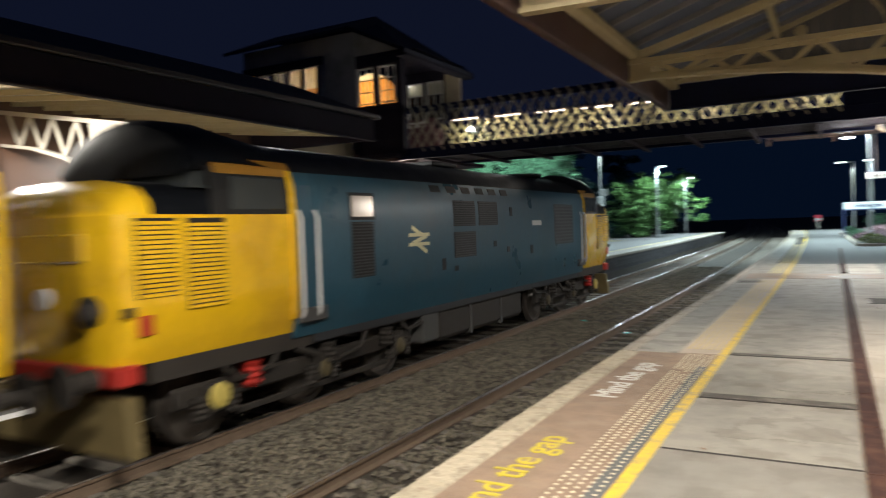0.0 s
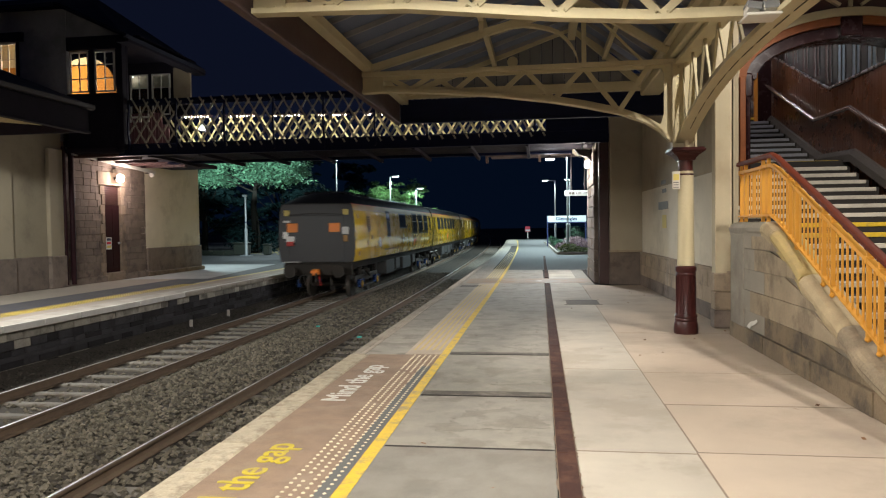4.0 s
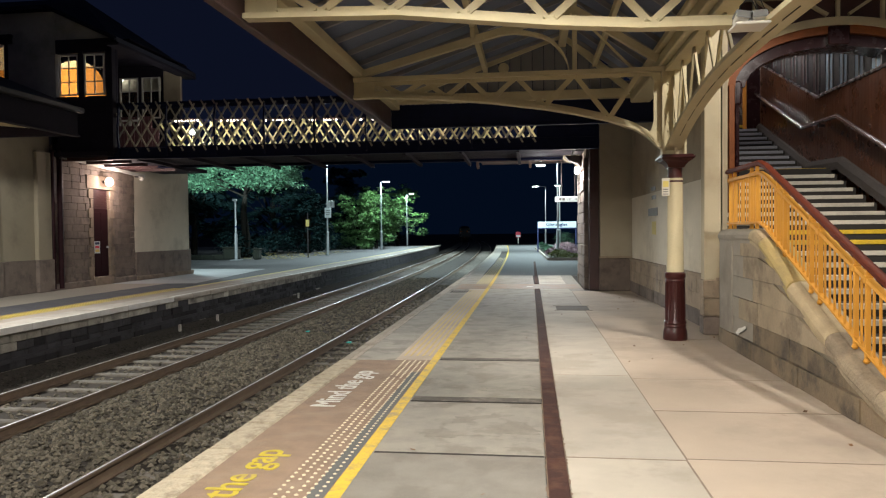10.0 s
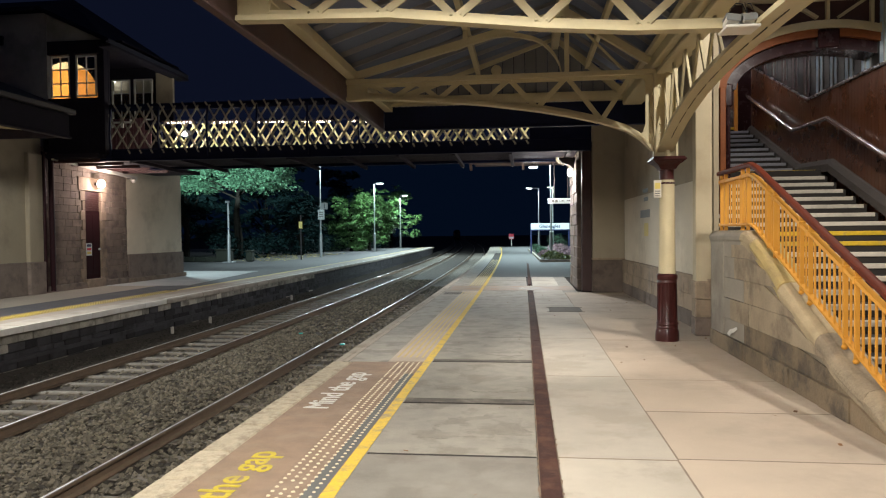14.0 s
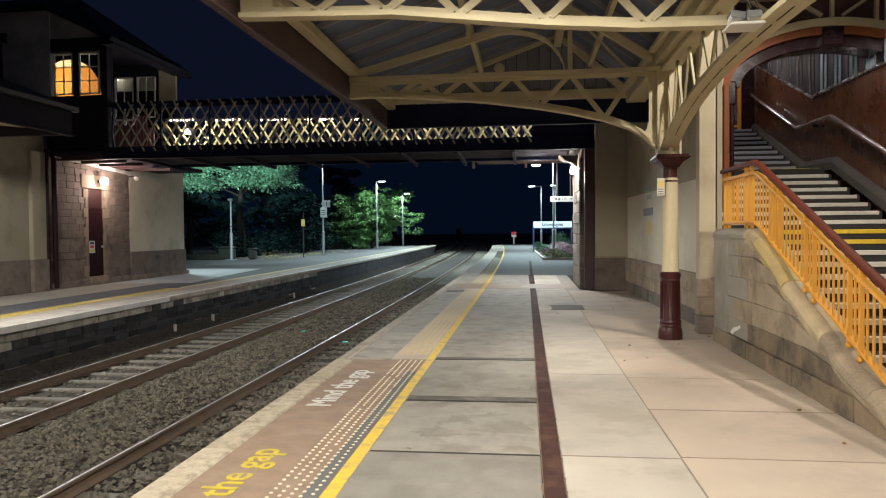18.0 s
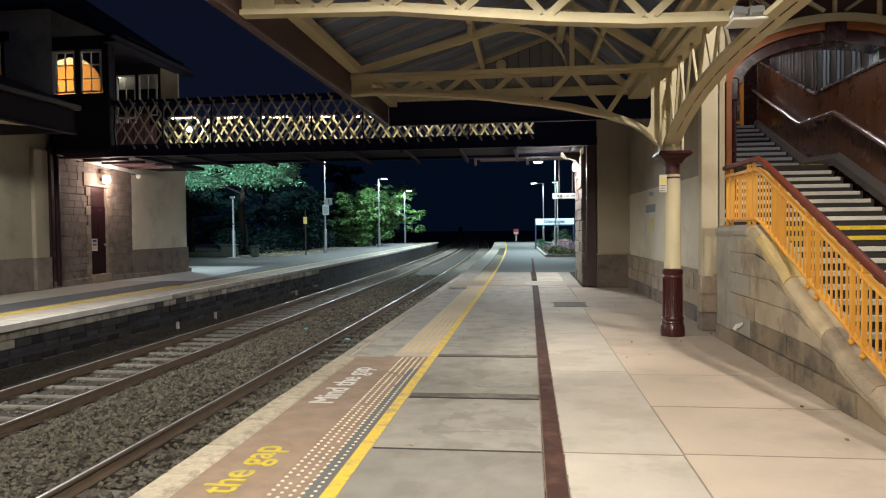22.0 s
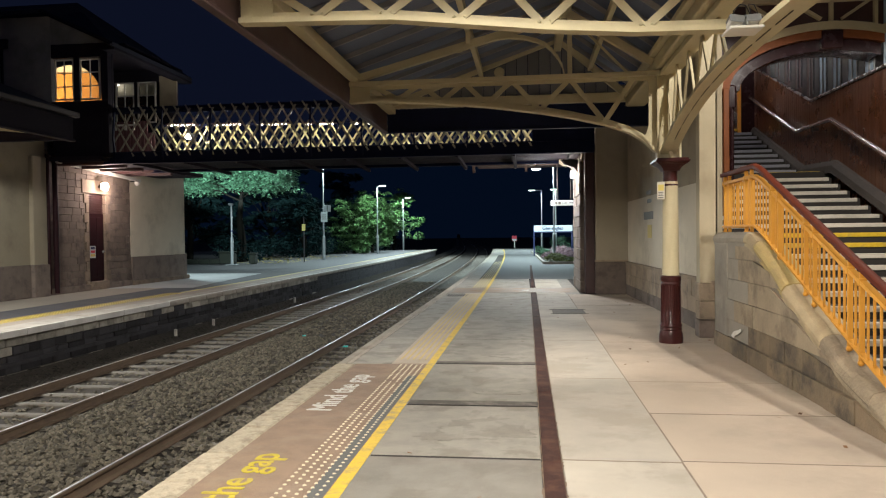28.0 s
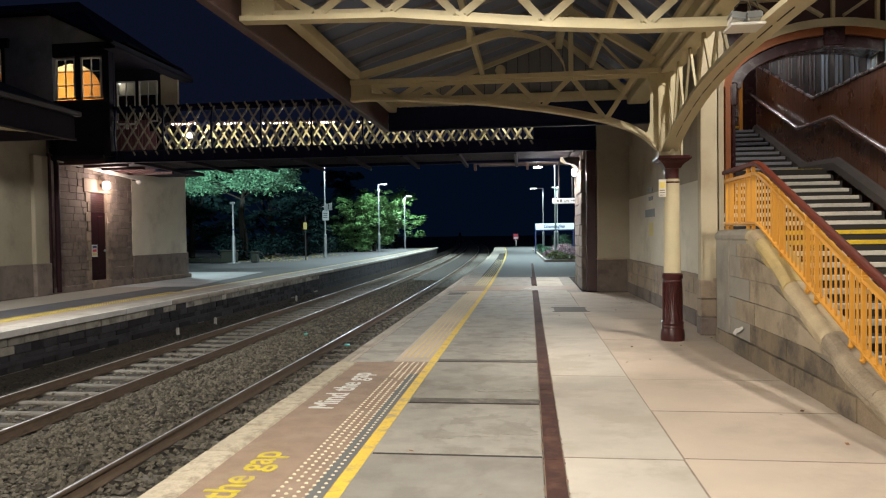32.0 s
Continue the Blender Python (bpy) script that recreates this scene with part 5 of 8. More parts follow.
part("handrail", M().sweep([(-0.042, -0.018), (-0.033, -0.034), (0.033, -0.034), (0.042, -0.018), (0.04, 0.016), (0.02, 0.032), (-0.02, 0.032), (-0.04, 0.016)], [(lambda a, b, y=y: (rail_line(y, 0.80)[0] + a, y, rail_line(y, 0.80)[2] + b)) for y in [10.9] + RAIL_YS[1:]]), HANDRAIL, rl, "varnished brown wooden handrail", smooth=True)
y, k = 10.78, 0
while y > 5.5:
    a, b = rail_line(y, 0.04), rail_line(y, 0.67)
    if k % 9 in (0, 2):
        sd = part("standard", M().bar((a[0], y, a[2] - 0.09), (a[0], y, b[2] + 0.1), 0.042, 0.03, (0, 1, 0)), AMBER, rl)
        part("standard_foot", M().lathe([(0.0, -0.028), (0.022, -0.018), (0.03, 0.0), (0.022, 0.018), (0.0, 0.028)], (a[0] - 0.006, y, a[2] - 0.085), 10), AMBER, sd, smooth=True)
        part("standard_collar", M().box(a[0] - 0.035, a[0] + 0.035, y - 0.03, y + 0.03, b[2] - 0.04, b[2] + 0.03, 0.008), AMBER, sd)
    else:
        part("baluster", M().bar(a, b, 0.018, 0.018, (0, 1, 0)), AMBER, rl)
    y -= 0.112
    k += 1
# end return of the railing behind the corner pillar
part("return_rail", M().box(2.93, 3.3, 10.86, 10.90, 2.34, 2.40, 0.006), AMBER, rl)
part("return_rail", M().box(2.93, 3.3, 10.86, 10.90, 1.72, 1.75, 0.006), AMBER, rl)
for x in (2.99, 3.09, 3.19):
    part("baluster", M().bar((x, 10.88, 1.74), (x, 10.88, 2.36), 0.02, 0.02, (0, 1, 0)), AMBER, rl)

# arched opening and boarded stair hall
ar = thing("wall_stair_arch", (5, 12.45, 0), "arched opening with varnished timber lining", "wall", kind="structure")
CX, HW, SPR, RISE = 5.03, 1.76, 4.05, 0.94


def arch_pts(hw, rise, n=20):
    return [(CX + hw * math.cos(a), SPR + rise * math.sin(a)) for a in steps(math.pi, 0, n)]


inner = arch_pts(HW, RISE)
outer = [(CX - HW, 5.6)] + [(x, 5.6) for x, z in inner[1:-1]] + [(CX + HW, 5.6)]
am = M()
for (a, b), (c, d) in zip(zip(inner, inner[1:]), zip(outer, outer[1:])):
    am.prism([a, b, d, c], "y", 12.44, 12.75)
part("arch_wall", am, DARK_MAROON, ar, "dark brown boarding above the arch")
part("jamb_wall", M().box(CX + HW, 12.5, 12.44, 12.75, 0, 5.6), RENDER_WALL, ar)
for nm, mt, h0, h1, y0, y1 in (("arch_lining", ARCH_DARK, -0.13, -0.32, 12.5, 13.0), ("arch_trim", WOOD_TRIM, -0.13, 0.0, 12.40, 12.6), ("arch_cream_band", CREAM, 0.0, 0.13, 12.36, 12.45)):
    o, i = arch_pts(HW + h0, RISE + h0), arch_pts(HW + h1, RISE + h1)
    am = M()
    for k in range(len(o) - 1):
        am.prism([o[k], o[k + 1], i[k + 1], i[k]], "y", y0, y1)
    part(nm, am, mt, ar)
part("arch_jamb", M().box(3.29, 3.385, 12.36, 12.6, 1.66, SPR + 0.02, 0.01), WOOD_TRIM, ar, "orange varnished jamb")
part("dark_jamb", M().box(3.385, 3.50, 12.5, 12.72, 1.7, SPR + 0.02, 0.02), ARCH_DARK, ar)
part("jamb_moulding", M().box(3.42, 3.46, 12.46, 12.5, 1.7, SPR + 0.02, 0.02), ARCH_DARK, ar)
part("jamb_bracket", M().box(3.385, 3.53, 12.46, 12.72, SPR - 0.3, SPR + 0.1, 0.03), ARCH_DARK, ar)
for a, b in (((4.33, 5.12), (4.33, 5.44)), ((4.42, 5.44), (4.85, 5.16)), ((5.01, 5.13), (5.01, 5.44)), ((5.18, 5.16), (5.6, 5.44)), ((5.7, 5.05), (5.7, 5.44)), ((5.82, 5.0), (6.3, 5.44)), ((3.75, 5.44), (4.22, 5.1)), ((3.7, 4.9), (3.7, 5.44))):
    part("spandrel_bar", M().bar((a[0], 12.40, a[1]), (b[0], 12.40, b[1]), 0.05, 0.075, (0, 1, 0)), CREAM, ar)
part("spandrel_chord", M().box(3.3, 6.9, 12.34, 12.44, 5.44, 5.54, 0.01), CREAM, ar)
part("keystone", M().box(CX - 0.17, CX + 0.17, 12.37, 12.55, SPR + RISE - 0.32, SPR + RISE - 0.01, 0.02), ARCH_DARK, ar)

hall = thing("stair_hall", (5.5, 17, 0), "brown varnished matchboard walls of the covered stairs", "stair hall", kind="structure")


def board_wall(x0, y0, x1, y1, z0, z1, n, slope=0.0, slope_top=0.0):
    """A run of upright boards from one plan point to another."""
    for i in range(n):
        a, b = i / n, (i + 1) / n - 0.06 / n
        p, q = Vector((x0 + (x1 - x0) * a, y0 + (y1 - y0) * a)), Vector((x0 + (x1 - x0) * b, y0 + (y1 - y0) * b))
        nrm = Vector((y1 - y0, x0 - x1)).normalized() * 0.02
        za, zb = z0 + slope * a, z1 + slope_top * a
        part("wall_board", M().prism([tuple(p), tuple(q), tuple(q + nrm), tuple(p + nrm)], "z", za, zb), WOOD_BOARD, hall)
    part("wall_backing", M().prism([(x0, y0), (x1, y1), (x1 + 0.06, y1 + 0.06), (x0 + 0.06, y0 + 0.06)], "z", min(z0, z0 + slope), max(z1, z1 + slope_top)), DARK_MAROON, hall)


board_wall(5.84, 21.6, 5.84, 15.33, 0.0, 6.94, 53, 0.0, -2.63)
board_wall(5.84, 15.33, 5.84, 7.2, 0.0, 4.31, 67)
board_wall(3.3, 21.6, 5.8, 21.6, 3.0, 7.0, 17)
part("hall_end_wall", M().box(3.2, 7.0, 21.67, 21.8, 0.0, 7.0), DARK_MAROON, hall)
part("hall_east_wall", M().box(6.9, 7.0, 7.0, 21.67, 0.0, 7.0), DARK_MAROON, hall)
part("hall_west_wall", M().box(3.23, 3.32, 12.75, 21.6, 2.0, 6.8), WOOD_BOARD, hall)
# Brighter orange puts the lamplight on this post into its colour.
part("orange_door_post", M().box(5.385, 5.47, 18.92, 19.0, 4.1, 5.95, 0.01), material("lit_orange_varnish", (0.75, 0.30, 0.05), 0.4, var=0.1, bump=0.05), hall)
part("landing_door", M().box(5.475, 5.80, 18.94, 19.0, 4.1, 6.2, 0.01), ARCH_DARK, hall)
part("hall_ceiling", M().box(2.6, 12.5, 12.75, 21.8, 6.9, 7.0), ROOF_BOARD, hall)
sill = [(5.80, 21.6, 6.97), (5.80, 15.33, 4.34), (5.80, 7.4, 4.34)]
sk = [(5.76, 21.5, 5.31), (5.76, 15.69, 3.0), (5.76, 14.11, 2.95), (5.76, 7.2, 0.10)]
part("stone_skirting", M().sweep([(-0.07, -0.19), (0.08, -0.19), (0.08, 0.045), (0.0, 0.045), (-0.03, 0.0), (-0.06, -0.05)], [(lambda a, b, p=p: (p[0] + a, p[1], p[2] + b)) for p in sk]), material("worn_dark_skirting_stone", (0.078, 0.066, 0.06), 0.8, var=0.3, scale=4, bump=0.6), hall, "stone skirting following the steps")
hr = thing("wall_handrail", (6.3, 15, 2.0), "polished wooden wall handrail along the stair hall", "handrail")
part("rail_bar", M().tube([(5.70, 21.2, 6.05), (5.70, 15.84, 3.78), (5.70, 14.1, 3.76), (5.70, 7.6, 0.92)], 0.045, 10), WALL_RAIL, hr, smooth=True)
for p in ((5.72, 18.6, 4.92), (5.72, 16.6, 4.07), (5.72, 15.0, 3.74), (5.72, 12.6, 3.08), (5.72, 10.3, 2.08)):
    part("rail_bracket", M().box(p[0] - 0.03, p[0] + 0.1, p[1] - 0.02, p[1] + 0.02, p[2] - 0.07, p[2] + 0.0), IRON_DARK, hr)
hw_ = thing("window_stair_hall", (5.85, 15.5, 4.3), "dark glazed windows with pale bars above the boarding", "window", kind="structure")
part("sill_rail", M().tube(sill, 0.03, 8), material("bright_sill_metal", (0.75, 0.76, 0.78), 0.28, 1.0, var=0.15, scale=8, bump=0.05), hw_, smooth=True)
y = 21.4
k = 0
while y > 9:
    z0 = 4.34 if y < 15.33 else 4.34 + (y - 15.33) * 0.419
    part("mullion", M().box(5.835, 5.92, y, y + 0.27, z0, 6.98), BLACK, hw_)
    pn_ = part("pane", M().box(5.842, 5.85, y - 0.37, y, z0, 6.98), material("dim_blue_pane", (0.42, 0.56, 0.70), 0.15, var=0.3, scale=1.5, bump=0.02) if k == 0 else bpy.data.materials["dim_blue_pane"], hw_)
    part("glazing_bar", M().box(5.822, 5.8415, y - 0.19, y - 0.165, z0, 6.98), STEEL, hw_)
    part("glazing_bar", M().box(5.822, 5.8415, y - 0.37, y - 0.345, z0, 6.98), STEEL, hw_)
    y -= 0.64
    k += 1

# ---- footbridge ----
fb = thing("footbridge", (-5.3, 21.3, 3.8), "iron lattice footbridge spanning both platforms", "footbridge")
BX0, BX1, BYN, BYF = -12.6, 1.95, 19.9, 22.75
part("deck", M().box(BX0, BX1, BYN + 0.05, BYF - 0.05, 4.02, 4.16), SOFFIT, fb)
for k in range(19):
    y = BYN + 0.12 + k * 0.14
    part("soffit_plank", M().box(BX0, BX1, y + 0.004, y + 0.134, 3.99 + rng.uniform(0, 0.004), 4.018), SOFFIT, fb)
for y in (BYN, BYF):
    part("girder", M().box(BX0, BX1 - 0.1, y - 0.02, y + 0.02, 3.93, 4.24), NAVY_IRON, fb)
    part("girder_flange", M().box(BX0, BX1 - 0.1, y - 0.09, y + 0.09, 3.91, 3.935), NAVY_IRON, fb)
    part("girder_flange", M().box(BX0, BX1 - 0.1, y - 0.07, y + 0.07, 4.24, 4.265), NAVY_IRON, fb)
    top = 5.46
    part("top_rail", M().box(BX0, BX1 - 0.6, y + 0.018, y + 0.07, top - 0.02, top + 0.06, 0.012), NAVY_IRON, fb)
    if y == BYN:
        # Only night sky lies behind the lattice here; the dark board is added.
        part("top_board", M().box(BX0, BX1 - 1.3, y + 0.072, y + 0.09, top - 0.05, top + 0.15), NAVY_IRON, fb, "added dark board standing for night sky behind the lattice")
    mt = LATTICE_SHADED if y == BYN else LATTICE_CREAM
    pitch, run = (0.357, 0.86) if y == BYN else (0.357, 0.80)
    x = BX0 + 0.1
    while x < -0.30:
        for s, dy in ((-1, -0.014), (1, 0.014)):
            xa, xb = (x, x + run) if s > 0 else (x + run, x)
            zt, zb = (top + (0.15 if s < 0 else 0.06), 4.13 if s < 0 else 4.22) if y == BYN else (top - 0.02, 4.22)
            part("lattice_bar", M().bar((xa, y + dy, zb), (xb, y + dy, zt), 0.014, 0.05 if y == BYN else 0.062, (1, 0, 0)), mt, fb)
        x += pitch
    x = -12.22
    while x < 0.4:
        w = M().sweep([(-0.022, -0.03), (0.022, -0.03), (0.022, 0.03), (-0.022, 0.03)],
                      [(lambda a, b, u=u, y=y: (x + a, y + (-1 if y == BYN else 1) * (0.04 + 0.17 * math.sin(math.pi * min(1, (1 - u) * 1.25)) * (1 - u)) + b, 4.0 + 1.48 * u)) for u in steps(0, 1, 8)])
        part("parapet_standard", w, NAVY_IRON, fb)
        x += 1.51
for k in range(9):
    x = BX0 + 0.9 + k * 1.62
    part("cross_beam", M().sweep([(-0.045, -0.05), (0.045, -0.05), (0.045, 0.05), (-0.045, 0.05)], [(lambda a, b, u=u: (x + a, BYN + 0.1 + u * (BYF + 0.35 - BYN), 3.93 - 0.06 * math.sin(u * math.pi * 0.5) ** 4 + b)) for u in steps(0, 1, 8)]), SOFFIT, fb)
    part("beam_tip", M().box(x - 0.03, x + 0.03, BYF + 0.42, BYF + 0.48, 3.82, 3.90, 0.008), WHITE_FRAME, fb, "white beam end cap")
part("approach_panel", M().box(0.16, 1.86, BYN - 0.05, BYN + 0.03, 3.9, 5.1), NAVY_IRON, fb)
part("far_panel", M().box(0.30, 1.86, BYF - 0.02, BYF + 0.04, 4.2, 5.4), DARK_MAROON, fb)
for xa, xb, n in ((-11.92, -11.03, 6), (-10.32, -9.42, 6), (-8.66, -8.66, 1), (-8.43, -7.85, 4), (-7.16, -7.01, 2), (-6.67, -6.27, 4), (-5.60, -5.45, 2), (-5.055, -5.055, 1), (-3.7, -3.1, 4), (-2.2, -1.7, 3)):
    z = 5.31 + 0.02 * (-5.0 - xa)
    tl = thing("strip_light", (xa, 22.5, z), "row of small lit bulbs under the bridge rail", "lamp", "strip lights on the footbridge")
    n += n // 2
    for k in range(n):
        u = xa + (xb - xa) * k / max(1, n - 1)
        part("bulb", M().lathe([(0.0, -0.03), (0.025, -0.018), (0.032, 0.0), (0.025, 0.018), (0.0, 0.03)], (u, 22.5, z), 10), TUBE_GLOW, tl, smooth=True)
    part("light_housing", M().box(xa - 0.09, xb + 0.09, 22.47, 22.72, z + 0.036, z + 0.07, 0.006), DARK_MAROON, tl)
bw = thing("bridge_end_boarding", (-12.5, 22.4, 4.2), "maroon boarded wall behind the end of the footbridge", "boarded wall", kind="structure")
for k in range(14):
    part("wall_board", M().box(-14.1 + k * 0.125, -13.98 + k * 0.125, 22.40, 22.43, 4.16, 5.62 - 0.4 * (k > 11), 0.006), BRIDGE_BOARD, bw)
# White bars put in for the windows' reflection above the boards.
part("window_bar", M().box(-13.75, -13.05, 22.37, 22.40, 5.46, 5.52), WHITE_FRAME, bw)
for x in (-13.75, -13.42, -13.38, -13.1):
    part("window_bar", M().box(x, x + 0.05, 22.37, 22.40, 5.32, 5.6), WHITE_FRAME, bw)
fl = thing("bridge_floodlight", (-11.19, 22.3, 4.95), "bright lit bulkhead lamp on the footbridge", "lamp")
part("lamp_face", M().box(-11.27, -11.05, 22.27, 22.37, 5.0, 5.1, 0.03), LAMP_COOL, fl)
part("lamp_body", M().box(-11.25, -11.07, 22.38, 22.75, 4.95, 5.17, 0.01), STEEL, fl)
sl = thing("soffit_lamp", (0.3, 24.0, 3.7), "bright lit lamp hung beside the bridge soffit", "lamp")
part("lamp_face", M().lathe([(0.03, -0.04), (0.15, -0.02), (0.15, 0.01)], (0.32, 24.0, 3.86), 16), LAMP_COOL, sl)
part("lamp_housing", M().lathe([(0.155, 0.01), (0.11, 0.07), (0.03, 0.10), (0.02, 0.3)], (0.32, 24.0, 3.86), 16), IRON_DARK, sl)
part("hanger", M().box(0.30, 0.34, 23.0, 24.02, 4.12, 4.16), IRON_DARK, sl)
# timber bay past the bridge, lit from below and by its paler timber colour
bay = thing("bridge_side_canopy", (0.6, 24.2, 3.95), "stained timber canopy edge beyond the footbridge", "canopy", kind="structure")
part("canopy_soffit", M().box(-1.75, 1.6, 22.95, 26.0, 4.1, 4.2), BAY_TIMBER, bay)
for k, (a, b) in enumerate(((-1.75, -0.72), (-0.72, 0.08), (0.08, 0.86), (0.86, 1.6))):
    part("canopy_board", M().box(a + 0.004, b - 0.004, 22.85 + 0.008 * (k % 2), 22.94, 3.89, 4.05, 0.008), BAY_TIMBER, bay)
    part("canopy_board", M().box(a + 0.004, b - 0.004, 22.86 + 0.008 * (k % 2), 22.94, 4.055, 4.20, 0.008), BAY_TIMBER, bay)
# White dashes stand in for light leaking through gaps above the boards.
for k in range(10):
    part("dentil", M().box(0.55 + k * 0.105, 0.605 + k * 0.105, 22.82, 22.86, 4.225, 4.255), WHITE_FRAME, bay)
for x in (-1.72, -0.02):
    part("canopy_bracket", M().sweep([(-0.04, -0.04), (0.04, -0.04), (0.04, 0.04), (-0.04, 0.04)], [(lambda a, b, u=u, x=x: (x + a, 22.78 + 0.5 * u + b * 0.5, 4.25 - 0.5 * math.sin(u * 1.5) + b)) for u in steps(0, 1, 6)]), BAY_TIMBER, bay)
part("scroll_corbel", M().prism([(1.52, 4.05), (1.52, 3.50), (1.42, 3.58), (1.38, 3.72), (1.28, 3.78), (1.10, 3.80), (1.0, 3.88), (1.0, 4.05)], "y", 22.3, 22.5), RENDER_WALL, bay, "pale moulded bracket on the pier")

# ---- far platform building ----
HX = -14.2
hb = thing("far_building", (HX - 1.5, 22, 0), "two-storey cream and sandstone station building", "station building")
part("lower_wall", M().box(HX - 3.5, HX, 15.0, 19.45, 0, 5.3), FAR_RENDER, hb)
part("timber_front", M().box(HX - 3.5, HX - 0.02, -8, 15.0, 0, 5.3), material("brown_shopfront_boarding", (0.13, 0.07, 0.045), 0.5, var=0.3, scale=1.2, bump=0.1), hb, "brown boarded platform front")
part("lower_plinth", M().box(HX - 0.1, HX + 0.05, 15.0, 19.45, 0, 0.95, 0.02), DARK_STONE, hb)
for a, b in ((18.75, 19.35), (16.6, 17.3)):
    part("pilaster", M().box(HX - 0.05, HX + 0.12, a, b, 0.9, 4.1, 0.02), FAR_RENDER, hb)
    part("pilaster_plinth", M().box(HX - 0.05, HX + 0.16, a - 0.04, b + 0.04, 0, 0.95, 0.02), DARK_STONE, hb)
part("stone_wall", M().box(HX - 3.5, HX - 0.2, 19.45, 23.95, 0, 4.4), DARK_STONE, hb)
DY0, DY1 = 21.5, 22.4
DOOR_STONE = material("brown_door_stone", (0.22, 0.165, 0.12), 0.92, var=0.3, scale=4, fine=50, bump=0.6, stain=(0.10, 0.08, 0.06), stain_amount=0.7, per_object=0.12)
for row in range(19):
    z0, z1 = row * 0.222 + 0.004, row * 0.222 + 0.218
    y = 19.62 - 0.17 * (row % 2)
    while y < 23.9:
        w = rng.choice((0.24, 0.34, 0.42, 0.6))
        a, b = max(y, 19.5) + 0.003, min(y + w, 23.93) - 0.003
        y += w
        if z0 < 3.16 and b > DY0 - 0.16 and a < DY1 + 0.16:
            if a < DY0 - 0.22:
                b = DY0 - 0.17
            elif b > DY1 + 0.22:
                a = DY1 + 0.17
            else:
                continue
        if b - a > 0.08:
            part("wall_stone", M().box(HX - 0.21, HX + rng.uniform(-0.004, 0.012), a, b, z0 - 0.001, z1 + 0.001, 0.007), DARK_STONE, hb)
for row in range(10):
    for ya, yb in ((DY0 - 0.16, DY0), (DY1, DY1 + 0.16)):
        part("quoin_stone", M().box(HX - 0.21, HX + 0.03, ya - (0.1 if row % 2 and ya < DY0 else 0), yb + (0.1 if row % 2 and ya >= DY1 else 0), row * 0.316 + 0.004, row * 0.316 + 0.312, 0.01), DOOR_STONE, hb)
part("door_lintel", M().box(HX - 0.21, HX + 0.035, DY0 - 0.35, DY1 + 0.35, 3.17, 3.62, 0.015), DOOR_STONE, hb)
part("door_step", M().box(HX - 0.05, HX + 0.12, DY0 - 0.05, DY1 + 0.05, 0.0, 0.28, 0.02), DOOR_STONE, hb)
BLACK_MAROON = material("black_maroon_gloss", (0.024, 0.008, 0.010), 0.55, var=0.25, scale=3, fine=50, bump=0.1, spec=0.1)
dr = part("door", M().box(HX - 0.12, HX - 0.06, DY0, DY1, 0.28, 2.52, 0.005), BLACK_MAROON, hb, "dark maroon panelled door")
for ya, yb, za, zb in ((DY0 + 0.1, DY0 + 0.4, 1.45, 2.4), (DY0 + 0.5, DY1 - 0.1, 1.45, 2.4), (DY0 + 0.1, DY0 + 0.4, 0.45, 1.15), (DY0 + 0.5, DY1 - 0.1, 0.45, 1.15)):
    part("door_panel", M().box(HX - 0.065, HX - 0.05, ya, yb, za, zb, 0.006), BLACK_MAROON, dr)
part("door_notice", M().box(HX - 0.06, HX - 0.048, DY0 + 0.12, DY0 + 0.42, 1.05, 1.45), SIGN_WHITE, dr, "white door notice")
for za, zb, mt in ((1.34, 1.42, SIGN_BLUE), (1.22, 1.30, SIGN_RED), (1.10, 1.18, SIGN_YELLOW)):
    part("notice_panel", M().box(HX - 0.0478, HX - 0.044, DY0 + 0.16, DY0 + 0.38, za, zb), mt, dr)
part("door_knob", M().lathe([(0.03, 0), (0.045, 0.03), (0.03, 0.06)], n=10, m=Matrix.Translation((HX - 0.05, DY1 - 0.1, 1.25)) @ pose(0, 0, 0, 0, 90)), STEEL, dr)
lv = part("louvre_panel", M().box(HX - 0.14, HX - 0.10, DY0, DY1, 2.52, 3.17), DARK_MAROON, hb, "maroon louvred panel above the door")
for k in range(8):
    part("louvre_slat", M().box(HX - 0.10, HX - 0.055, DY0 + 0.02, DY1 - 0.02, 2.56 + k * 0.075, 2.60 + k * 0.075), DARK_MAROON, lv)
part("hut_wall", M().box(HX - 3.5, HX + 0.0, 23.95, 28.0, 0, 4.5, 0.01), LIGHT_RENDER, hb)
part("hut_plinth", M().box(HX - 0.2, HX + 0.05, 23.95, 28.05, 0, 1.02, 0.015), DARK_STONE, hb)
part("hut_foot", M().box(HX - 0.2, HX + 0.14, 23.9, 28.12, 0, 0.16, 0.02), DOOR_STONE, hb)
part("string_course", M().box(HX - 0.1, HX + 0.08, 19.45, 24.0, 0, 0.2, 0.02), DARK_STONE, hb)
part("downpipe", M().tube([(HX + 0.1, 19.42, 0.05), (HX + 0.1, 19.42, 4.2)], 0.06, 10), BLACK_MAROON, hb, smooth=True)
part("downpipe", M().tube([(HX + 0.1, 19.75, 0.05), (HX + 0.1, 19.75, 4.2)], 0.08, 10), BLACK_MAROON, hb, smooth=True)
part("eave_board", M().bar((HX + 0.2, 19.7, 4.02), (HX + 0.2, 24.3, 3.78), 0.08, 0.10), WHITE_FRAME, hb, "pale sloping eave board")
part("floor_over_door", M().box(HX - 3, HX + 1.7, 19.6, 24.4, 4.02, 4.14), SOFFIT, hb)
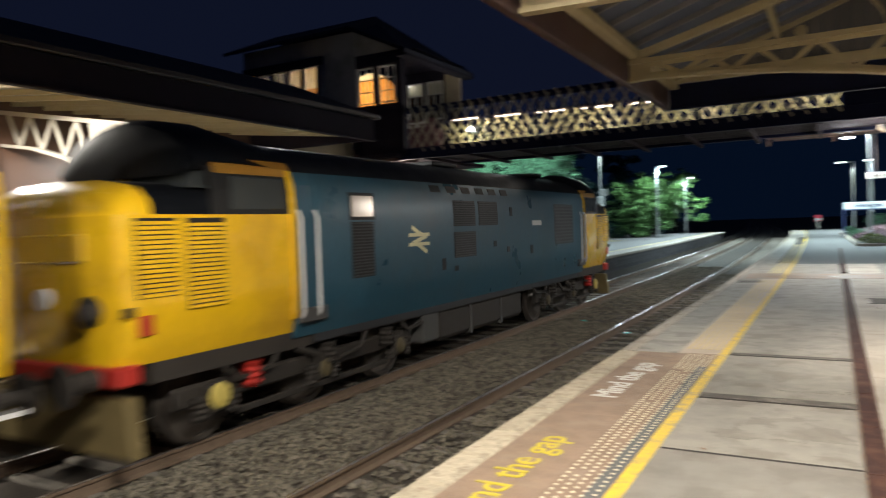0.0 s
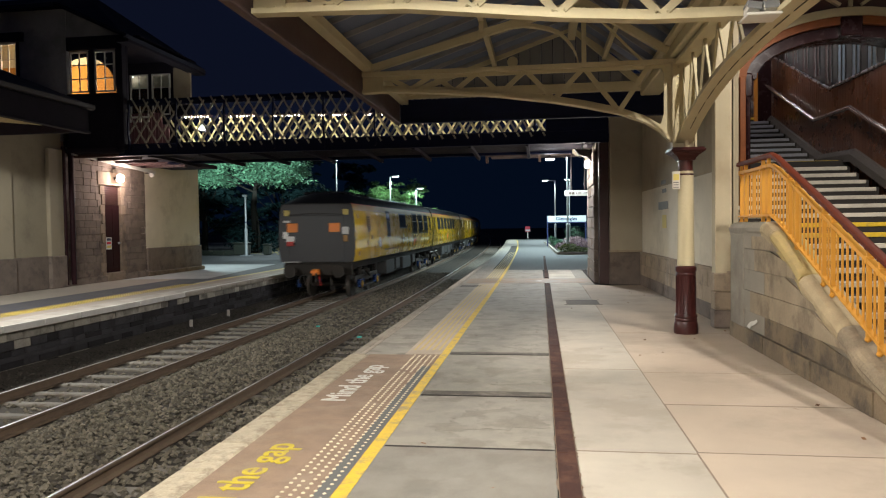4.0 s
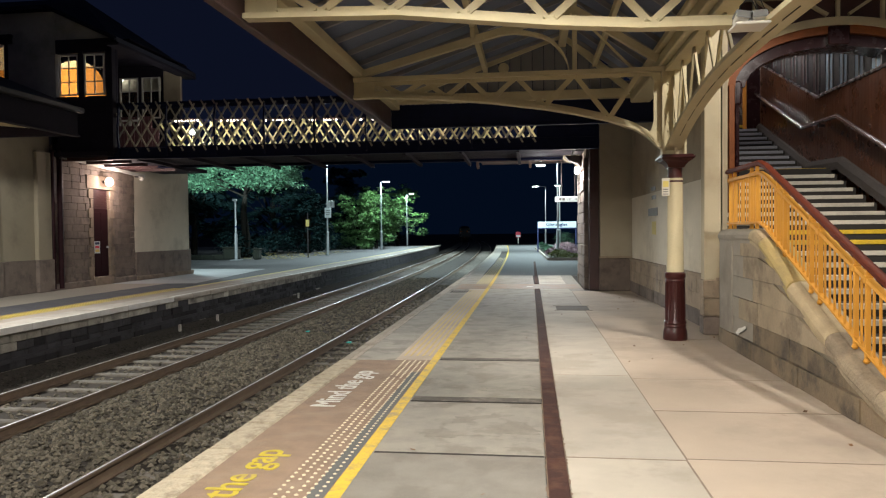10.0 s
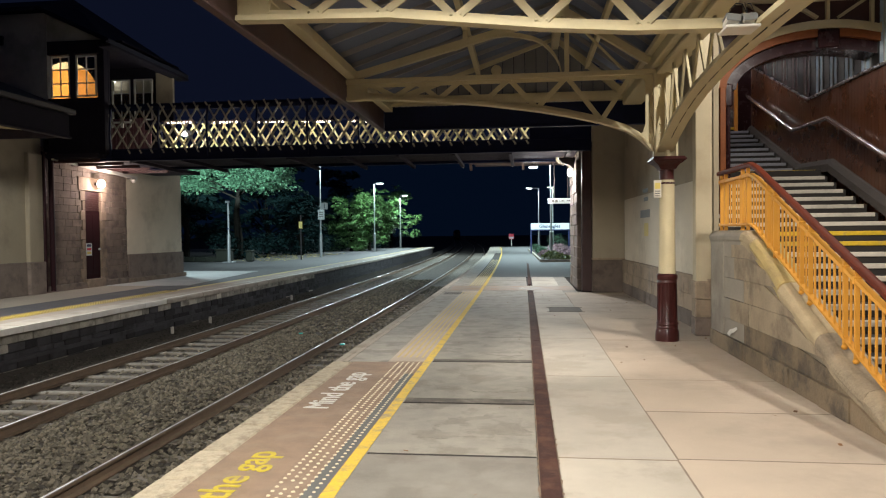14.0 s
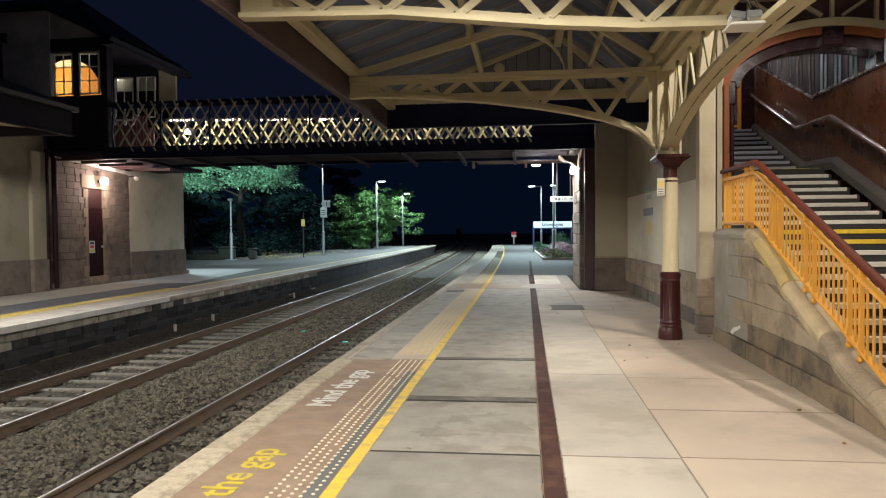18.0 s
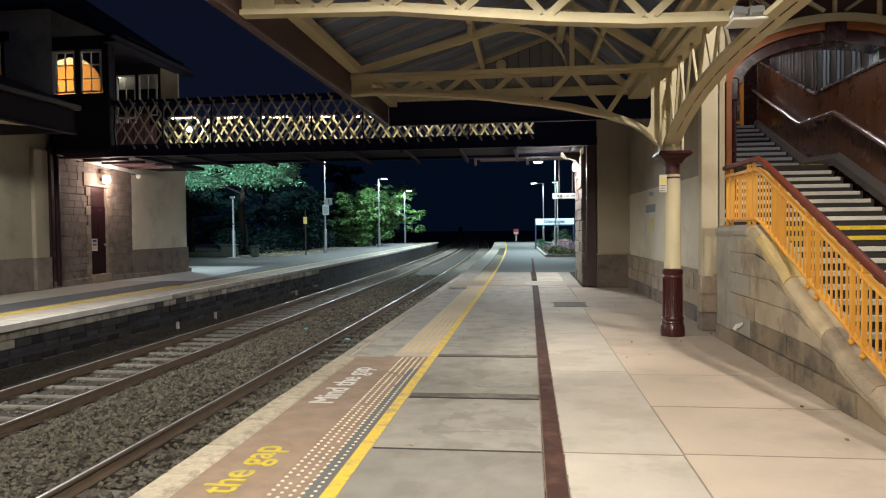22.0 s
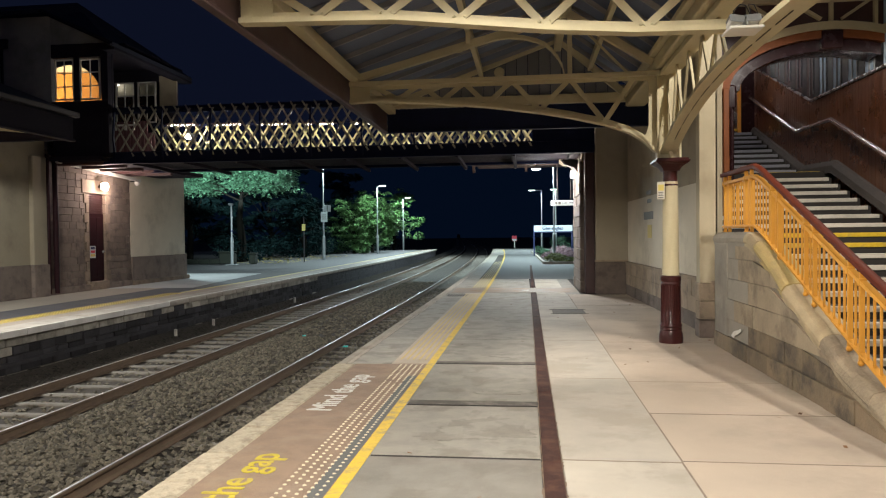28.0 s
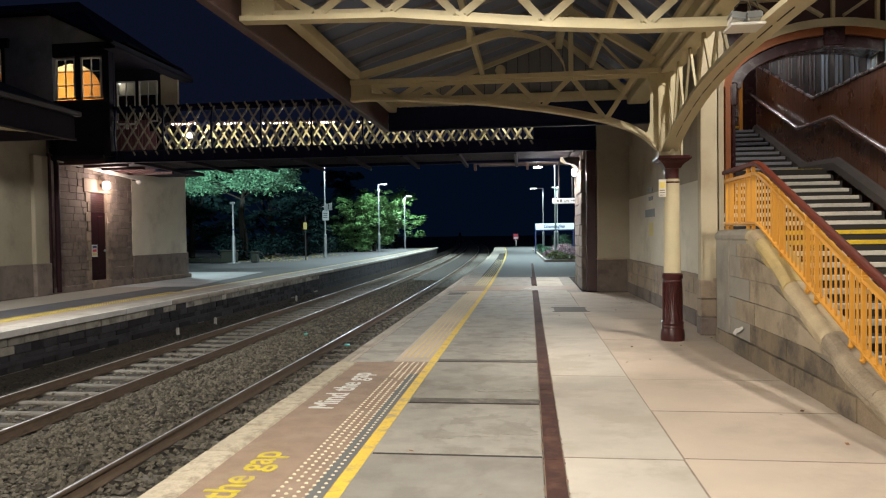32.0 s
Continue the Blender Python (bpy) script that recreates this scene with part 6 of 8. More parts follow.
for k in range(5):
    part("joist", M().box(HX - 0.1, HX + 1.7, 19.9 + k * 0.95, 20.02 + k * 0.95, 3.9, 4.02), DARK_MAROON, hb)
wl = thing("wall_lamp", (HX + 0.1, 22.0, 3.2), "lit white bulkhead lamp above the door", "wall lamp")
part("lamp_glass", M().lathe([(0.0, -0.14), (0.06, -0.13), (0.11, -0.085), (0.125, 0), (0.11, 0.085), (0.06, 0.13), (0.0, 0.14)], (HX + 0.24, 22.05, 3.42), 16), LAMP_GLOW, wl, smooth=True)
part("lamp_back", M().box(HX + 0.02, HX + 0.14, 22.0, 22.1, 3.37, 3.47, 0.01), IRON_DARK, wl)
cm = thing("security_camera", (HX + 0.25, 24.0, 3.7), "small white dome camera under the eave", "camera")
part("camera_dome", M().lathe([(0.02, -0.1), (0.08, -0.06), (0.1, 0.0), (0.08, 0.05)], (HX + 0.25, 24.0, 3.68), 12), WHITE_FRAME, cm, smooth=True)
part("camera_arm", M().box(HX, HX + 0.25, 23.98, 24.02, 3.72, 3.76), IRON_DARK, cm)

# upper hall, with lit windows facing along the line
up = thing("upper_hall", (-14.2, 21, 4.1), "cream upper storey with dark timber and lit windows", "upper storey")
ORANGE_WALL = material("orange_interior_paint", (0.62, 0.27, 0.05), 0.8, var=0.08, bump=0.05)
CEIL = material("cream_ceiling_paint", (0.75, 0.68, 0.52), 0.8, var=0.05, bump=0.05)
part("hall_wall_sill", M().box(-19.2, -14.12, 19.72, 19.9, 4.4, 5.9), UPPER_RENDER, up)
part("hall_wall_head", M().box(-19.2, -14.12, 19.72, 19.9, 7.62, 8.36), UPPER_RENDER, up)
part("corner_pier", M().box(-15.66, -14.12, 19.70, 19.92, 5.9, 7.62), UPPER_RENDER, up)
part("gable_wall", M().prism([(-14.12, 7.5), (-12.3, 7.5), (-14.12, 8.36)], "y", 19.74, 19.86), UPPER_RENDER, up)
part("window_lintel", M().box(-19.2, -15.5, 19.62, 19.75, 7.44, 7.72, 0.01), NIGHT_TIMBER, up, "dark timber lintel")
for x in (-19.0, -18.52, -17.84, -17.14, -16.46, -15.76):
    part("window_mullion", M().box(x, x + 0.10, 19.68, 19.86, 5.86, 7.46), NIGHT_TIMBER, up)
part("front_wall_sill", M().box(-14.3, -12.35, 19.72, 19.82, 4.1, 5.8), NIGHT_TIMBER, up)
part("front_wall_head", M().box(-14.3, -12.35, 19.72, 19.82, 7.1, 7.5), NIGHT_TIMBER, up)
part("timber_post", M().box(-12.5, -12.3, 19.68, 19.9, 4.1, 7.45, 0.01), NIGHT_TIMBER, up)
part("rear_wall_sill", M().box(-16.0, -12.83, 23.6, 23.75, 4.1, 5.75), NIGHT_TIMBER, up)
part("rear_wall_post", M().box(-13.75, -13.63, 23.58, 23.75, 5.75, 7.2), NIGHT_TIMBER, up)
part("rear_wall_side", M().box(-16.0, -14.46, 23.6, 23.75, 5.75, 7.2), NIGHT_TIMBER, up)
part("rear_wall_head", M().box(-16.0, -12.83, 23.6, 23.75, 7.2, 7.6), NIGHT_TIMBER, up)
part("rear_room_wall", M().box(-16.0, -12.83, 24.14, 24.2, 4.1, 7.45), CEIL, up)
part("rear_room_panel", M().box(-16.0, -13.02, 24.0, 24.06, 4.1, 6.8), NIGHT_TIMBER, up)
part("rear_room_side", M().box(-13.0, -12.9, 23.77, 24.2, 4.1, 7.3), NIGHT_TIMBER, up)
part("rear_end_wall", M().box(-12.83, -12.2, 23.62, 23.74, 6.2, 7.4, 0.01), FAR_RENDER, up)
part("rear_end_boarding", M().box(-12.83, -12.2, 23.6, 23.76, 4.2, 6.2), NIGHT_TIMBER, up)
part("lobby_partition", M().prism([(-12.92, 20.48), (-13.4, 21.2), (-14.0, 22.4), (-13.92, 22.4), (-13.32, 21.2), (-12.84, 20.48)], "z", 4.1, 7.45), NIGHT_TIMBER, up)
part("hall_back", M().box(-19.2, -13.95, 22.3, 22.4, 4.1, 7.33), ORANGE_WALL, up, "orange interior wall in lamplight")
part("hall_west_wall", M().box(-19.3, -19.2, 19.9, 22.4, 4.1, 7.6), ORANGE_WALL, up)
part("hall_floor", M().box(-19.2, -12.4, 19.7, 26.0, 4.0, 4.12), SOFFIT, up)
part("hall_upper_wall", M().box(-19.2, -13.95, 22.29, 22.4, 7.33, 8.2), CEIL, up)
part("hall_ceiling", M().box(-19.2, -14.1, 19.9, 22.3, 8.1, 8.18), CEIL, up)
part("hall_bench", M().box(-15.6, -14.4, 22.0, 22.28, 5.7, 6.2, 0.02), BRIDGE_BOARD, up)
part("wall_picture", M().box(-14.05, -13.75, 22.27, 22.3, 6.12, 6.45, 0.01), SOFFIT, up)
ha = M()
hole = [(-14.05 + 1.10 * math.cos(v), 5.98 + 1.10 * math.sin(v)) for v in steps(math.pi, 0, 18)]
for (xa, za), (xb, zb) in zip(hole, hole[1:]):
    ha.prism([(xa, za), (xb, zb), (xb, 7.55), (xa, 7.55)], "y", 20.4, 20.48)
ha.box(-15.45, -15.15, 20.4, 20.48, 4.1, 7.55).box(-12.95, -12.6, 20.4, 20.48, 4.1, 7.55).box(-15.45, -14.0, 20.4, 20.48, 7.55, 8.09)
part("hall_arch", ha, NIGHT_TIMBER, up, "dark timber arch inside the window")
part("lobby_ceiling", M().box(-14.6, -12.2, 20.5, 24.1, 7.62, 7.68), NIGHT_TIMBER, up)
# eaves and hipped roof
RV = [(-19.8, 19.3, 8.36), (-14.1, 19.3, 8.44), (-11.9, 19.3, 7.4), (-11.9, 24.2, 7.4), (-14.9, 22.2, 9.6), (-19.8, 22.2, 9.6), (-19.8, 24.2, 8.36)]
part("roof_slope", M().add(RV + [(x, y, z - 0.12) for x, y, z in RV], [(0, 1, 4, 5), (1, 2, 3, 4), (3, 6, 5, 4), (12, 11, 8, 7), (11, 10, 9, 8), (11, 12, 13, 10), (0, 7, 8, 1), (1, 8, 9, 2), (2, 9, 10, 3), (3, 10, 13, 6), (6, 13, 12, 5), (5, 12, 7, 0)]), SLATE, up)
part("verge_board", M().bar((-14.1, 19.28, 8.34), (-11.9, 19.28, 7.3), 0.05, 0.2, (0, 1, 0)), NIGHT_TIMBER, up)
part("eave", M().box(-12.3, -11.9, 19.4, 24.2, 7.2, 7.28, 0.01), NIGHT_TIMBER, up)
# Dark sheet added to keep the roof underside in shade.
part("eave_soffit", M().add([(-14.0, 19.35, 8.24), (-12.28, 19.35, 7.42), (-12.28, 24.1, 7.42), (-14.0, 24.1, 8.24)], [(0, 1, 2, 3)]), NIGHT_TIMBER, up)


def casement(x0, x1, z0, z1, y, cols=2, rows=3):
    """A white glazed casement facing the camera's end of the platform."""
    f = part("window", M().box(x0, x0 + 0.05, y - 0.04, y, z0, z1).box(x1 - 0.05, x1, y - 0.04, y, z0, z1).box(x0, x1, y - 0.04, y, z0, z0 + 0.05).box(x0, x1, y - 0.04, y, z1 - 0.05, z1), WHITE_FRAME, up, "white casement window")
    for c in range(1, cols):
        x = x0 + (x1 - x0) * c / cols
        part("glazing_bar", M().box(x - 0.014, x + 0.014, y - 0.03, y, z0, z1), WHITE_FRAME, f)
    for r in range(1, rows):
        z = z0 + (z1 - z0) * r / rows
        part("glazing_bar", M().box(x0, x1, y - 0.03, y, z - 0.014, z + 0.014), WHITE_FRAME, f)
    for c in range(cols):
        for r in range(rows):
            p = part("pane", M().box(x0 + (x1 - x0) * c / cols, x0 + (x1 - x0) * (c + 1) / cols, y - 0.012, y - 0.006, z0 + (z1 - z0) * r / rows, z0 + (z1 - z0) * (r + 1) / rows), GLASS, f)
            p.visible_shadow = False
    return f


casement(-14.03, -13.40, 5.83, 7.06, 19.76)
casement(-13.22, -12.56, 5.83, 7.06, 19.76)
casement(-14.46, -13.75, 5.75, 7.2, 23.62, 2, 3)
casement(-13.63, -12.94, 5.75, 7.2, 23.62, 2, 3)
for x0, x1 in ((-16.36, -15.78), (-17.04, -16.48), (-17.74, -17.16), (-18.42, -17.86)):
    casement(x0, x1, 5.9, 7.44, 19.78)
part("window_post", M().box(-13.39, -13.23, 19.7, 19.8, 5.75, 7.15), NIGHT_TIMBER, up)

# ---- far platform canopy ----
fc = thing("far_canopy", (-12, 5, 3.7), "far platform canopy with dark fascia and cream girders", "canopy", kind="structure")
FXC = -10.05
part("fascia_board", M().box(FXC - 0.06, FXC, -8, 14.7, 3.88, 4.42, 0.01), FASCIA_NAVY, fc)
part("fascia_lip", M().box(FXC - 0.1, FXC + 0.05, -8, 14.75, 3.85, 3.9, 0.01), FASCIA_NAVY, fc)
part("end_fascia_board", M().box(-14.2, FXC, 14.66, 14.74, 3.88, 4.42, 0.01), FASCIA_NAVY, fc)
part("gutter", M().box(FXC, FXC + 0.14, -8, 14.8, 4.38, 4.5, 0.02), IRON_DARK, fc)
part("roof_slab", M().add([(FXC, -8, 4.46), (FXC, 14.75, 4.46), (-12.6, 14.75, 5.45), (-12.6, -8, 5.45), (FXC, -8, 4.52), (FXC, 14.75, 4.52), (-12.6, 14.75, 5.55), (-12.6, -8, 5.55)], [(0, 1, 2, 3), (7, 6, 5, 4), (0, 4, 5, 1), (1, 5, 6, 2), (2, 6, 7, 3), (3, 7, 4, 0)]), SLATE, fc)
part("roof_slab", M().add([(-14.3, -8, 4.6), (-14.3, 14.75, 4.6), (-12.6, 14.75, 5.45), (-12.6, -8, 5.45), (-14.3, -8, 4.7), (-14.3, 14.75, 4.7), (-12.6, 14.75, 5.55), (-12.6, -8, 5.55)], [(0, 1, 2, 3), (7, 6, 5, 4), (0, 4, 5, 1), (1, 5, 6, 2), (2, 6, 7, 3), (3, 7, 4, 0)]), SLATE, fc)
FROST = material("pale_roof_glazing", (0.42, 0.47, 0.47), 0.4, var=0.15, scale=2, bump=0.05, stain=(0.12, 0.14, 0.14), stain_amount=0.6)
for k in range(26):
    y = -2 + k * 0.64
    part("roof_glazing", M().add([(FXC - 0.08, y, 3.99), (FXC - 0.08, y + 0.6, 3.99), (-14.18, y + 0.6, 4.42), (-14.18, y, 4.42)], [(0, 1, 2, 3)]), FROST, fc)
    part("rafter", M().bar((FXC - 0.08, y - 0.02, 3.95), (-14.18, y - 0.02, 4.37), 0.06, 0.09), CREAM, fc)
for y in (8.0, 3.7):
    g = thing("far_canopy_girder", (-12, y, 2.6), "cream iron lattice girder under the far canopy", "canopy girder", "girders of the far canopy")
    part("top_chord", chord(M(), [(-14.2, 4.18), (-10.2, 3.53)], y, 0.08, 0.18), WHITE_BOARD, g)
    part("bottom_chord", chord(M(), [(-14.2, 3.54), (-13.2, 3.40), (-12.2, 3.14), (-11.6, 2.93), (-11.25, 2.78)], y, 0.06, 0.16), WHITE_BOARD, g)
    xs = [-14.0, -13.65, -13.3, -12.95, -12.6, -12.25, -11.9, -11.55]
    for i in range(len(xs) - 1):
        a, b = (xs[i], 3.53 - 0.1625 * (xs[i] + 10.2)), (xs[i + 1], float(np.interp(xs[i + 1], [-14.2, -13.2, -12.2, -11.6, -11.25], [3.54, 3.40, 3.14, 2.93, 2.78])))
        if i % 2:
            a, b = (xs[i], float(np.interp(xs[i], [-14.2, -13.2, -12.2, -11.6, -11.25], [3.54, 3.40, 3.14, 2.93, 2.78]))), (xs[i + 1], 3.53 - 0.1625 * (xs[i + 1] + 10.2))
        part("web_bar", M().bar((a[0], y, a[1]), (b[0], y, b[1]), 0.03, 0.07, (1, 0, 0)), WHITE_BOARD, g)
    part("end_gusset", M().prism([(-11.55, 3.74), (-10.6, 3.58), (-11.2, 2.8), (-11.3, 2.8)], "y", y - 0.02, y + 0.02), WHITE_BOARD, g)
    c = thing("far_iron_column", (-11.25, y, 0), "cast-iron column of the far canopy", "column", "columns of the far platform")
    part("shaft", M().lathe([(0.15, 0), (0.13, 1.0), (0.11, 2.6)], (-11.25, y, 0), 16), CREAM, c, smooth=True)
    part("column_base", M().lathe([(0.19, 0), (0.17, 0.2), (0.155, 0.95), (0.17, 1.0)], (-11.25, y, 0), 16), MAROON, c, smooth=True)
    part("capital", M().box(-11.48, -11.02, y - 0.22, y + 0.22, 2.6, 2.8, 0.04), MAROON, c)

# ---- lamp columns, signs ----


def lamp_column(x, y, h, arm, glow=True, label="tall galvanised platform lamp column with lit head"):
    t = thing("street_lamp", (x, y, 0), label, "lamp post", "platform lamp columns")
    part("lower_pole", M().tube([(x, y, 0), (x, y, 1.7)], 0.11, 12), STEEL, t, smooth=True)
    part("pole", M().tube([(x, y, 1.65), (x, y, h)], [0.06, 0.05], 10), STEEL, t, smooth=True)
    part("collar", M().lathe([(0.09, 1.66), (0.12, 1.7), (0.08, 1.76)], (x, y, 0), 12), STEEL, t)
    hx = x + arm
    hd = part("lamp_head", M().box(min(hx - 0.32, hx + 0.32), max(hx - 0.32, hx + 0.32), y - 0.14, y + 0.14, h + 0.02, h + 0.12, 0.03), STEEL, t)
    part("diffuser", M().box(hx - 0.3, hx + 0.3, y - 0.12, y + 0.12, h - 0.015, h + 0.018, 0.01), LAMP_COOL, hd)
    part("arm", M().bar((x, y, h - 0.02), (hx, y, h + 0.06), 0.05, 0.05), STEEL, t)
    return t


lamp_column(-14.83, 50.4, 7.6, 0.6)
lamp_column(-14.2, 66.2, 6.45, 0.55)
lamp_column(-14.4, 81.4, 6.1, 0.55)
lamp_column(1.85, 50.0, 7.2, -0.6)
lamp_column(1.5, 74.0, 6.25, -1.0)
lamp_column(3.1, 78.0, 6.55, -0.25)
# platform number and notices on the first lamp column
pn = thing("platform_number_sign", (-14.6, 50.25, 2.76), "grey platform number sign on a lamp column", "sign")
part("sign_clamp", M().box(-14.9, -14.7, 50.18, 50.42, 3.72, 3.78, 0.01), STEEL, pn)
part("sign_plate", M().box(-14.74, -14.22, 50.16, 50.2, 3.50, 3.99, 0.01), material("grey_sign_plate", (0.30, 0.32, 0.32), 0.5, var=0.05, bump=0.0), pn)
word("number", "1", 0.55, pn, BLACK, Matrix.Translation((-14.47, 50.155, 3.745)) @ pose(0, 0, 0, 90))
part("notice_plate", M().box(-14.94, -14.46, 50.1, 50.16, 2.76, 3.48, 0.01), SIGN_WHITE, pn)
for z in (2.95, 3.1, 3.25):
    part("notice_line", M().box(-14.86, -14.56, 50.09, 50.1, z, z + 0.05), SIGN_GREY, pn)
cp = thing("camera_pole", (-18.1, 41.7, 0), "pale steel camera pole on the far platform", "camera pole")
part("pole", M().tube([(-18.1, 41.7, 0), (-18.1, 41.7, 3.75)], 0.06, 10), STEEL, cp, smooth=True)
part("lower_pole", M().tube([(-18.1, 41.7, 0), (-18.1, 41.7, 1.7)], 0.1, 10), STEEL, cp, smooth=True)
part("band", M().tube([(-18.1, 41.7, 2.04), (-18.1, 41.7, 2.14)], 0.08, 10), SIGN_BLUE, cp, "dark blue band")
part("foot_plate", M().box(-18.4, -17.8, 41.4, 42.0, 0, 0.06, 0.01), STEEL, cp)
part("camera_body", M().box(-18.22, -17.95, 41.5, 41.7, 3.66, 3.8, 0.03), STEEL, cp)
op = thing("marker_pole", (-14.9, 46.0, 0), "thin dark post with an orange marker plate", "marker post")
part("post", M().tube([(-14.9, 46, 0), (-14.9, 46, 3.0)], 0.04, 8), IRON_DARK, op)
part("marker_plate", M().box(-15.02, -14.78, 45.94, 45.96, 2.1, 2.55), SIGN_YELLOW, op)
nbd = thing("station_sign", (1.95, 56, 0), "white station name sign on dark posts", "sign")
part("sign_board", M().box(0.52, 3.5, 55.96, 56.02, 1.82, 2.38, 0.01), SIGN_WHITE, nbd)
part("sign_band", M().box(0.52, 3.5, 55.95, 55.958, 1.82, 1.9), SIGN_BLUE, nbd)
for x in (0.52, 3.46):
    part("sign_post", M().box(x - 0.05, x + 0.05, 56.02, 56.12, 0, 2.4), SIGN_BLUE, nbd)
word("lettering", "Gleneagles", 0.36, nbd, SIGN_BLUE, Matrix.Translation((1.98, 55.945, 2.14)) @ pose(0, 0, 0, 90), 1.05, 0.008)
ls = thing("lift_sign", (1.15, 24.2, 2.6), "white direction sign with arrow under the bridge", "sign")
part("sign_plate", M().box(0.80, 1.62, 24.18, 24.24, 2.63, 2.81, 0.006), SIGN_WHITE, ls)
word("lettering", "Lift", 0.12, ls, SIGN_GREY, Matrix.Translation((1.27, 24.175, 2.72)) @ pose(0, 0, 0, 90), 1.1)
for x in (0.98, 1.09):
    part("pictogram", M().box(x - 0.04, x + 0.04, 24.172, 24.179, 2.68, 2.77), SIGN_GREY, ls)
part("arrow", M().box(1.42, 1.5, 24.172, 24.179, 2.71, 2.73).prism([(1.5, 2.69), (1.56, 2.72), (1.5, 2.75)], "y", 24.172, 24.179), SIGN_GREY, ls)
part("sign_arm", M().box(1.0, 1.04, 24.2, 24.24, 2.8, 4.12), IRON_DARK, ls)
part("sign_arm", M().box(1.45, 1.49, 24.2, 24.24, 2.8, 4.12), IRON_DARK, ls)
rs = thing("red_warning_sign", (-1.66, 91, 0), "red and white warning sign at the platform end", "sign")
part("sign_post", M().box(-1.72, -1.60, 91.0, 91.08, 0, 1.0), WHITE_PAINT, rs)
part("sign_board", M().box(-1.98, -1.34, 90.96, 91.0, 0.85, 1.55, 0.01), SIGN_RED, rs)
part("sign_panel", M().box(-1.95, -1.37, 90.945, 90.958, 0.92, 1.15), SIGN_WHITE, rs)
# low stone wall, blocks and kerb on the far side
lw = thing("low_stone_wall", (-21.5, 43.2, 0), "low mossy stone wall behind the far platform", "low wall", kind="structure")
for k in range(8):
    part("wall_stone", M().box(-25.4 + k * 0.74, -24.68 + k * 0.74, 43.0 + rng.uniform(-0.03, 0.03), 43.4, 0, 0.33 + rng.uniform(-0.04, 0.03), 0.05), MOSS_STONE, lw)
for x, w, h in ((-19.0, 0.5, 0.72), (-17.3, 0.2, 0.62)):
    tr = thing("stone_trough", (x, 43, 0), "low dark mossy stone block by the platform back", "stone block")
    part("block_body", M().box(x - w, x + w, 42.8, 43.4, 0, h, 0.09), MOSS_STONE, tr)
    part("block_rim", M().box(x - w - 0.04, x + w + 0.04, 42.76, 43.44, h, h + 0.1, 0.045), MOSS_STONE, tr)

# ---- planting bed on the near platform ----
bedk = thing("planting_bed", (2, 50, 0), "kerbed bed of heather and low shrubs", "flower bed", kind="structure")
part("kerb", M().sweep([(-0.07, 0), (0.07, 0), (0.06, 0.14), (-0.06, 0.14)], [(lambda a, b, p=p: (p[0] + a, p[1], b)) for p in ((0.38, 66.0), (0.6, 58), (0.78, 48), (0.93, 40.2))]), COPING, bedk)
part("front_kerb", M().box(0.9, 6, 40.0, 40.2, 0, 0.14, 0.02), COPING, bedk)
part("soil", M().prism([(0.98, 40.2), (0.8, 48), (0.62, 58), (0.44, 66), (6, 66), (6, 40.2)], "z", 0, 0.08), DARK_GROUND, bedk)


def clump(m, r, cx, cy, cz, rx, ry, rz, count, size):
    """Many small folded leaves through an uneven volume."""
    for _ in range(count):
        while True:
            x, y, z = r.uniform(-1, 1), r.uniform(-1, 1), r.uniform(-1, 1)
            d = x * x + y * y + z * z
            if 0.25 < d < 1:
                break
        p = Vector((cx + x * rx, cy + y * ry, cz + z * rz))
        a = Vector((r.uniform(-1, 1), r.uniform(-1, 1), r.uniform(-0.6, 0.6))).normalized() * size * r.uniform(0.6, 1.3)
        b = Vector((r.uniform(-1, 1), r.uniform(-1, 1), r.uniform(-0.6, 0.6))).normalized() * size * r.uniform(0.3, 0.6)
        m.add([p - a * 0.5, p + b * 0.5 - Vector((0, 0, size * 0.1)), p + a * 0.5, p - b * 0.5], [(0, 1, 2), (0, 2, 3)])
    return m


SHRUB = material("yellow_green_shrub_leaf", (0.16, 0.20, 0.05), 0.7, var=0.25, scale=0.6, fine=4, bump=0.0, per_island=0.5)
r5 = random.Random(11)
for x, y, w, h, mt, lab in ((1.6, 42, 0.9, 0.45, SHRUB, "low green shrub in the bed"), (1.3, 47, 0.6, 0.4, HEATHER, "purple heather clump in the bed"), (2.4, 46, 1.0, 0.6, HEATHER, "purple heather clump in the bed"), (2.6, 52, 1.0, 0.7, HEATHER, "purple heather clump in the bed"),
                         (1.2, 53, 0.5, 0.5, LEAF, "low green shrub in the bed"), (1.0, 60, 0.5, 0.6, LEAF, "low green shrub in the bed"), (2.2, 41.2, 1.0, 0.3, SHRUB, "low green shrub in the bed"), (3.0, 62, 1.2, 1.5, LEAF, "rounded green bush behind the sign")):
    s = thing("shrub", (x, y, 0.0), lab, "shrub", "shrubs in the bed")
    m = M()
    for _ in range(6):
        clump(m, r5, x + r5.uniform(-0.4, 0.4) * w, y + r5.uniform(-0.8, 0.8) * w, 0.1 + h * r5.uniform(0.35, 0.6), w * 0.6, w * 0.7, h * 0.5, 110, 0.16)
    part("foliage", m, mt, s, kind="stuff")
    part("stems", M().tube([(x, y, 0.02), (x + 0.02, y, h * 0.7)], 0.03, 6), BARK, s)


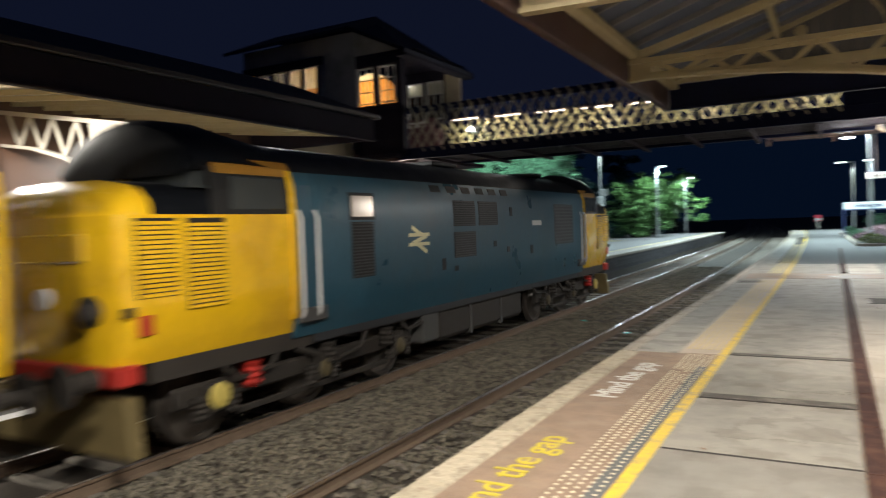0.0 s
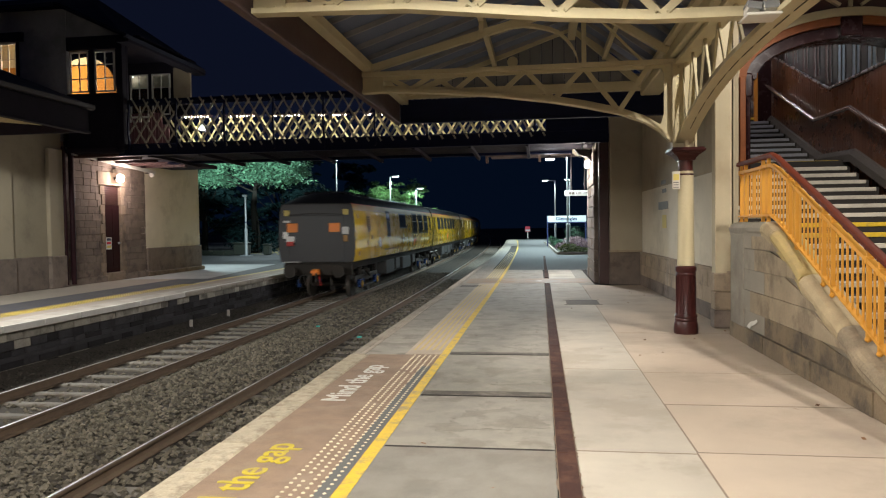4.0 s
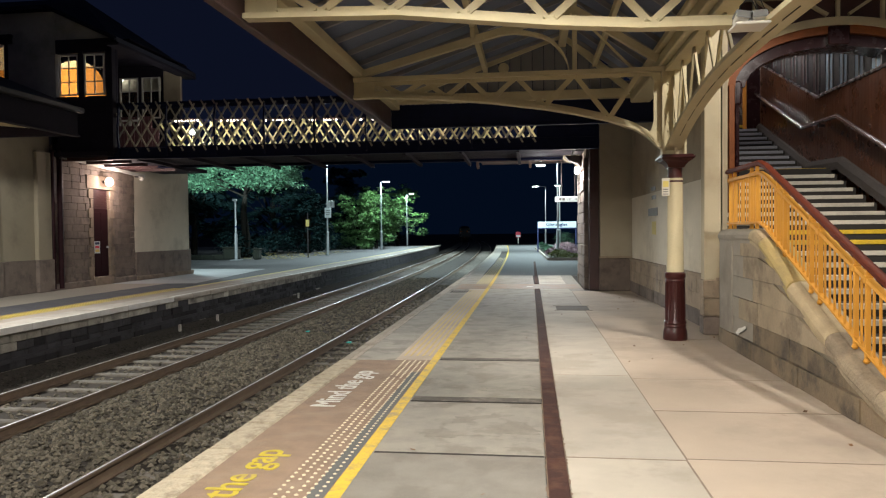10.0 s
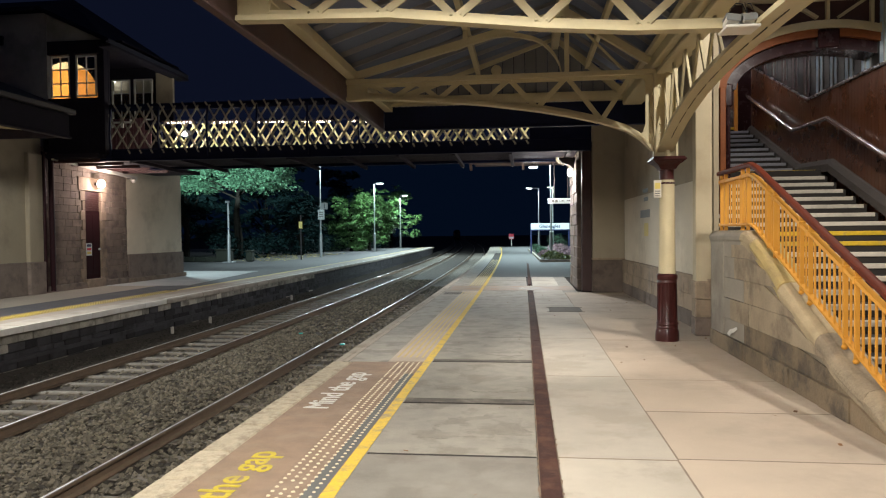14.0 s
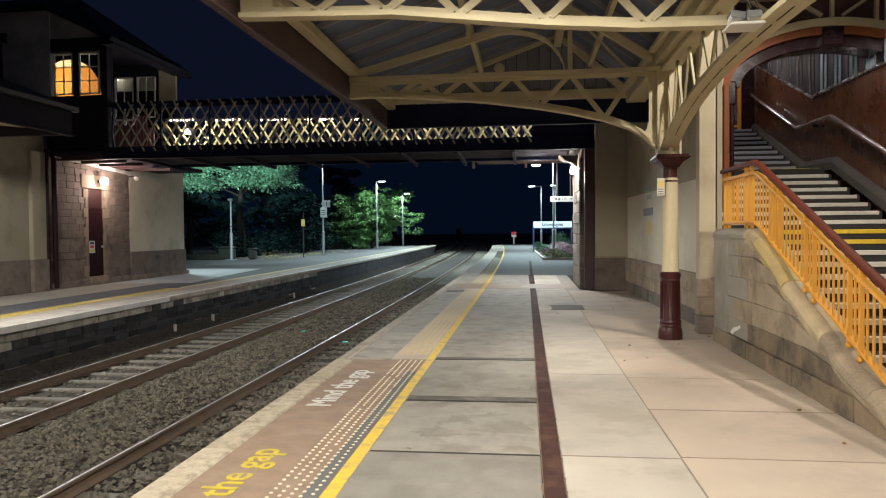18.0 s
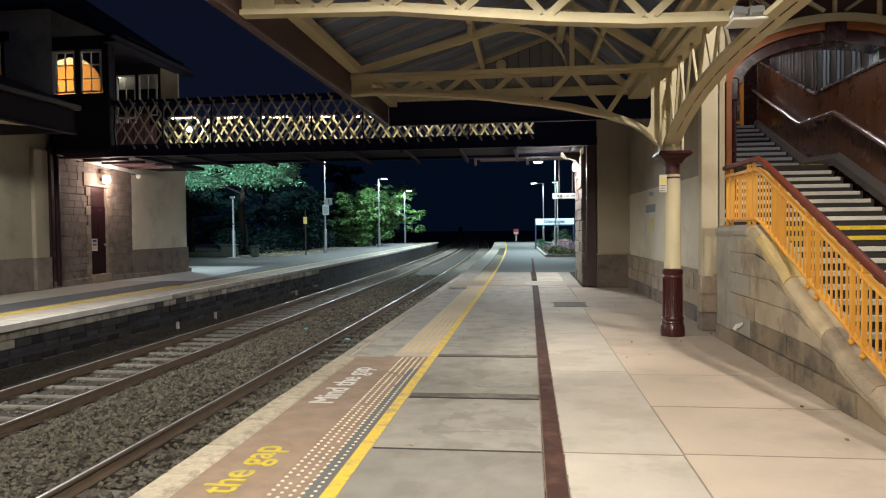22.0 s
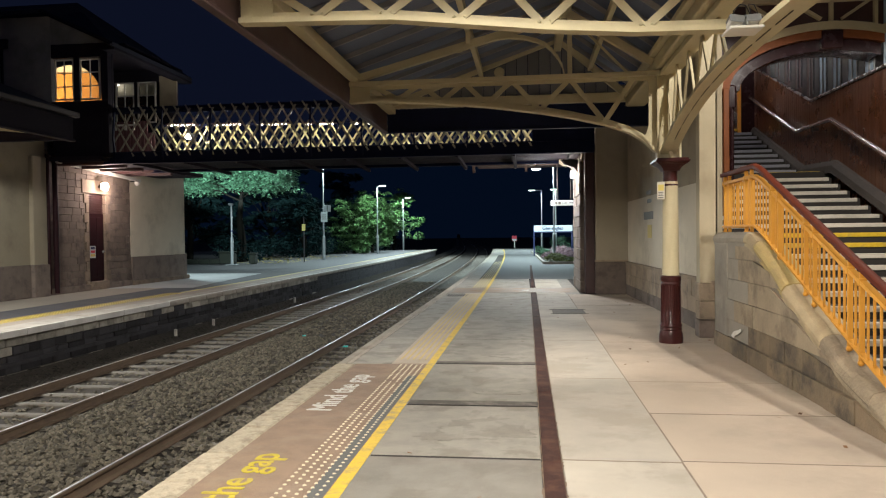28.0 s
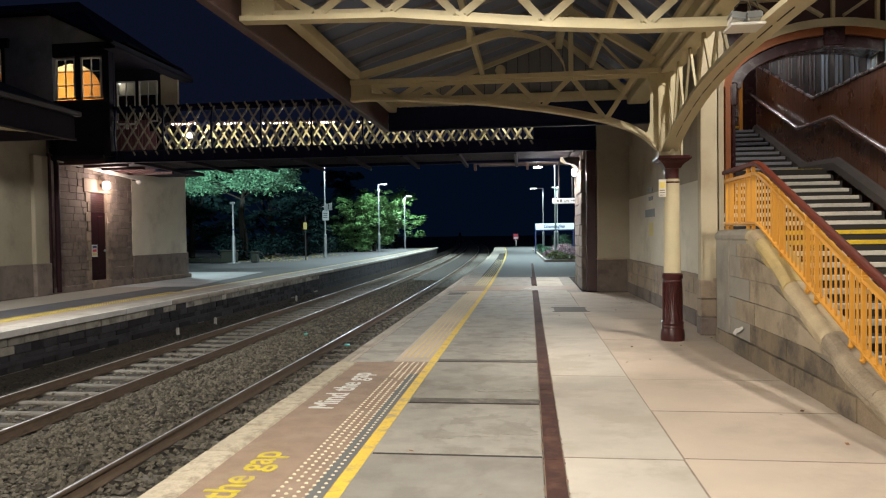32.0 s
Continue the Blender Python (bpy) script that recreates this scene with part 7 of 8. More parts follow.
def leaf_spray(m, r, at, out, size, count, reach):
    """A spray of leaves at a twig's end, hanging outward and down from it."""
    for _ in range(count):
        a = r.uniform(0, 6.283)
        d = reach * r.random() ** 0.6
        p = Vector((at[0] + d * math.cos(a), at[1] + d * math.sin(a), at[2] + r.uniform(-0.45, 0.35) * reach - 0.25 * d * d / reach))
        lie = Vector((math.cos(a) + 0.5 * out[0], math.sin(a) + 0.5 * out[1], r.uniform(-0.9, 0.1))).normalized()
        wide = lie.cross(Vector((r.uniform(-0.5, 0.5), r.uniform(-0.5, 0.5), 1))).normalized()
        s = size * r.uniform(0.6, 1.3)
        m.add([p, p + lie * s * 0.45 + wide * s * 0.32, p + lie * s, p + lie * s * 0.45 - wide * s * 0.32 - Vector((0, 0, 0.12 * s))], [(0, 1, 2), (0, 2, 3)])
    return m


def tree(x, y, h, spread, mt, label, r, base=0.4, leaves=6500, size=0.34, trunk=0.28, sprays=130, lean=0.0):
    """Trunk, limbs to the crown, and many sprays of leaves on an uneven dome with gaps."""
    t = thing("tree", (x, y, 0), label, "tree", "trees behind the far platform")
    tk = M().tube([(x, y, -0.05), (x + 0.1, y, h * 0.2), (x - 0.1, y + 0.1, h * 0.42), (x + 0.15, y, h * 0.7)], [trunk, trunk * 0.8, trunk * 0.6, trunk * 0.25], 9)
    part("trunk", tk, BARK, t, smooth=True)
    m = M()
    lobes = [(r.uniform(0, 6.283), r.uniform(0.45, 0.95), r.uniform(0.1, 0.95), r.uniform(0.28, 0.5)) for _ in range(15)]
    for k, (a, d, u, w) in enumerate(lobes):
        d *= math.sqrt(max(0.12, 1.0 - (u - 0.25) ** 2 * 1.3))
        c = Vector((x + lean + spread * d * math.cos(a), y + spread * d * math.sin(a) * 0.8, h * (base + (0.95 - base) * u)))
        st = Vector((x, y, h * (base * 0.8 + 0.2 * u)))
        part("limb", M().tube([st, st.lerp(c, 0.5) + Vector((0, 0, 0.2)), c], [trunk * 0.2, trunk * 0.12, trunk * 0.04], 6), BARK, t)
        for _ in range(sprays // 15):
            b = r.uniform(0, 6.283)
            e = w * spread * r.random() ** 0.5
            p = (c.x + e * math.cos(b), c.y + e * math.sin(b), c.z + r.uniform(-0.5, 0.5) * (0.95 - base) * h * w * 1.1)
            leaf_spray(m, r, p, (math.cos(b), math.sin(b)), size, leaves // sprays, 0.11 * spread + 0.1)
    part("crown", m, mt, t, kind="stuff")
    return t


r6 = random.Random(21)
tree(-19.75, 47, 7.3, 4.3, LEAF, "broad lamplit tree with a spreading green crown", r6, 0.70, 24000, 0.20, 0.36, 420, -0.8)
tree(-17.2, 69, 5.6, 2.5, LEAF_LIME, "lamplit leafy tree behind the lamp column", r6, 0.04, 12000, 0.24, 0.2, 240)
tree(-16.0, 72, 6.4, 2.4, LEAF_LIME, "lamplit leafy tree behind the lamp column", r6, 0.10, 12000, 0.24, 0.2, 240)
tree(-16.0, 84, 6.8, 2.9, LEAF_LIME, "bright green lamplit tree near the platform end", r6, 0.10, 12000, 0.26, 0.2, 240)
tree(-18.5, 57, 5.6, 2.3, LEAF_SHADED, "bush-like tree behind the platform, shade in its leaf colour", r6, 0.15, 5000, 0.34)
tree(-22.5, 60, 9.0, 4.0, LEAF_SHADED, "leafy tree with shade put into its leaf colour", r6, 0.15, 5500, 0.45)
tree(-26.0, 52, 9.0, 4.0, LEAF_SHADED, "leafy tree with shade put into its leaf colour", r6, 0.12, 5500, 0.45)
tree(-30.0, 56, 9.5, 4.5, LEAF_SHADED, "leafy tree with shade put into its leaf colour", r6, 0.12, 5500, 0.5)
tree(-20.5, 78, 8.6, 3.6, LEAF_SHADED, "leafy tree with shade put into its leaf colour", r6, 0.2, 5500, 0.5)
hedge = M()
for k in range(46):
    y = 45 + k * 0.95
    clump(hedge, r6, -20.5 + 0.08 * (y - 45) + r6.uniform(-0.6, 0.6), y, r6.uniform(0.4, 1.3), 1.3, 0.9, 0.8, 130, 0.3)
solid("hedge", hedge, LEAF_SHADED, "scrub and hedge behind the far platform, coloured dark for shade", "hedge", kind="stuff")
lit = M()
for _ in range(900):
    x, y = r6.uniform(-24, -15.5), r6.uniform(43.2, 60)
    s = r6.uniform(0.05, 0.1)
    a = r6.uniform(0, 6.28)
    lit.add([(x + s * math.cos(a + q), y + s * math.sin(a + q), 0.004 + 0.02 * (q > 2)) for q in (0, 1.4, 3.1, 4.6)], [(0, 1, 2, 3)])
solid("fallen_leaves", lit, LEAF_LITTER, "yellow fallen leaves on the platform back", "fallen leaves", kind="stuff")
few = M()
for _ in range(46):
    x, y = r6.uniform(-1.0, 2.9), r6.uniform(4.0, 19)
    s = r6.uniform(0.012, 0.026)
    a = r6.uniform(0, 6.28)
    few.add([(x + s * math.cos(a + q), y + s * math.sin(a + q), 0.006 + 0.01 * (q > 2)) for q in (0, 1.4, 3.1, 4.6)], [(0, 1, 2, 3)])
solid("stray_leaves", few, material("dry_brown_leaf", (0.17, 0.085, 0.035), 0.8, var=0.3, scale=4, bump=0.0, per_island=0.5), "a few dry leaves scattered on the paving", "fallen leaves", kind="stuff")
# added dark wooded hillside closing the valley, glowing faint blue for night haze
hill = M()
hx = steps(-1250, 1250, 70)
crest = [122 + 5 * math.sin(x * 0.006) + r6.uniform(-1.6, 1.6) for x in hx]
hill.sweep([(0, 0), (1, 0.45), (2, 0.8), (3, 1.0), (6, 0.9), (6, 0)], [(lambda a, b, x=x, c=c: (x, 860 + a * 55 + 0.00012 * x * x, -1.5 + b * c)) for x, c in zip(hx, crest)])
solid("backdrop", hill, DISTANCE, "added dark wooded hillside with a faint night glow", "hillside", kind="structure")

# ---- the test train: a diesel locomotive and four yellow vehicles ----
T_YELLOW = material("train_yellow_paint", (0.85, 0.51, 0.012), 0.26, var=0.10, scale=1.1, fine=9, bump=0.06, stain=(0.40, 0.20, 0.025), stain_amount=0.4, per_object=-1, spec=0.5, coat=1.0)
T_BROWN = material("brown_trim_and_shade", (0.34, 0.17, 0.025), 0.4, var=0.15, scale=0.8, fine=30, bump=0.03, per_object=-1)
T_BLUE = material("rail_blue_paint", (0.023, 0.076, 0.112), 0.33, var=0.22, scale=1.3, fine=9, bump=0.08, stain=(0.05, 0.075, 0.09), stain_amount=0.5, per_object=-1, spec=0.5)
T_ROOF = material("dark_train_roof", (0.011, 0.012, 0.014), 0.6, var=0.25, scale=1.5, fine=30, bump=0.08, per_object=-1, spec=0.25)
T_GREY = material("dark_grey_train_end", (0.034, 0.035, 0.038), 0.5, var=0.2, scale=1.2, fine=30, bump=0.05, per_object=-1)
T_UNDER = material("grimy_underframe", (0.040, 0.034, 0.028), 0.75, 0.2, var=0.35, scale=3, fine=30, bump=0.2, per_object=-1)
T_BOX = material("grey_underframe_box", (0.065, 0.064, 0.06), 0.7, var=0.25, scale=3, fine=30, bump=0.1, per_object=-1)
T_GLASS = material("dark_train_glass", (0.045, 0.05, 0.05), 0.08, var=0.05, bump=0.0, per_object=-1, spec=0.7)
T_RUBBER = material("black_window_rubber", (0.01, 0.01, 0.01), 0.6, var=0.05, bump=0.0, per_object=-1)
T_CREAM_MARK = material("pale_yellow_mark_paint", (0.70, 0.66, 0.40), 0.45, var=0.08, bump=0.0, per_object=-1)
T_WHITE = material("white_train_paint", (0.72, 0.72, 0.70), 0.4, var=0.08, bump=0.0, per_object=-1)
T_RED = material("red_train_paint", (0.45, 0.03, 0.02), 0.5, var=0.1, bump=0.0, per_object=-1)
T_ORANGE = material("orange_train_panel", (0.85, 0.25, 0.03), 0.5, var=0.08, bump=0.0, per_object=-1)
T_STEEL = material("worn_wheel_steel", (0.16, 0.14, 0.12), 0.5, 0.7, var=0.25, scale=6, bump=0.05, per_object=-1)
T_PLOUGH = material("dull_yellow_plough", (0.20, 0.15, 0.06), 0.7, var=0.3, scale=3, bump=0.1, per_object=-1)
T_AXLE = material("yellow_axle_paint", (0.42, 0.24, 0.02), 0.6, var=0.3, scale=6, bump=0.05, per_object=-1)
T_SPRING = material("blue_spring_paint", (0.02, 0.06, 0.22), 0.6, var=0.3, scale=6, bump=0.05, per_object=-1)
T_CAB = material("sooty_black_cab_roof", (0.006, 0.007, 0.009), 0.55, var=0.3, scale=1.5, fine=20, bump=0.08, per_object=-1, spec=0.12)
T_DIM = material("dim_axle_paint", (0.10, 0.08, 0.04), 0.6, var=0.2, bump=0.0, per_object=-1)
T_MARK = material("orange_red_mark", (0.55, 0.13, 0.03), 0.5, var=0.1, bump=0.0, per_object=-1)
T_LETTER = material("dark_train_lettering", (0.15, 0.075, 0.02), 0.5, var=0.05, bump=0.0, per_object=-1)

SIDE = [(1.30, 1.36), (1.355, 1.55), (1.385, 1.9), (1.385, 2.45), (1.365, 2.8), (1.325, 3.12), (1.312, 3.18)]
CANT = [(1.312, 3.18), (1.285, 3.30), (1.24, 3.42)]
TOP = [(1.24, 3.42), (1.14, 3.60), (0.9, 3.77), (0.5, 3.88), (0.0, 3.92)]


def side_x(z):
    return float(np.interp(z, [p[1] for p in SIDE], [p[0] for p in SIDE]))


def shell(prof, y0, y1, close=0.0):
    """Both sides of a half profile carried from y0 to y1, as a thin closed skin."""
    m = M()
    full = [(x, z) for x, z in prof] + [(-x, z) for x, z in reversed(prof) if x > 0 or prof[-1][0] > 0]
    inner = [(x * 0.965, z - (0.02 if abs(x) < 1.2 else 0.0)) for x, z in reversed(full)]
    ring = full + inner
    m.sweep(ring, [(lambda a, b, y=y: (a, y, b)) for y in (y0, y1)])
    return m


def two_sides(prof, y0, y1):
    m = M()
    for s in (1, -1):
        ring = [(s * x, z) for x, z in prof] + [(s * (x - 0.05), z) for x, z in reversed(prof)]
        m.sweep(ring, [(lambda a, b, y=y: (a, y, b)) for y in (y0, y1)])
    return m


def one_side(s, prof, y0, y1):
    ring = [(s * x, z) for x, z in prof] + [(s * (x - 0.05), z) for x, z in reversed(prof)]
    return M().sweep(ring, [(lambda a, b, y=y: (a, y, b)) for y in (y0, y1)])


def both(name, make, mat, parent, label=""):
    for s in (1, -1):
        part(name, make(s), mat, parent, label)


def side_plate(y0, y1, z0, z1, s=1, proud=0.006, depth=0.03, n=4):
    """A plate lying on the curved body side."""
    zs = steps(z0, z1, n)
    ring = [(s * (side_x(z) + proud), z) for z in zs] + [(s * (side_x(z) - depth), z) for z in reversed(zs)]
    return M().sweep(ring, [(lambda a, b, y=y: (a, y, b)) for y in (y0, y1)])


def window(parent, y0, y1, z0, z1, sides=(1, -1), bar=None):
    for s in sides:
        f = part("window", side_plate(y0 - 0.05, y1 + 0.05, z0 - 0.05, z1 + 0.05, s, 0.004), T_RUBBER, parent, "dark train window")
        part("pane", side_plate(y0, y1, z0, z1 if bar is None else bar - 0.03, s, 0.009), T_GLASS, f)
        if bar:
            part("pane", side_plate(y0, y1, bar + 0.03, z1, s, 0.009), T_GLASS, f)


def louvre(parent, y0, y1, z0, z1, n, mat, sides=(1,)):
    for s in sides:
        f = part("grille", side_plate(y0, y1, z0, z1, s, 0.003), T_RUBBER, parent, "louvred grille")
        for k in range(n):
            z = z0 + (z1 - z0) * (k + 0.35) / n
            part("grille_slat", side_plate(y0 + 0.03, y1 - 0.03, z, z + (z1 - z0) * 0.42 / n, s, 0.016, 0.02, 1), mat, f)


def wheelset(parent, y, r=0.46):
    w = part("wheelset", M().tube([(-0.95, y, r), (0.95, y, r)], 0.08, 10), T_UNDER, parent)
    for s in (1, -1):
        prof = [(0.12, -0.06), (r * 0.9, -0.06), (r + 0.025, -0.055), (r + 0.025, -0.03), (r, -0.025), (r - 0.01, 0.07), (r * 0.86, 0.07), (r * 0.82, 0.04), (0.2, 0.03), (0.12, 0.09)]
        part("wheel", M().lathe(prof, n=24, m=Matrix.Translation((s * 0.75, y, r)) @ pose(0, 0, 0, 0, 90 * s)), T_STEEL, w)
    return w


def bogie(parent, yc, base, n=2, r=0.46, accent=None, spring=None):
    b = part("bogie_frame", M().box(-1.08, -0.98, yc - base / 2 - 0.55, yc + base / 2 + 0.55, 0.52, 0.78, 0.03).box(0.98, 1.08, yc - base / 2 - 0.55, yc + base / 2 + 0.55, 0.52, 0.78, 0.03).box(-0.98, 0.98, yc - 0.25, yc + 0.25, 0.55, 0.9, 0.03), T_UNDER, parent, "dark steel bogie frame")
    for k in range(n):
        y = yc - base / 2 + base * k / (n - 1)
        wheelset(b, y, r)
        for s in (1, -1):
            part("axlebox", M().box(s * 1.13 - 0.07, s * 1.13 + 0.07, y - 0.15, y + 0.15, r - 0.16, r + 0.2, 0.03), T_UNDER, b)
            if accent and s > 0:
                part("axle_cover", M().lathe([(0.13, 0), (0.12, 0.03), (0.05, 0.045)], n=14, m=Matrix.Translation((1.2, y, r)) @ pose(0, 0, 0, 0, 90)), accent, b, "bright axle end cover")
            part("spring", M().lathe([(0.10, 0.8)] + [(0.10 if j % 2 else 0.075, 0.8 + j * 0.035) for j in range(8)] + [(0.1, 1.1)], (s * 1.03, y + 0.3, 0), 10), T_UNDER, b)
            for dy in (-0.27, 0.27):
                part("coil_spring", M().lathe([(0.085, 0.36)] + [(0.085 if j % 2 else 0.06, 0.36 + j * 0.035) for j in range(8)] + [(0.085, 0.64)], (s * 1.15, y + dy, 0), 10), spring or T_UNDER, b)
    for s in (1, -1):
        part("brake_beam", M().box(s * 1.12 - 0.03, s * 1.12 + 0.03, yc - base * 0.42, yc + base * 0.42, 0.3, 0.38, 0.01), T_UNDER, b)
        part("damper", M().tube([(s * 1.16, yc - 0.6, 0.95), (s * 1.16, yc + 0.1, 0.7)], 0.05, 8), T_UNDER, b)
    return b


def buffers(parent, y, way):
    for x in (-0.87, 0.87):
        part("buffer", M().lathe([(0.11, 0), (0.11, 0.25), (0.07, 0.27), (0.07, 0.42), (0.23, 0.45), (0.22, 0.49)], n=16, m=Matrix.Translation((x, y, 1.06)) @ pose(0, 0, 0, -90 * way)), T_UNDER, parent)
    part("buffer_beam", M().box(-1.25, 1.25, min(y, y - way * 0.12), max(y, y - way * 0.12), 0.88, 1.3, 0.02), T_UNDER, parent)
    part("coupling", M().box(-0.09, 0.09, min(y, y + way * 0.4), max(y, y + way * 0.4), 0.9, 1.05, 0.03), T_UNDER, parent)


def coach(length, label, rear=False, springs=None):
    """A yellow test coach; y from 0 at its rear to its length."""
    t = thing("test_coach", (0, 0, 0), label, "railway coach", "coaches of the test train")
    part("body_side", two_sides(SIDE, 0.04, length - 0.04), T_YELLOW, t, smooth=True)
    # Brown put in for the shading where the side curves inward.
    part("cantrail_band", two_sides(CANT, 0.1, length - 0.1), T_BROWN, t, "brown cantrail band standing in for shade")
    part("roof", shell(TOP, 1.6 if rear else 0.1, length - 0.1), T_ROOF, t, "dark roof", smooth=True)
    if rear:
        arch = TOP + [(-x, z) for x, z in reversed(TOP) if x > 0]
        part("roof_dome", M().sweep(arch, [(lambda a, b, d=d, k=k: (a, d, 3.40 + (b - 3.40) * k)) for d, k in ((0.0, 0.10), (0.15, 0.32), (0.5, 0.66), (1.0, 0.90), (1.6, 1.0))]), T_ROOF, t, "domed dark roof end", smooth=True)
    part("cantrail_stripe", two_sides([(1.252, 3.402), (1.246, 3.42)], 0.1, length - 0.1), T_RED, t, "thin orange stripe")
    full = SIDE + CANT[1:] + TOP[1:]
    ring = full + [(-x, z) for x, z in reversed(full) if x > 0]
    flat = SIDE + CANT[1:]
    flat = flat + [(-x, z) for x, z in reversed(flat)]
    for a, b in ((0.0, 0.04), (length - 0.04, length)):
        part("body_end", M().prism(flat if rear and a == 0 else ring, "y", a, b), T_GREY if rear and a == 0 else T_ROOF, t, "dark body end")
    part("floor", M().box(-1.2, 1.2, 0.15, length - 0.15, 1.15, 1.36), T_UNDER, t)
    for s in (1, -1):
        part("solebar", M().box(s * 1.16 - 0.04, s * 1.16 + 0.04, 0.1, length - 0.1, 1.12, 1.37, 0.01), T_UNDER, t)
    bogie(t, 3.0, 2.6, accent=T_AXLE, spring=springs)
    bogie(t, length - 3.0, 2.6, accent=T_AXLE, spring=springs)
    buffers(t, 0.1, -1)
    buffers(t, length - 0.1, 1)
    for a in (length - 0.14,) if rear else (0.0, length - 0.14):
        part("gangway", M().box(-0.5, 0.5, a - 0.25, a + 0.35, 1.2, 3.3, 0.06), T_RUBBER, t, "black corridor connection")
    for y0, y1, d in ((6.2, 8.0, 0.6), (8.4, 9.4, 0.5), (10.2, 12.4, 0.62), (13.0, 13.8, 0.45)):
        if y1 < length - 4.5:
            part("equipment_box", M().box(0.35, 1.2, y0, y1, 1.12 - d, 1.12, 0.03), T_BOX, t)
            part("equipment_box", M().box(-1.2, -0.35, y0, y1, 1.12 - d, 1.12, 0.03), T_BOX, t)
    return t


def footboard(t, y0, y1, z=1.02):
    part("footboard", M().box(1.25, 1.43, y0, y1, z, z + 0.035, 0.004), T_UNDER, t)
    part("footboard_edge", M().box(1.431, 1.437, y0, y1, z - 0.005, z + 0.04), T_WHITE, t, "white painted step edge")


def coach_door(t, y0, y1, win=True):
    d = part("door", side_plate(y0, y1, 1.42, 3.2, 1, 0.006), T_YELLOW, t, "flush yellow door")
    for y in (y0 - 0.02, y1 + 0.01):
        part("door_gap", side_plate(y, y + 0.012, 1.42, 3.2, 1, 0.008), T_RUBBER, d)
    part("door_handle", M().box(1.39, 1.43, y0 + 0.06, y0 + 0.2, 2.0, 2.06, 0.01), T_STEEL, d)
    if win:
        part("door_window", side_plate(y0 + 0.12, y1 - 0.12, 2.35, 3.12, 1, 0.012), T_GLASS, d)
    for y in (y0 - 0.16, y1 + 0.12):
        part("grab_rail", M().tube([(1.42, y, 1.5), (1.44, y, 1.6), (1.44, y, 2.4), (1.42, y, 2.5)], 0.018, 6), T_STEEL, t)
    footboard(t, y0 - 0.2, y1 + 0.2)


def bars(t, rows):
    """Lettering too small to read, as short bars the size of its letters on the body side."""
    r = random.Random(8)
    for y0, y1, z0, z1 in rows:
        y, k = y0, 0
        while y < y1 - 0.04:
            w = min(r.uniform(0.05, 0.10), y1 - y)
            part("lettering_bar", side_plate(y, y + w, z0, z0 + (z1 - z0) * r.choice((0.7, 0.75, 1.0)), 1, 0.006, 0.01, 1), T_LETTER, t)
            k += 1
            y += w + (0.14 if k % 7 == 6 else 0.03)


def arrow_mark(t, y, z):
    m = M().add([(side_x(z) + 0.008, y, z), (side_x(z) + 0.008, y + 1.0, z + 0.02), (side_x(z - 0.3) + 0.008, y + 0.25, z - 0.34), (side_x(z) - 0.01, y, z), (side_x(z) - 0.01, y + 1.0, z + 0.02), (side_x(z - 0.3) - 0.01, y + 0.25, z - 0.34)], [(0, 2, 1), (3, 4, 5), (0, 1, 4, 3), (1, 2, 5, 4), (2, 0, 3, 5)])
    part("livery_mark", m, T_MARK, t, "small red-orange livery mark")


def ladder_mark(t, y, z):
    """A dark ladder and a white disc painted on the side."""
    part("disc_mark", M().lathe([(0.21, 0), (0.21, 0.012)], n=22, m=Matrix.Translation((side_x(z + 0.55) + 0.004, y + 0.62, z + 0.55)) @ pose(0, 0, 0, 0, 90)), T_WHITE, t, "white disc mark")
    part("handle_mark", M().bar((side_x(z + 0.5) + 0.008, y + 0.75, z + 0.68), (side_x(z + 0.2) + 0.008, y + 1.05, z + 0.25), 0.09, 0.012, (1, 0, 0)), T_LETTER, t)
    for k in range(3):
        part("disc_stripe", M().box(side_x(z + 0.5) + 0.014, side_x(z + 0.5) + 0.02, y + 0.52 - 0.02 * k, y + 0.78 - 0.05 * k, z + 0.44 + 0.1 * k, z + 0.475 + 0.1 * k), T_LETTER, t)
    for ya, yb in ((-0.14, 0.42), (0.28, 0.62), (0.95, 0.70)):
        part("ladder_mark", M().bar((side_x(z) + 0.008, y + ya, z - 0.02), (side_x(z + 0.6) + 0.008, y + yb, z + 0.62), 0.05, 0.008, (1, 0, 0)), T_LETTER, t)
    for k in range(6):
        part("ladder_mark", side_plate(y - 0.1 + k * 0.06, y + 0.3 + k * 0.05, z + k * 0.105, z + k * 0.105 + 0.035, 1, 0.006, 0.01, 1), T_LETTER, t)


VEHICLES = []
# first coach: seats forward, equipment behind
c1 = coach(20.05, "yellow test coach with large dark windows")
for a, b in ((-9.5, -7.9), (-7.4, -5.9), (-5.45, -3.9), (-3.5, -1.95)):
    window(c1, 20.05 + a, 20.05 + b, 2.45, 3.14)
window(c1, 20.05 - 1.6, 20.05 - 0.95, 2.42, 3.12)
part("frosted_window", side_plate(20.05 - 1.58, 20.05 - 0.97, 2.44, 3.1, 1, 0.013), material("frosted_train_glass", (0.27, 0.27, 0.24), 0.3, var=0.1, bump=0.02, per_object=-1), c1, "frosted window")
coach_door(c1, 19.2, 19.9)
coach_door(c1, 20.05 - 11.35, 20.05 - 10.4)
window(c1, 20.05 - 12.55, 20.05 - 11.9, 2.42, 3.12)
for a, b in ((-12.53, -11.92), (-11.2, -10.55)):
    part("frosted_window", side_plate(20.05 + a, 20.05 + b, 2.44, 3.1, 1, 0.016), bpy.data.materials["frosted_train_glass"], c1, "frosted window")
window(c1, 20.05 - 14.5, 20.05 - 13.9, 2.42, 3.12)
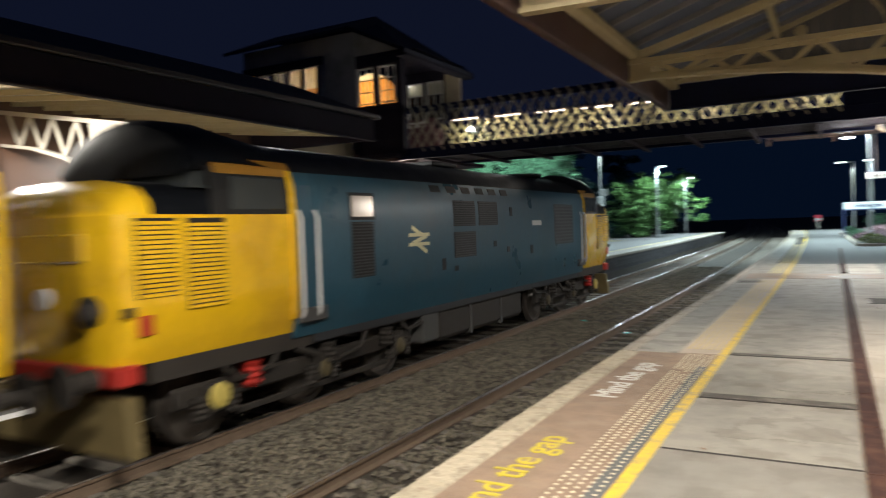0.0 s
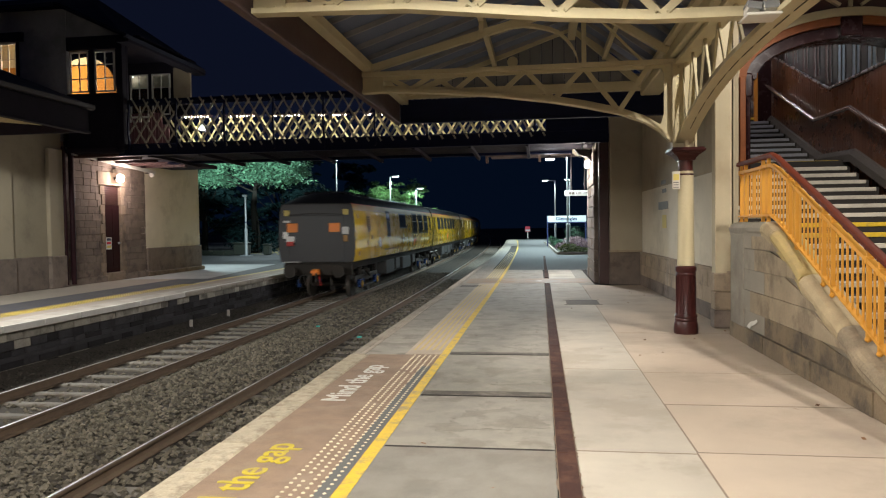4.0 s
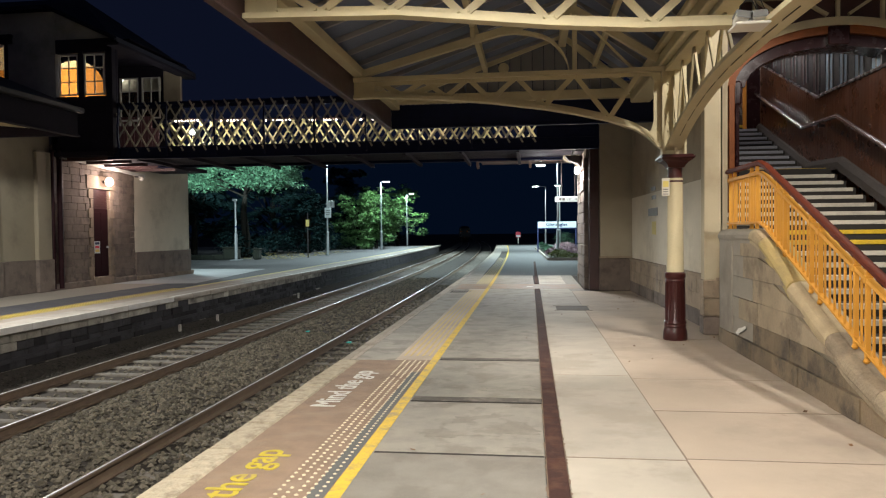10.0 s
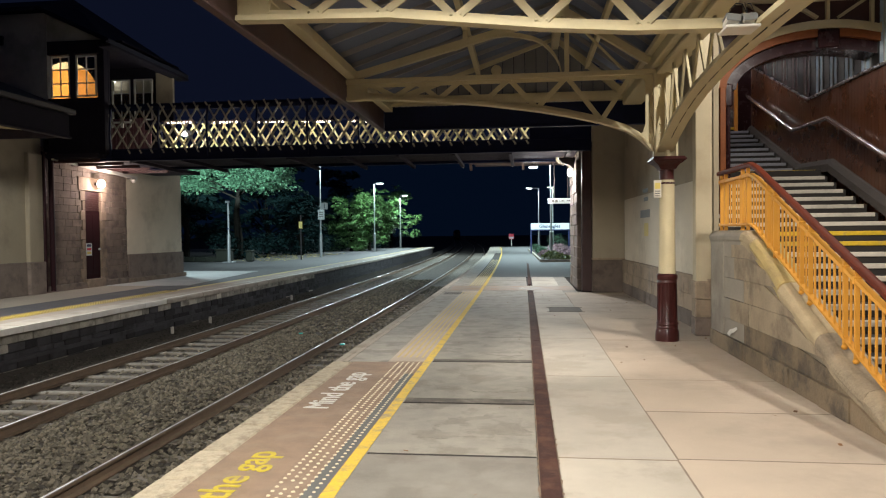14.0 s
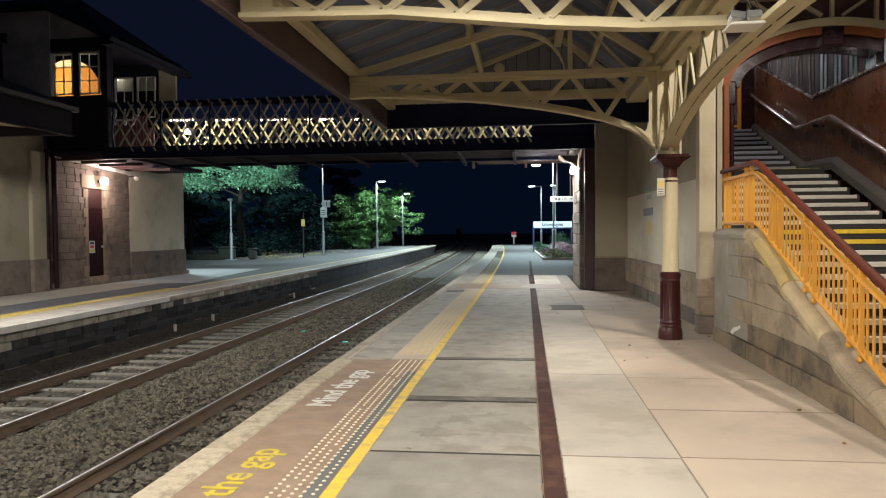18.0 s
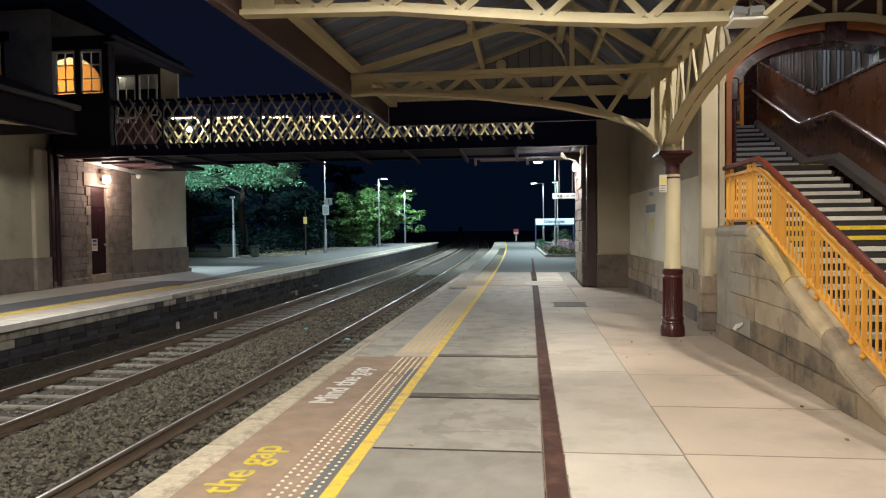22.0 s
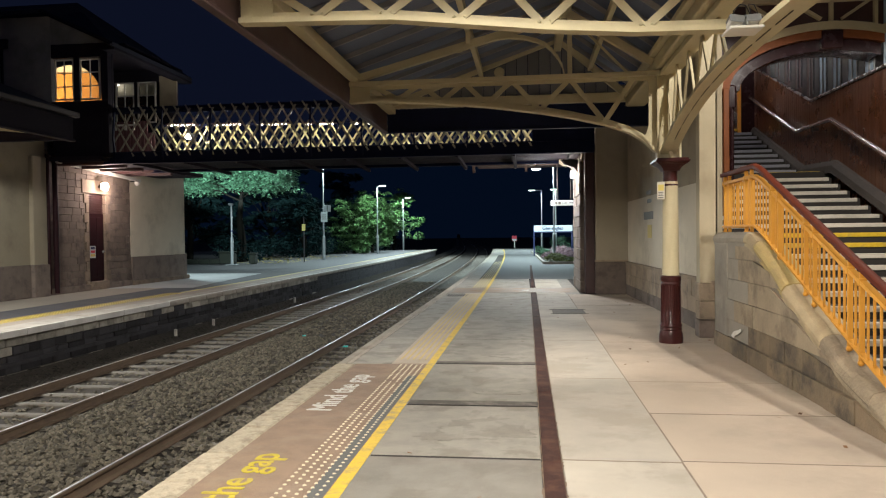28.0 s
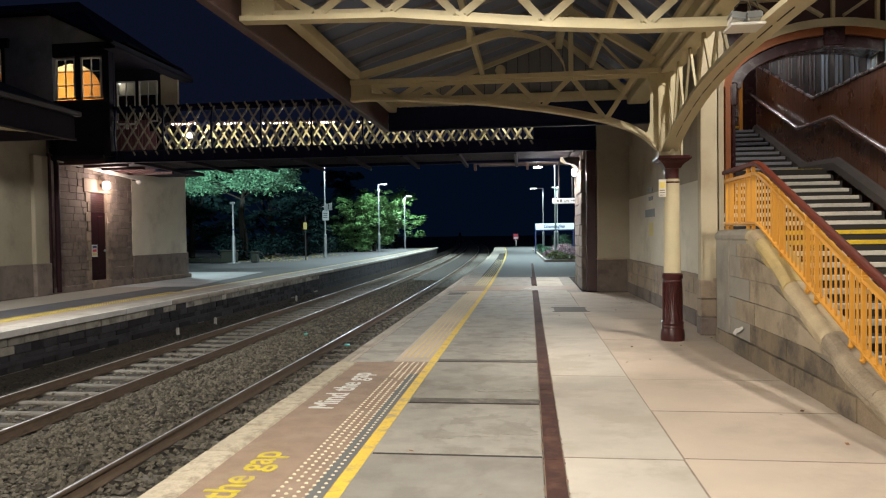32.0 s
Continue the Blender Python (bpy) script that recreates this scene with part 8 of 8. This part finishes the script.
window(c1, 20.05 - 16.75, 20.05 - 16.3, 2.42, 3.12)
window(c1, 20.05 - 18.2, 20.05 - 17.5, 2.42, 3.12)
bars(c1, [(5.3, 6.8, 2.02, 2.1), (18.7, 18.95, 1.95, 2.05)])
arrow_mark(c1, 5.6, 1.98)
for y, z in ((3.0, 1.75), (4.2, 1.75), (3.4, 2.2), (4.4, 2.25), (2.2, 2.0), (5.0, 1.5)):
    part("socket_cover", side_plate(y, y + 0.16, z, z + 0.12, 1, 0.012, 0.01, 1), T_BROWN, c1)
footboard(c1, 0.6, 2.2, 1.0)
VEHICLES.append((c1, -20.05))

# second vehicle: a shorter van with louvres
c2 = coach(17.35, "yellow test van with louvres and few windows", False, T_SPRING)
V2 = 37.9
for a, b in ((-36.05, -35.45), (-28.6, -27.9)):
    coach_door(c2, V2 + a, V2 + b)
    # White plate puts the pane's bright reflection into its colour.
    part("door_blind", side_plate(V2 + a + 0.05, V2 + b - 0.05, 2.3, 3.2, 1, 0.015), T_WHITE, c2, "door pane painted white for its reflection")
louvre(c2, V2 - 34.2, V2 - 33.5, 2.25, 3.28, 12, T_BROWN)
louvre(c2, V2 - 24.6, V2 - 23.8, 2.2, 3.28, 12, T_BROWN)
part("whitened_window", side_plate(V2 - 23.4, V2 - 22.8, 2.3, 3.1, 1, 0.008), T_WHITE, c2)
bars(c2, [(V2 - 26.9, V2 - 25.4, 2.1, 2.18), (V2 - 32.5, V2 - 31.6, 1.95, 2.02)])
arrow_mark(c2, V2 - 26.7, 2.06)
footboard(c2, V2 - 36.4, V2 - 34.3, 1.02)
footboard(c2, V2 - 36.6, V2 - 34.6, 0.62)
footboard(c2, V2 - 22.4, V2 - 20.9, 1.0)
VEHICLES.append((c2, -37.95))

# third coach: a row of six large windows
c3 = coach(20.0, "yellow test coach with six large dark windows")
V3 = 58.35
for a, b in ((-55.95, -54.45), (-53.9, -52.45), (-51.95, -50.45), (-49.95, -48.5), (-48.0, -46.4), (-45.9, -44.3)):
    window(c3, V3 + a, V3 + b, 2.43, 3.16)
coach_door(c3, V3 - 57.95, V3 - 57.2)
coach_door(c3, V3 - 39.4, V3 - 38.7)
bars(c3, [(V3 - 50.5, V3 - 49.0, 1.98, 2.06), (V3 - 55.8, V3 - 53.9, 1.95, 2.08), (V3 - 55.2, V3 - 53.0, 1.62, 1.75), (V3 - 44.5, V3 - 41.2, 1.82, 1.9), (V3 - 46.5, V3 - 45.5, 2.0, 2.07)])
arrow_mark(c3, V3 - 50.3, 1.94)
ladder_mark(c3, V3 - 41.2, 1.45)
VEHICLES.append((c3, -58.4))

# last coach, with a flat dark rear end
c4 = coach(19.65, "yellow inspection coach with dark flat rear end", True, T_SPRING)
V4 = 78.35
louvre(c4, V4 - 76.4, V4 - 75.9, 2.4, 3.0, 9, T_BROWN)
window(c4, V4 - 72.7, V4 - 72.1, 2.2, 3.2, (1, -1), 2.85)
window(c4, V4 - 69.8, V4 - 68.2, 2.55, 3.15)
for a, b in ((-66.1, -64.8), (-64.2, -62.8), (-62.2, -60.9)):
    window(c4, V4 + a, V4 + b, 2.25, 3.22, (1, -1), 2.85)
coach_door(c4, V4 - 60.2, V4 - 59.5)
bars(c4, [(V4 - 73.2, V4 - 69.6, 1.6, 1.68), (V4 - 66.0, V4 - 64.9, 2.0, 2.07), (V4 - 64.0, V4 - 62.8, 1.98, 2.05), (V4 - 69.6, V4 - 68.4, 2.0, 2.06)])
arrow_mark(c4, V4 - 66.0, 1.94)
ladder_mark(c4, V4 - 74.9, 1.42)
for y, z in ((0.5, 2.9), (2.6, 2.1), (3.2, 1.7), (0.6, 1.55), (1.9, 1.9)):
    part("socket_cover", side_plate(y, y + 0.22, z, z + 0.16, 1, 0.012, 0.01, 1), T_BROWN, c4)
part("rear_panel", M().box(-1.0, 1.0, -0.03, 0.0, 1.40, 3.0, 0.02), T_GREY, c4, "flat grey rear panel")
part("rear_arch", M().sweep([(-0.02, -0.02), (0.0, -0.02), (0.0, 0.02), (-0.02, 0.02)], [(lambda a, b, x=x: (x, -0.03 + a, 3.02 + 0.06 * math.cos(x * 1.4) + b)) for x in steps(-1.0, 1.0, 8)]), T_RUBBER, c4, "black weather strip")
for x in (-1.06, 0.46):
    part("orange_panel", M().box(x, x + 0.39, -0.06, -0.03, 2.42, 2.74, 0.01), T_ORANGE, c4, "orange panel on the rear end")
part("marker_light", M().box(0.93, 1.17, -0.06, 0.0, 2.34, 2.6, 0.02), T_WHITE, c4, "white marker light")
part("marker_light", M().box(0.97, 1.13, -0.05, 0.0, 2.08, 2.3, 0.02), T_BROWN, c4)
part("marker_light", M().box(-1.22, -1.03, -0.05, 0.0, 2.2, 2.44, 0.02), T_WHITE, c4, "white marker light")
tlm = part("tail_lamp", M().box(-1.08, -0.78, -0.10, -0.03, 2.06, 2.28, 0.02), T_WHITE, c4, "white and red tail lamp")
part("tail_lens", M().box(-1.06, -0.80, -0.115, -0.10, 1.94, 2.10, 0.01), T_RED, tlm)
for x, z in ((-1.17, 3.0), (0.96, 3.02)):
    part("corner_light", M().box(x, x + 0.2, -0.04, 0.0, z, z + 0.2, 0.01), SIGN_YELLOW, c4, "pale yellow corner light")
part("lamp_bracket", M().box(-1.2, -0.95, -0.04, 0.0, 2.76, 2.84, 0.01), T_WHITE, c4)
part("step_edge", M().box(-1.2, -0.6, -0.12, 0.0, 1.36, 1.385), T_WHITE, c4, "white step edge")
part("coupling_hook", M().box(-0.12, 0.12, -0.42, 0.0, 0.92, 1.12, 0.04), T_ORANGE, c4, "orange-red coupling hook")
part("coupling_link", M().tube([(-0.08, -0.4, 1.0), (-0.1, -0.46, 0.7), (0.0, -0.47, 0.6), (0.1, -0.46, 0.7), (0.08, -0.4, 1.0)], 0.035, 6), T_UNDER, c4)
for x in (-0.45, 0.1, 0.5):
    part("brake_hose", M().tube([(x, 0.0, 1.0), (x, -0.12, 0.85), (x + 0.05, -0.1, 0.55)], 0.03, 6), T_RED if x == 0.1 else T_UNDER, c4)
rp = M()
for k in range(6):
    rp.box(-0.8 + 0.05 * k, 0.75, 1.0 + k * 0.7, 1.45 + k * 0.7, 3.78, 3.9, 0.05)
part("roof_equipment", rp, T_ROOF, c4, kind="stuff")
VEHICLES.append((c4, -78.35))

# locomotive: nose ends, blue body
lo = thing("diesel_locomotive", (0, 0, 0), "blue diesel locomotive with bright yellow nose ends", "locomotive")
L = 18.1
LS = [(1.25, 1.10), (1.32, 1.38), (1.355, 1.8), (1.355, 2.8), (1.33, 3.2), (1.26, 3.38)]
LT = [(1.26, 3.38), (1.08, 3.56), (0.8, 3.72), (0.42, 3.83), (0.0, 3.87)]
SIDE = LS
CAB = 2.7
part("body_side", two_sides(LS, 3.15, L - 3.15), T_BLUE, lo, "faded blue body side", smooth=True)
part("roof", shell(LT, 2.6, L - 2.6), T_ROOF, lo, "dark roof", smooth=True)
both("valance", lambda k: one_side(k, [(1.24, 0.98), (1.25, 1.12)], 3.15, L - 3.15), T_GREY, lo)
FRONT_CAP = [(1.27, 2.50), (1.24, 2.72), (1.12, 2.92), (0.85, 3.05), (0.0, 3.12)]
for end, sg, y0 in (("rear", 1, 0.0), ("front", -1, L)):
    def Y(v):
        return y0 + sg * v

    def span(a, b):
        return min(Y(a), Y(b)), max(Y(a), Y(b))

    nose = [(1.20, 1.18), (1.30, 1.45), (1.335, 1.9), (1.335, 2.8)]
    ring = nose + [(-x, z) for x, z in reversed(nose)]
    part("nose", M().sweep(ring, [(lambda a, b, d=d, k=k: (a * k, Y(d), b)) for d, k in ((0.0, 0.84), (0.06, 0.93), (0.16, 0.98), (0.3, 1.0), (CAB, 1.0))]), T_YELLOW, lo, "bright yellow nose", smooth=True)
    cap = [(1.335, 2.8), (1.28, 2.98), (1.1, 3.12), (0.7, 3.2), (0.0, 3.22)]
    ring = cap + [(-x, z) for x, z in reversed(cap) if x > 0]
    part("nose_cap", M().sweep(ring, [(lambda a, b, d=d, k=k, h=h: (a * k, Y(d), 2.8 + (b - 2.8) * h)) for d, k, h in ((0.03, 0.88, 0.25), (0.1, 0.95, 0.7), (0.25, 1.0, 1.0), (0.4, 1.0, 1.0))]), T_YELLOW, lo, "rounded yellow nose cap", smooth=True)
    part("nose_top", M().sweep(ring, [(lambda a, b, d=d: (a, Y(d), b)) for d in (0.4, 1.45)]), T_CAB, lo, "dark nose top", smooth=True)
    both("window_band", lambda k: one_side(k, [(1.338, 2.8), (1.325, 3.1), (1.26, 3.38)], *span(1.25, CAB)), T_RUBBER, lo, "black cab window band")
    both("cab_edge", lambda k: one_side(k, [(1.33, 1.38), (1.362, 1.8), (1.362, 2.8), (1.337, 3.2), (1.27, 3.39)], *span(CAB - 0.1, CAB)), T_YELLOW, lo)
    both("cab_back", lambda k: one_side(k, [(1.24, 1.10), (1.31, 1.38), (1.335, 1.8), (1.335, 2.8), (1.31, 3.2), (1.25, 3.38)], *span(CAB, 3.16)), T_BLUE, lo, "dark blue cab door recess")
    part("cab_roof", M().sweep(LT + [(-x, z) for x, z in reversed(LT) if x > 0] + [(-1.2, 3.3), (1.2, 3.3)], [(lambda a, b, d=d, k=k: (a * min(1.0, k), Y(d), 3.1 + (b - 3.1) * k)) for d, k in ((1.0, 0.90), (1.06, 1.12), (1.22, 1.22), (1.8, 1.24), (2.4, 1.1), (2.75, 1.0))]), T_CAB, lo, "sooty black cab roof", smooth=True)
    both("roof_edge", lambda k: one_side(k, [(1.285, 3.30), (1.27, 3.40), (1.20, 3.50)], *span(1.35, CAB)), T_BROWN, lo, "grimy yellow roof edge")
    wsn = part("windscreen", M().add([(-1.2, Y(1.0), 3.12), (1.2, Y(1.0), 3.12), (1.08, Y(1.28), 3.55), (-1.08, Y(1.28), 3.55), (-1.2, Y(1.3), 3.12), (1.2, Y(1.3), 3.12), (1.08, Y(1.4), 3.55), (-1.08, Y(1.4), 3.55)], [(0, 1, 2, 3), (7, 6, 5, 4), (0, 4, 5, 1), (1, 5, 6, 2), (2, 6, 7, 3), (3, 7, 4, 0)]), T_GLASS, lo, "dark windscreen")
    part("windscreen_pillar", M().bar((0, Y(0.99), 3.12), (0, Y(1.27), 3.55), 0.08, 0.03), T_YELLOW, wsn)
    for s in (1, -1):
        part("cab_window", M().box(s * 1.335 - 0.01, s * 1.335 + 0.01, *span(1.55, 2.5), 2.86, 3.26, 0.006), T_GLASS, lo, "cab side window")
        for v in (2.75, 3.1):
            part("grab_rail", M().tube([(s * 1.36, Y(v), 1.38), (s * 1.4, Y(v), 1.48), (s * 1.4, Y(v), 2.75), (s * 1.36, Y(v), 2.85)], 0.024, 6), T_WHITE, lo, "white grab rail")
        part("door_step", M().box(s * 1.3 - 0.08, s * 1.3 + 0.08, *span(2.72, 3.3), 1.3, 1.5, 0.02), T_BOX, lo)
        for a, b, z0 in ((0.18, 0.72, 1.9), (0.86, 1.42, 1.72)):
            g = part("nose_grille", M().box(s * 1.337 - 0.004, s * 1.337 + 0.004, *span(a, b), z0, 2.76), T_RUBBER, lo, "yellow louvred nose grille")
            n = int((2.76 - z0) / 0.052)
            for k in range(n):
                part("grille_slat", M().box(s * 1.347 - 0.008, s * 1.347 + 0.008, *span(a + 0.015, b - 0.015), z0 + 0.008 + k * 0.052, z0 + 0.046 + k * 0.052), T_YELLOW, g)
        part("socket_plate", M().box(s * 1.32 - 0.02, s * 1.32 + 0.02, *span(0.2, 0.36), 1.5, 1.72, 0.01), T_RED, lo)
        part("socket_plate", M().box(s * 1.30 - 0.02, s * 1.30 + 0.04, *span(0.02, 0.14), 1.72, 1.82, 0.01), T_RUBBER, lo)
        part("tail_lamp_box", M().lathe([(0.17, 0), (0.17, 0.06), (0.12, 0.1), (0.03, 0.11)], n=16, m=Matrix.Translation((s * 0.82, Y(0.0), 1.78)) @ pose(0, 0, 0, 90 * sg)), T_RUBBER, lo, "black marker lamp")
        part("lamp_lens", M().lathe([(0.09, 0), (0.09, 0.02)], n=14, m=Matrix.Translation((s * 0.82, Y(-0.1), 1.78)) @ pose(0, 0, 0, 90 * sg)), T_STEEL, lo)
        part("buffer", M().lathe([(0.12, 0), (0.12, 0.2), (0.08, 0.22), (0.08, 0.36), (0.24, 0.39), (0.23, 0.43)], n=16, m=Matrix.Translation((s * 0.87, Y(0.0), 1.06)) @ pose(0, 0, 0, 90 * sg)), T_UNDER, lo)
        for v, zz in ((1.4, 0.75), (5.4, 0.8), (3.4, 0.66)):
            part("bogie_pipe", M().tube([(s * 1.16, Y(v), zz + 0.25), (s * 1.2, Y(v + 0.3), zz), (s * 1.18, Y(v + 0.9), zz + 0.05), (s * 1.15, Y(v + 1.1), zz + 0.28)], 0.035, 6), T_UNDER, lo)
        for k in range(3):
            part("spring_pack", M().lathe([(0.13, 0.62)] + [(0.13 if j % 2 else 0.095, 0.62 + j * 0.04) for j in range(7)] + [(0.13, 0.92)], (s * 1.17, Y(1.95 + k * 1.55), 0), 12), T_RED if k == 0 else T_UNDER, lo, "red coil spring" if k == 0 else "")
    part("red_buffer_beam", M().box(-1.26, 1.26, *span(-0.03, 0.25), 0.98, 1.2, 0.03), T_RED, lo, "red buffer beam")
    part("headlamp", M().lathe([(0.12, 0), (0.12, 0.04)], n=16, m=Matrix.Translation((0.0, Y(0.0), 1.9)) @ pose(0, 0, 0, 90 * sg)), T_WHITE, lo)
    part("headcode_panel", M().box(-0.75, 0.75, *span(-0.02, 0.06), 2.3, 2.62, 0.02), T_YELLOW, lo)
    part("snow_plough", M().prism([(-1.3, 0.22), (1.3, 0.22), (1.22, 0.85), (-1.22, 0.85)], "y", *span(0.05, 0.2)), T_PLOUGH, lo, "dull yellow snow plough")
    bogie(lo, Y(3.4), 4.1, 3, 0.56, T_DIM)
    part("axle_cover", M().lathe([(0.16, 0), (0.15, 0.03), (0.06, 0.05)], n=16, m=Matrix.Translation((1.22, Y(1.35), 0.62)) @ pose(0, 0, 0, 0, 90)), SIGN_YELLOW, lo, "yellow axle end cover")
Lo = 1.15
part("window_frame", side_plate(5.06 - Lo, 5.74 - Lo, 2.71, 3.13, 1, 0.006), T_RUBBER, lo)
# Pale colour holds the bright reflection on this window.
part("side_window", side_plate(5.12 - Lo, 5.68 - Lo, 2.76, 3.08, 1, 0.016), material("window_reflection_tint", (0.62, 0.58, 0.52), 0.15, 0.3, var=0.15, scale=2, bump=0.0, per_object=-1, coat=0.5), lo, "body window, its bright reflection put into pale colour")
louvre(lo, 5.1 - Lo, 5.7 - Lo, 1.82, 2.68, 18, T_GREY)
for a, b, z0, z1 in ((8.4, 9.35, 2.56, 3.06), (9.5, 10.45, 2.56, 3.06), (8.4, 9.35, 1.95, 2.45)):
    louvre(lo, a - Lo, b - Lo, z0, z1, 11, T_GREY)
louvre(lo, 14.0 - Lo, 15.5 - Lo, 2.0, 3.05, 12, T_GREY)
for k in range(6):
    part("roof_vent", side_plate(7.6 - Lo + k * 0.62, 7.95 - Lo + k * 0.62, 3.2, 3.33, 1, 0.012, 0.02, 1), T_RUBBER, lo)
yy = 6.75 - Lo
for z in (2.405, 2.24):
    part("livery_mark", side_plate(yy, yy + 0.70, z, z + 0.06, 1, 0.006, 0.01, 1), T_CREAM_MARK, lo, "pale yellow livery mark")
xm = side_x(2.3) + 0.005
for p0, p1 in (((0.10, 2.57), (0.42, 2.435)), ((0.60, 2.41), (0.12, 2.29)), ((0.28, 2.27), (0.60, 2.12))):
    part("livery_mark", M().bar((xm, yy + p0[0], p0[1]), (xm, yy + p1[0], p1[1]), 0.07, 0.008, (1, 0, 0)), T_CREAM_MARK, lo, "pale yellow livery mark")
part("number_bar", side_plate(12.45 - Lo, 13.05 - Lo, 2.52, 2.64, 1, 0.006, 0.01, 1), T_WHITE, lo, "pale number bar")
for y, z, h in ((11.1, 2.75, 0.2), (7.9, 1.75, 0.22), (8.4, 1.7, 0.1), (12.3, 1.85, 0.2), (10.2, 2.1, 0.12), (10.9, 1.95, 0.12)):
    part("body_fitting", side_plate(y - Lo, y - Lo + 0.14, z, z + h, 1, 0.012, 0.01, 1), T_RUBBER, lo)
part("fuel_tank", M().box(-1.15, 1.15, 6.9, 11.0, 0.38, 1.0, 0.08), T_UNDER, lo)
part("battery_box", M().box(0.5, 1.22, 6.2, 6.8, 0.45, 1.0, 0.04), T_BOX, lo)
part("tank_strap", M().box(-1.17, 1.17, 8.2, 8.3, 0.36, 1.0, 0.01), T_BOX, lo)
part("tank_strap", M().box(-1.17, 1.17, 9.7, 9.8, 0.36, 1.0, 0.01), T_BOX, lo)
part("underframe", M().box(-1.2, 1.2, 0.4, L - 0.4, 0.95, 1.2), T_UNDER, lo)
part("exhaust_port", M().box(-0.4, 0.4, 8.2, 9.3, 3.86, 3.95, 0.02), T_RUBBER, lo)
part("roof_fan", M().lathe([(0.7, 0), (0.72, 0.06), (0.6, 0.08)], (0, 13.6, 3.85), 24), T_ROOF, lo)
VEHICLES.append((lo, 1.15))
SPANS = {c1: 20.05, c2: 17.35, c3: 20.0, c4: 19.65, lo: 18.1}


def motions():
    """The train runs through at a steady speed, following the curve."""
    times = [i * 0.25 for i in range(40)] + [10.0 + i for i in range(23)]
    for ob, back in VEHICLES:
        rows = []
        for t in times:
            front = 3.6 + 24.7 * t
            ya, yb = front + back, front + back + SPANS[ob]
            xa, xb = -7.8 + bend(ya), -7.8 + bend(yb)
            rows.append((t, pose(xa, ya, RAIL_Z, 0, 0, math.degrees(math.atan2(-(xb - xa), yb - ya)))))
        walk(ob, rows)


motions()
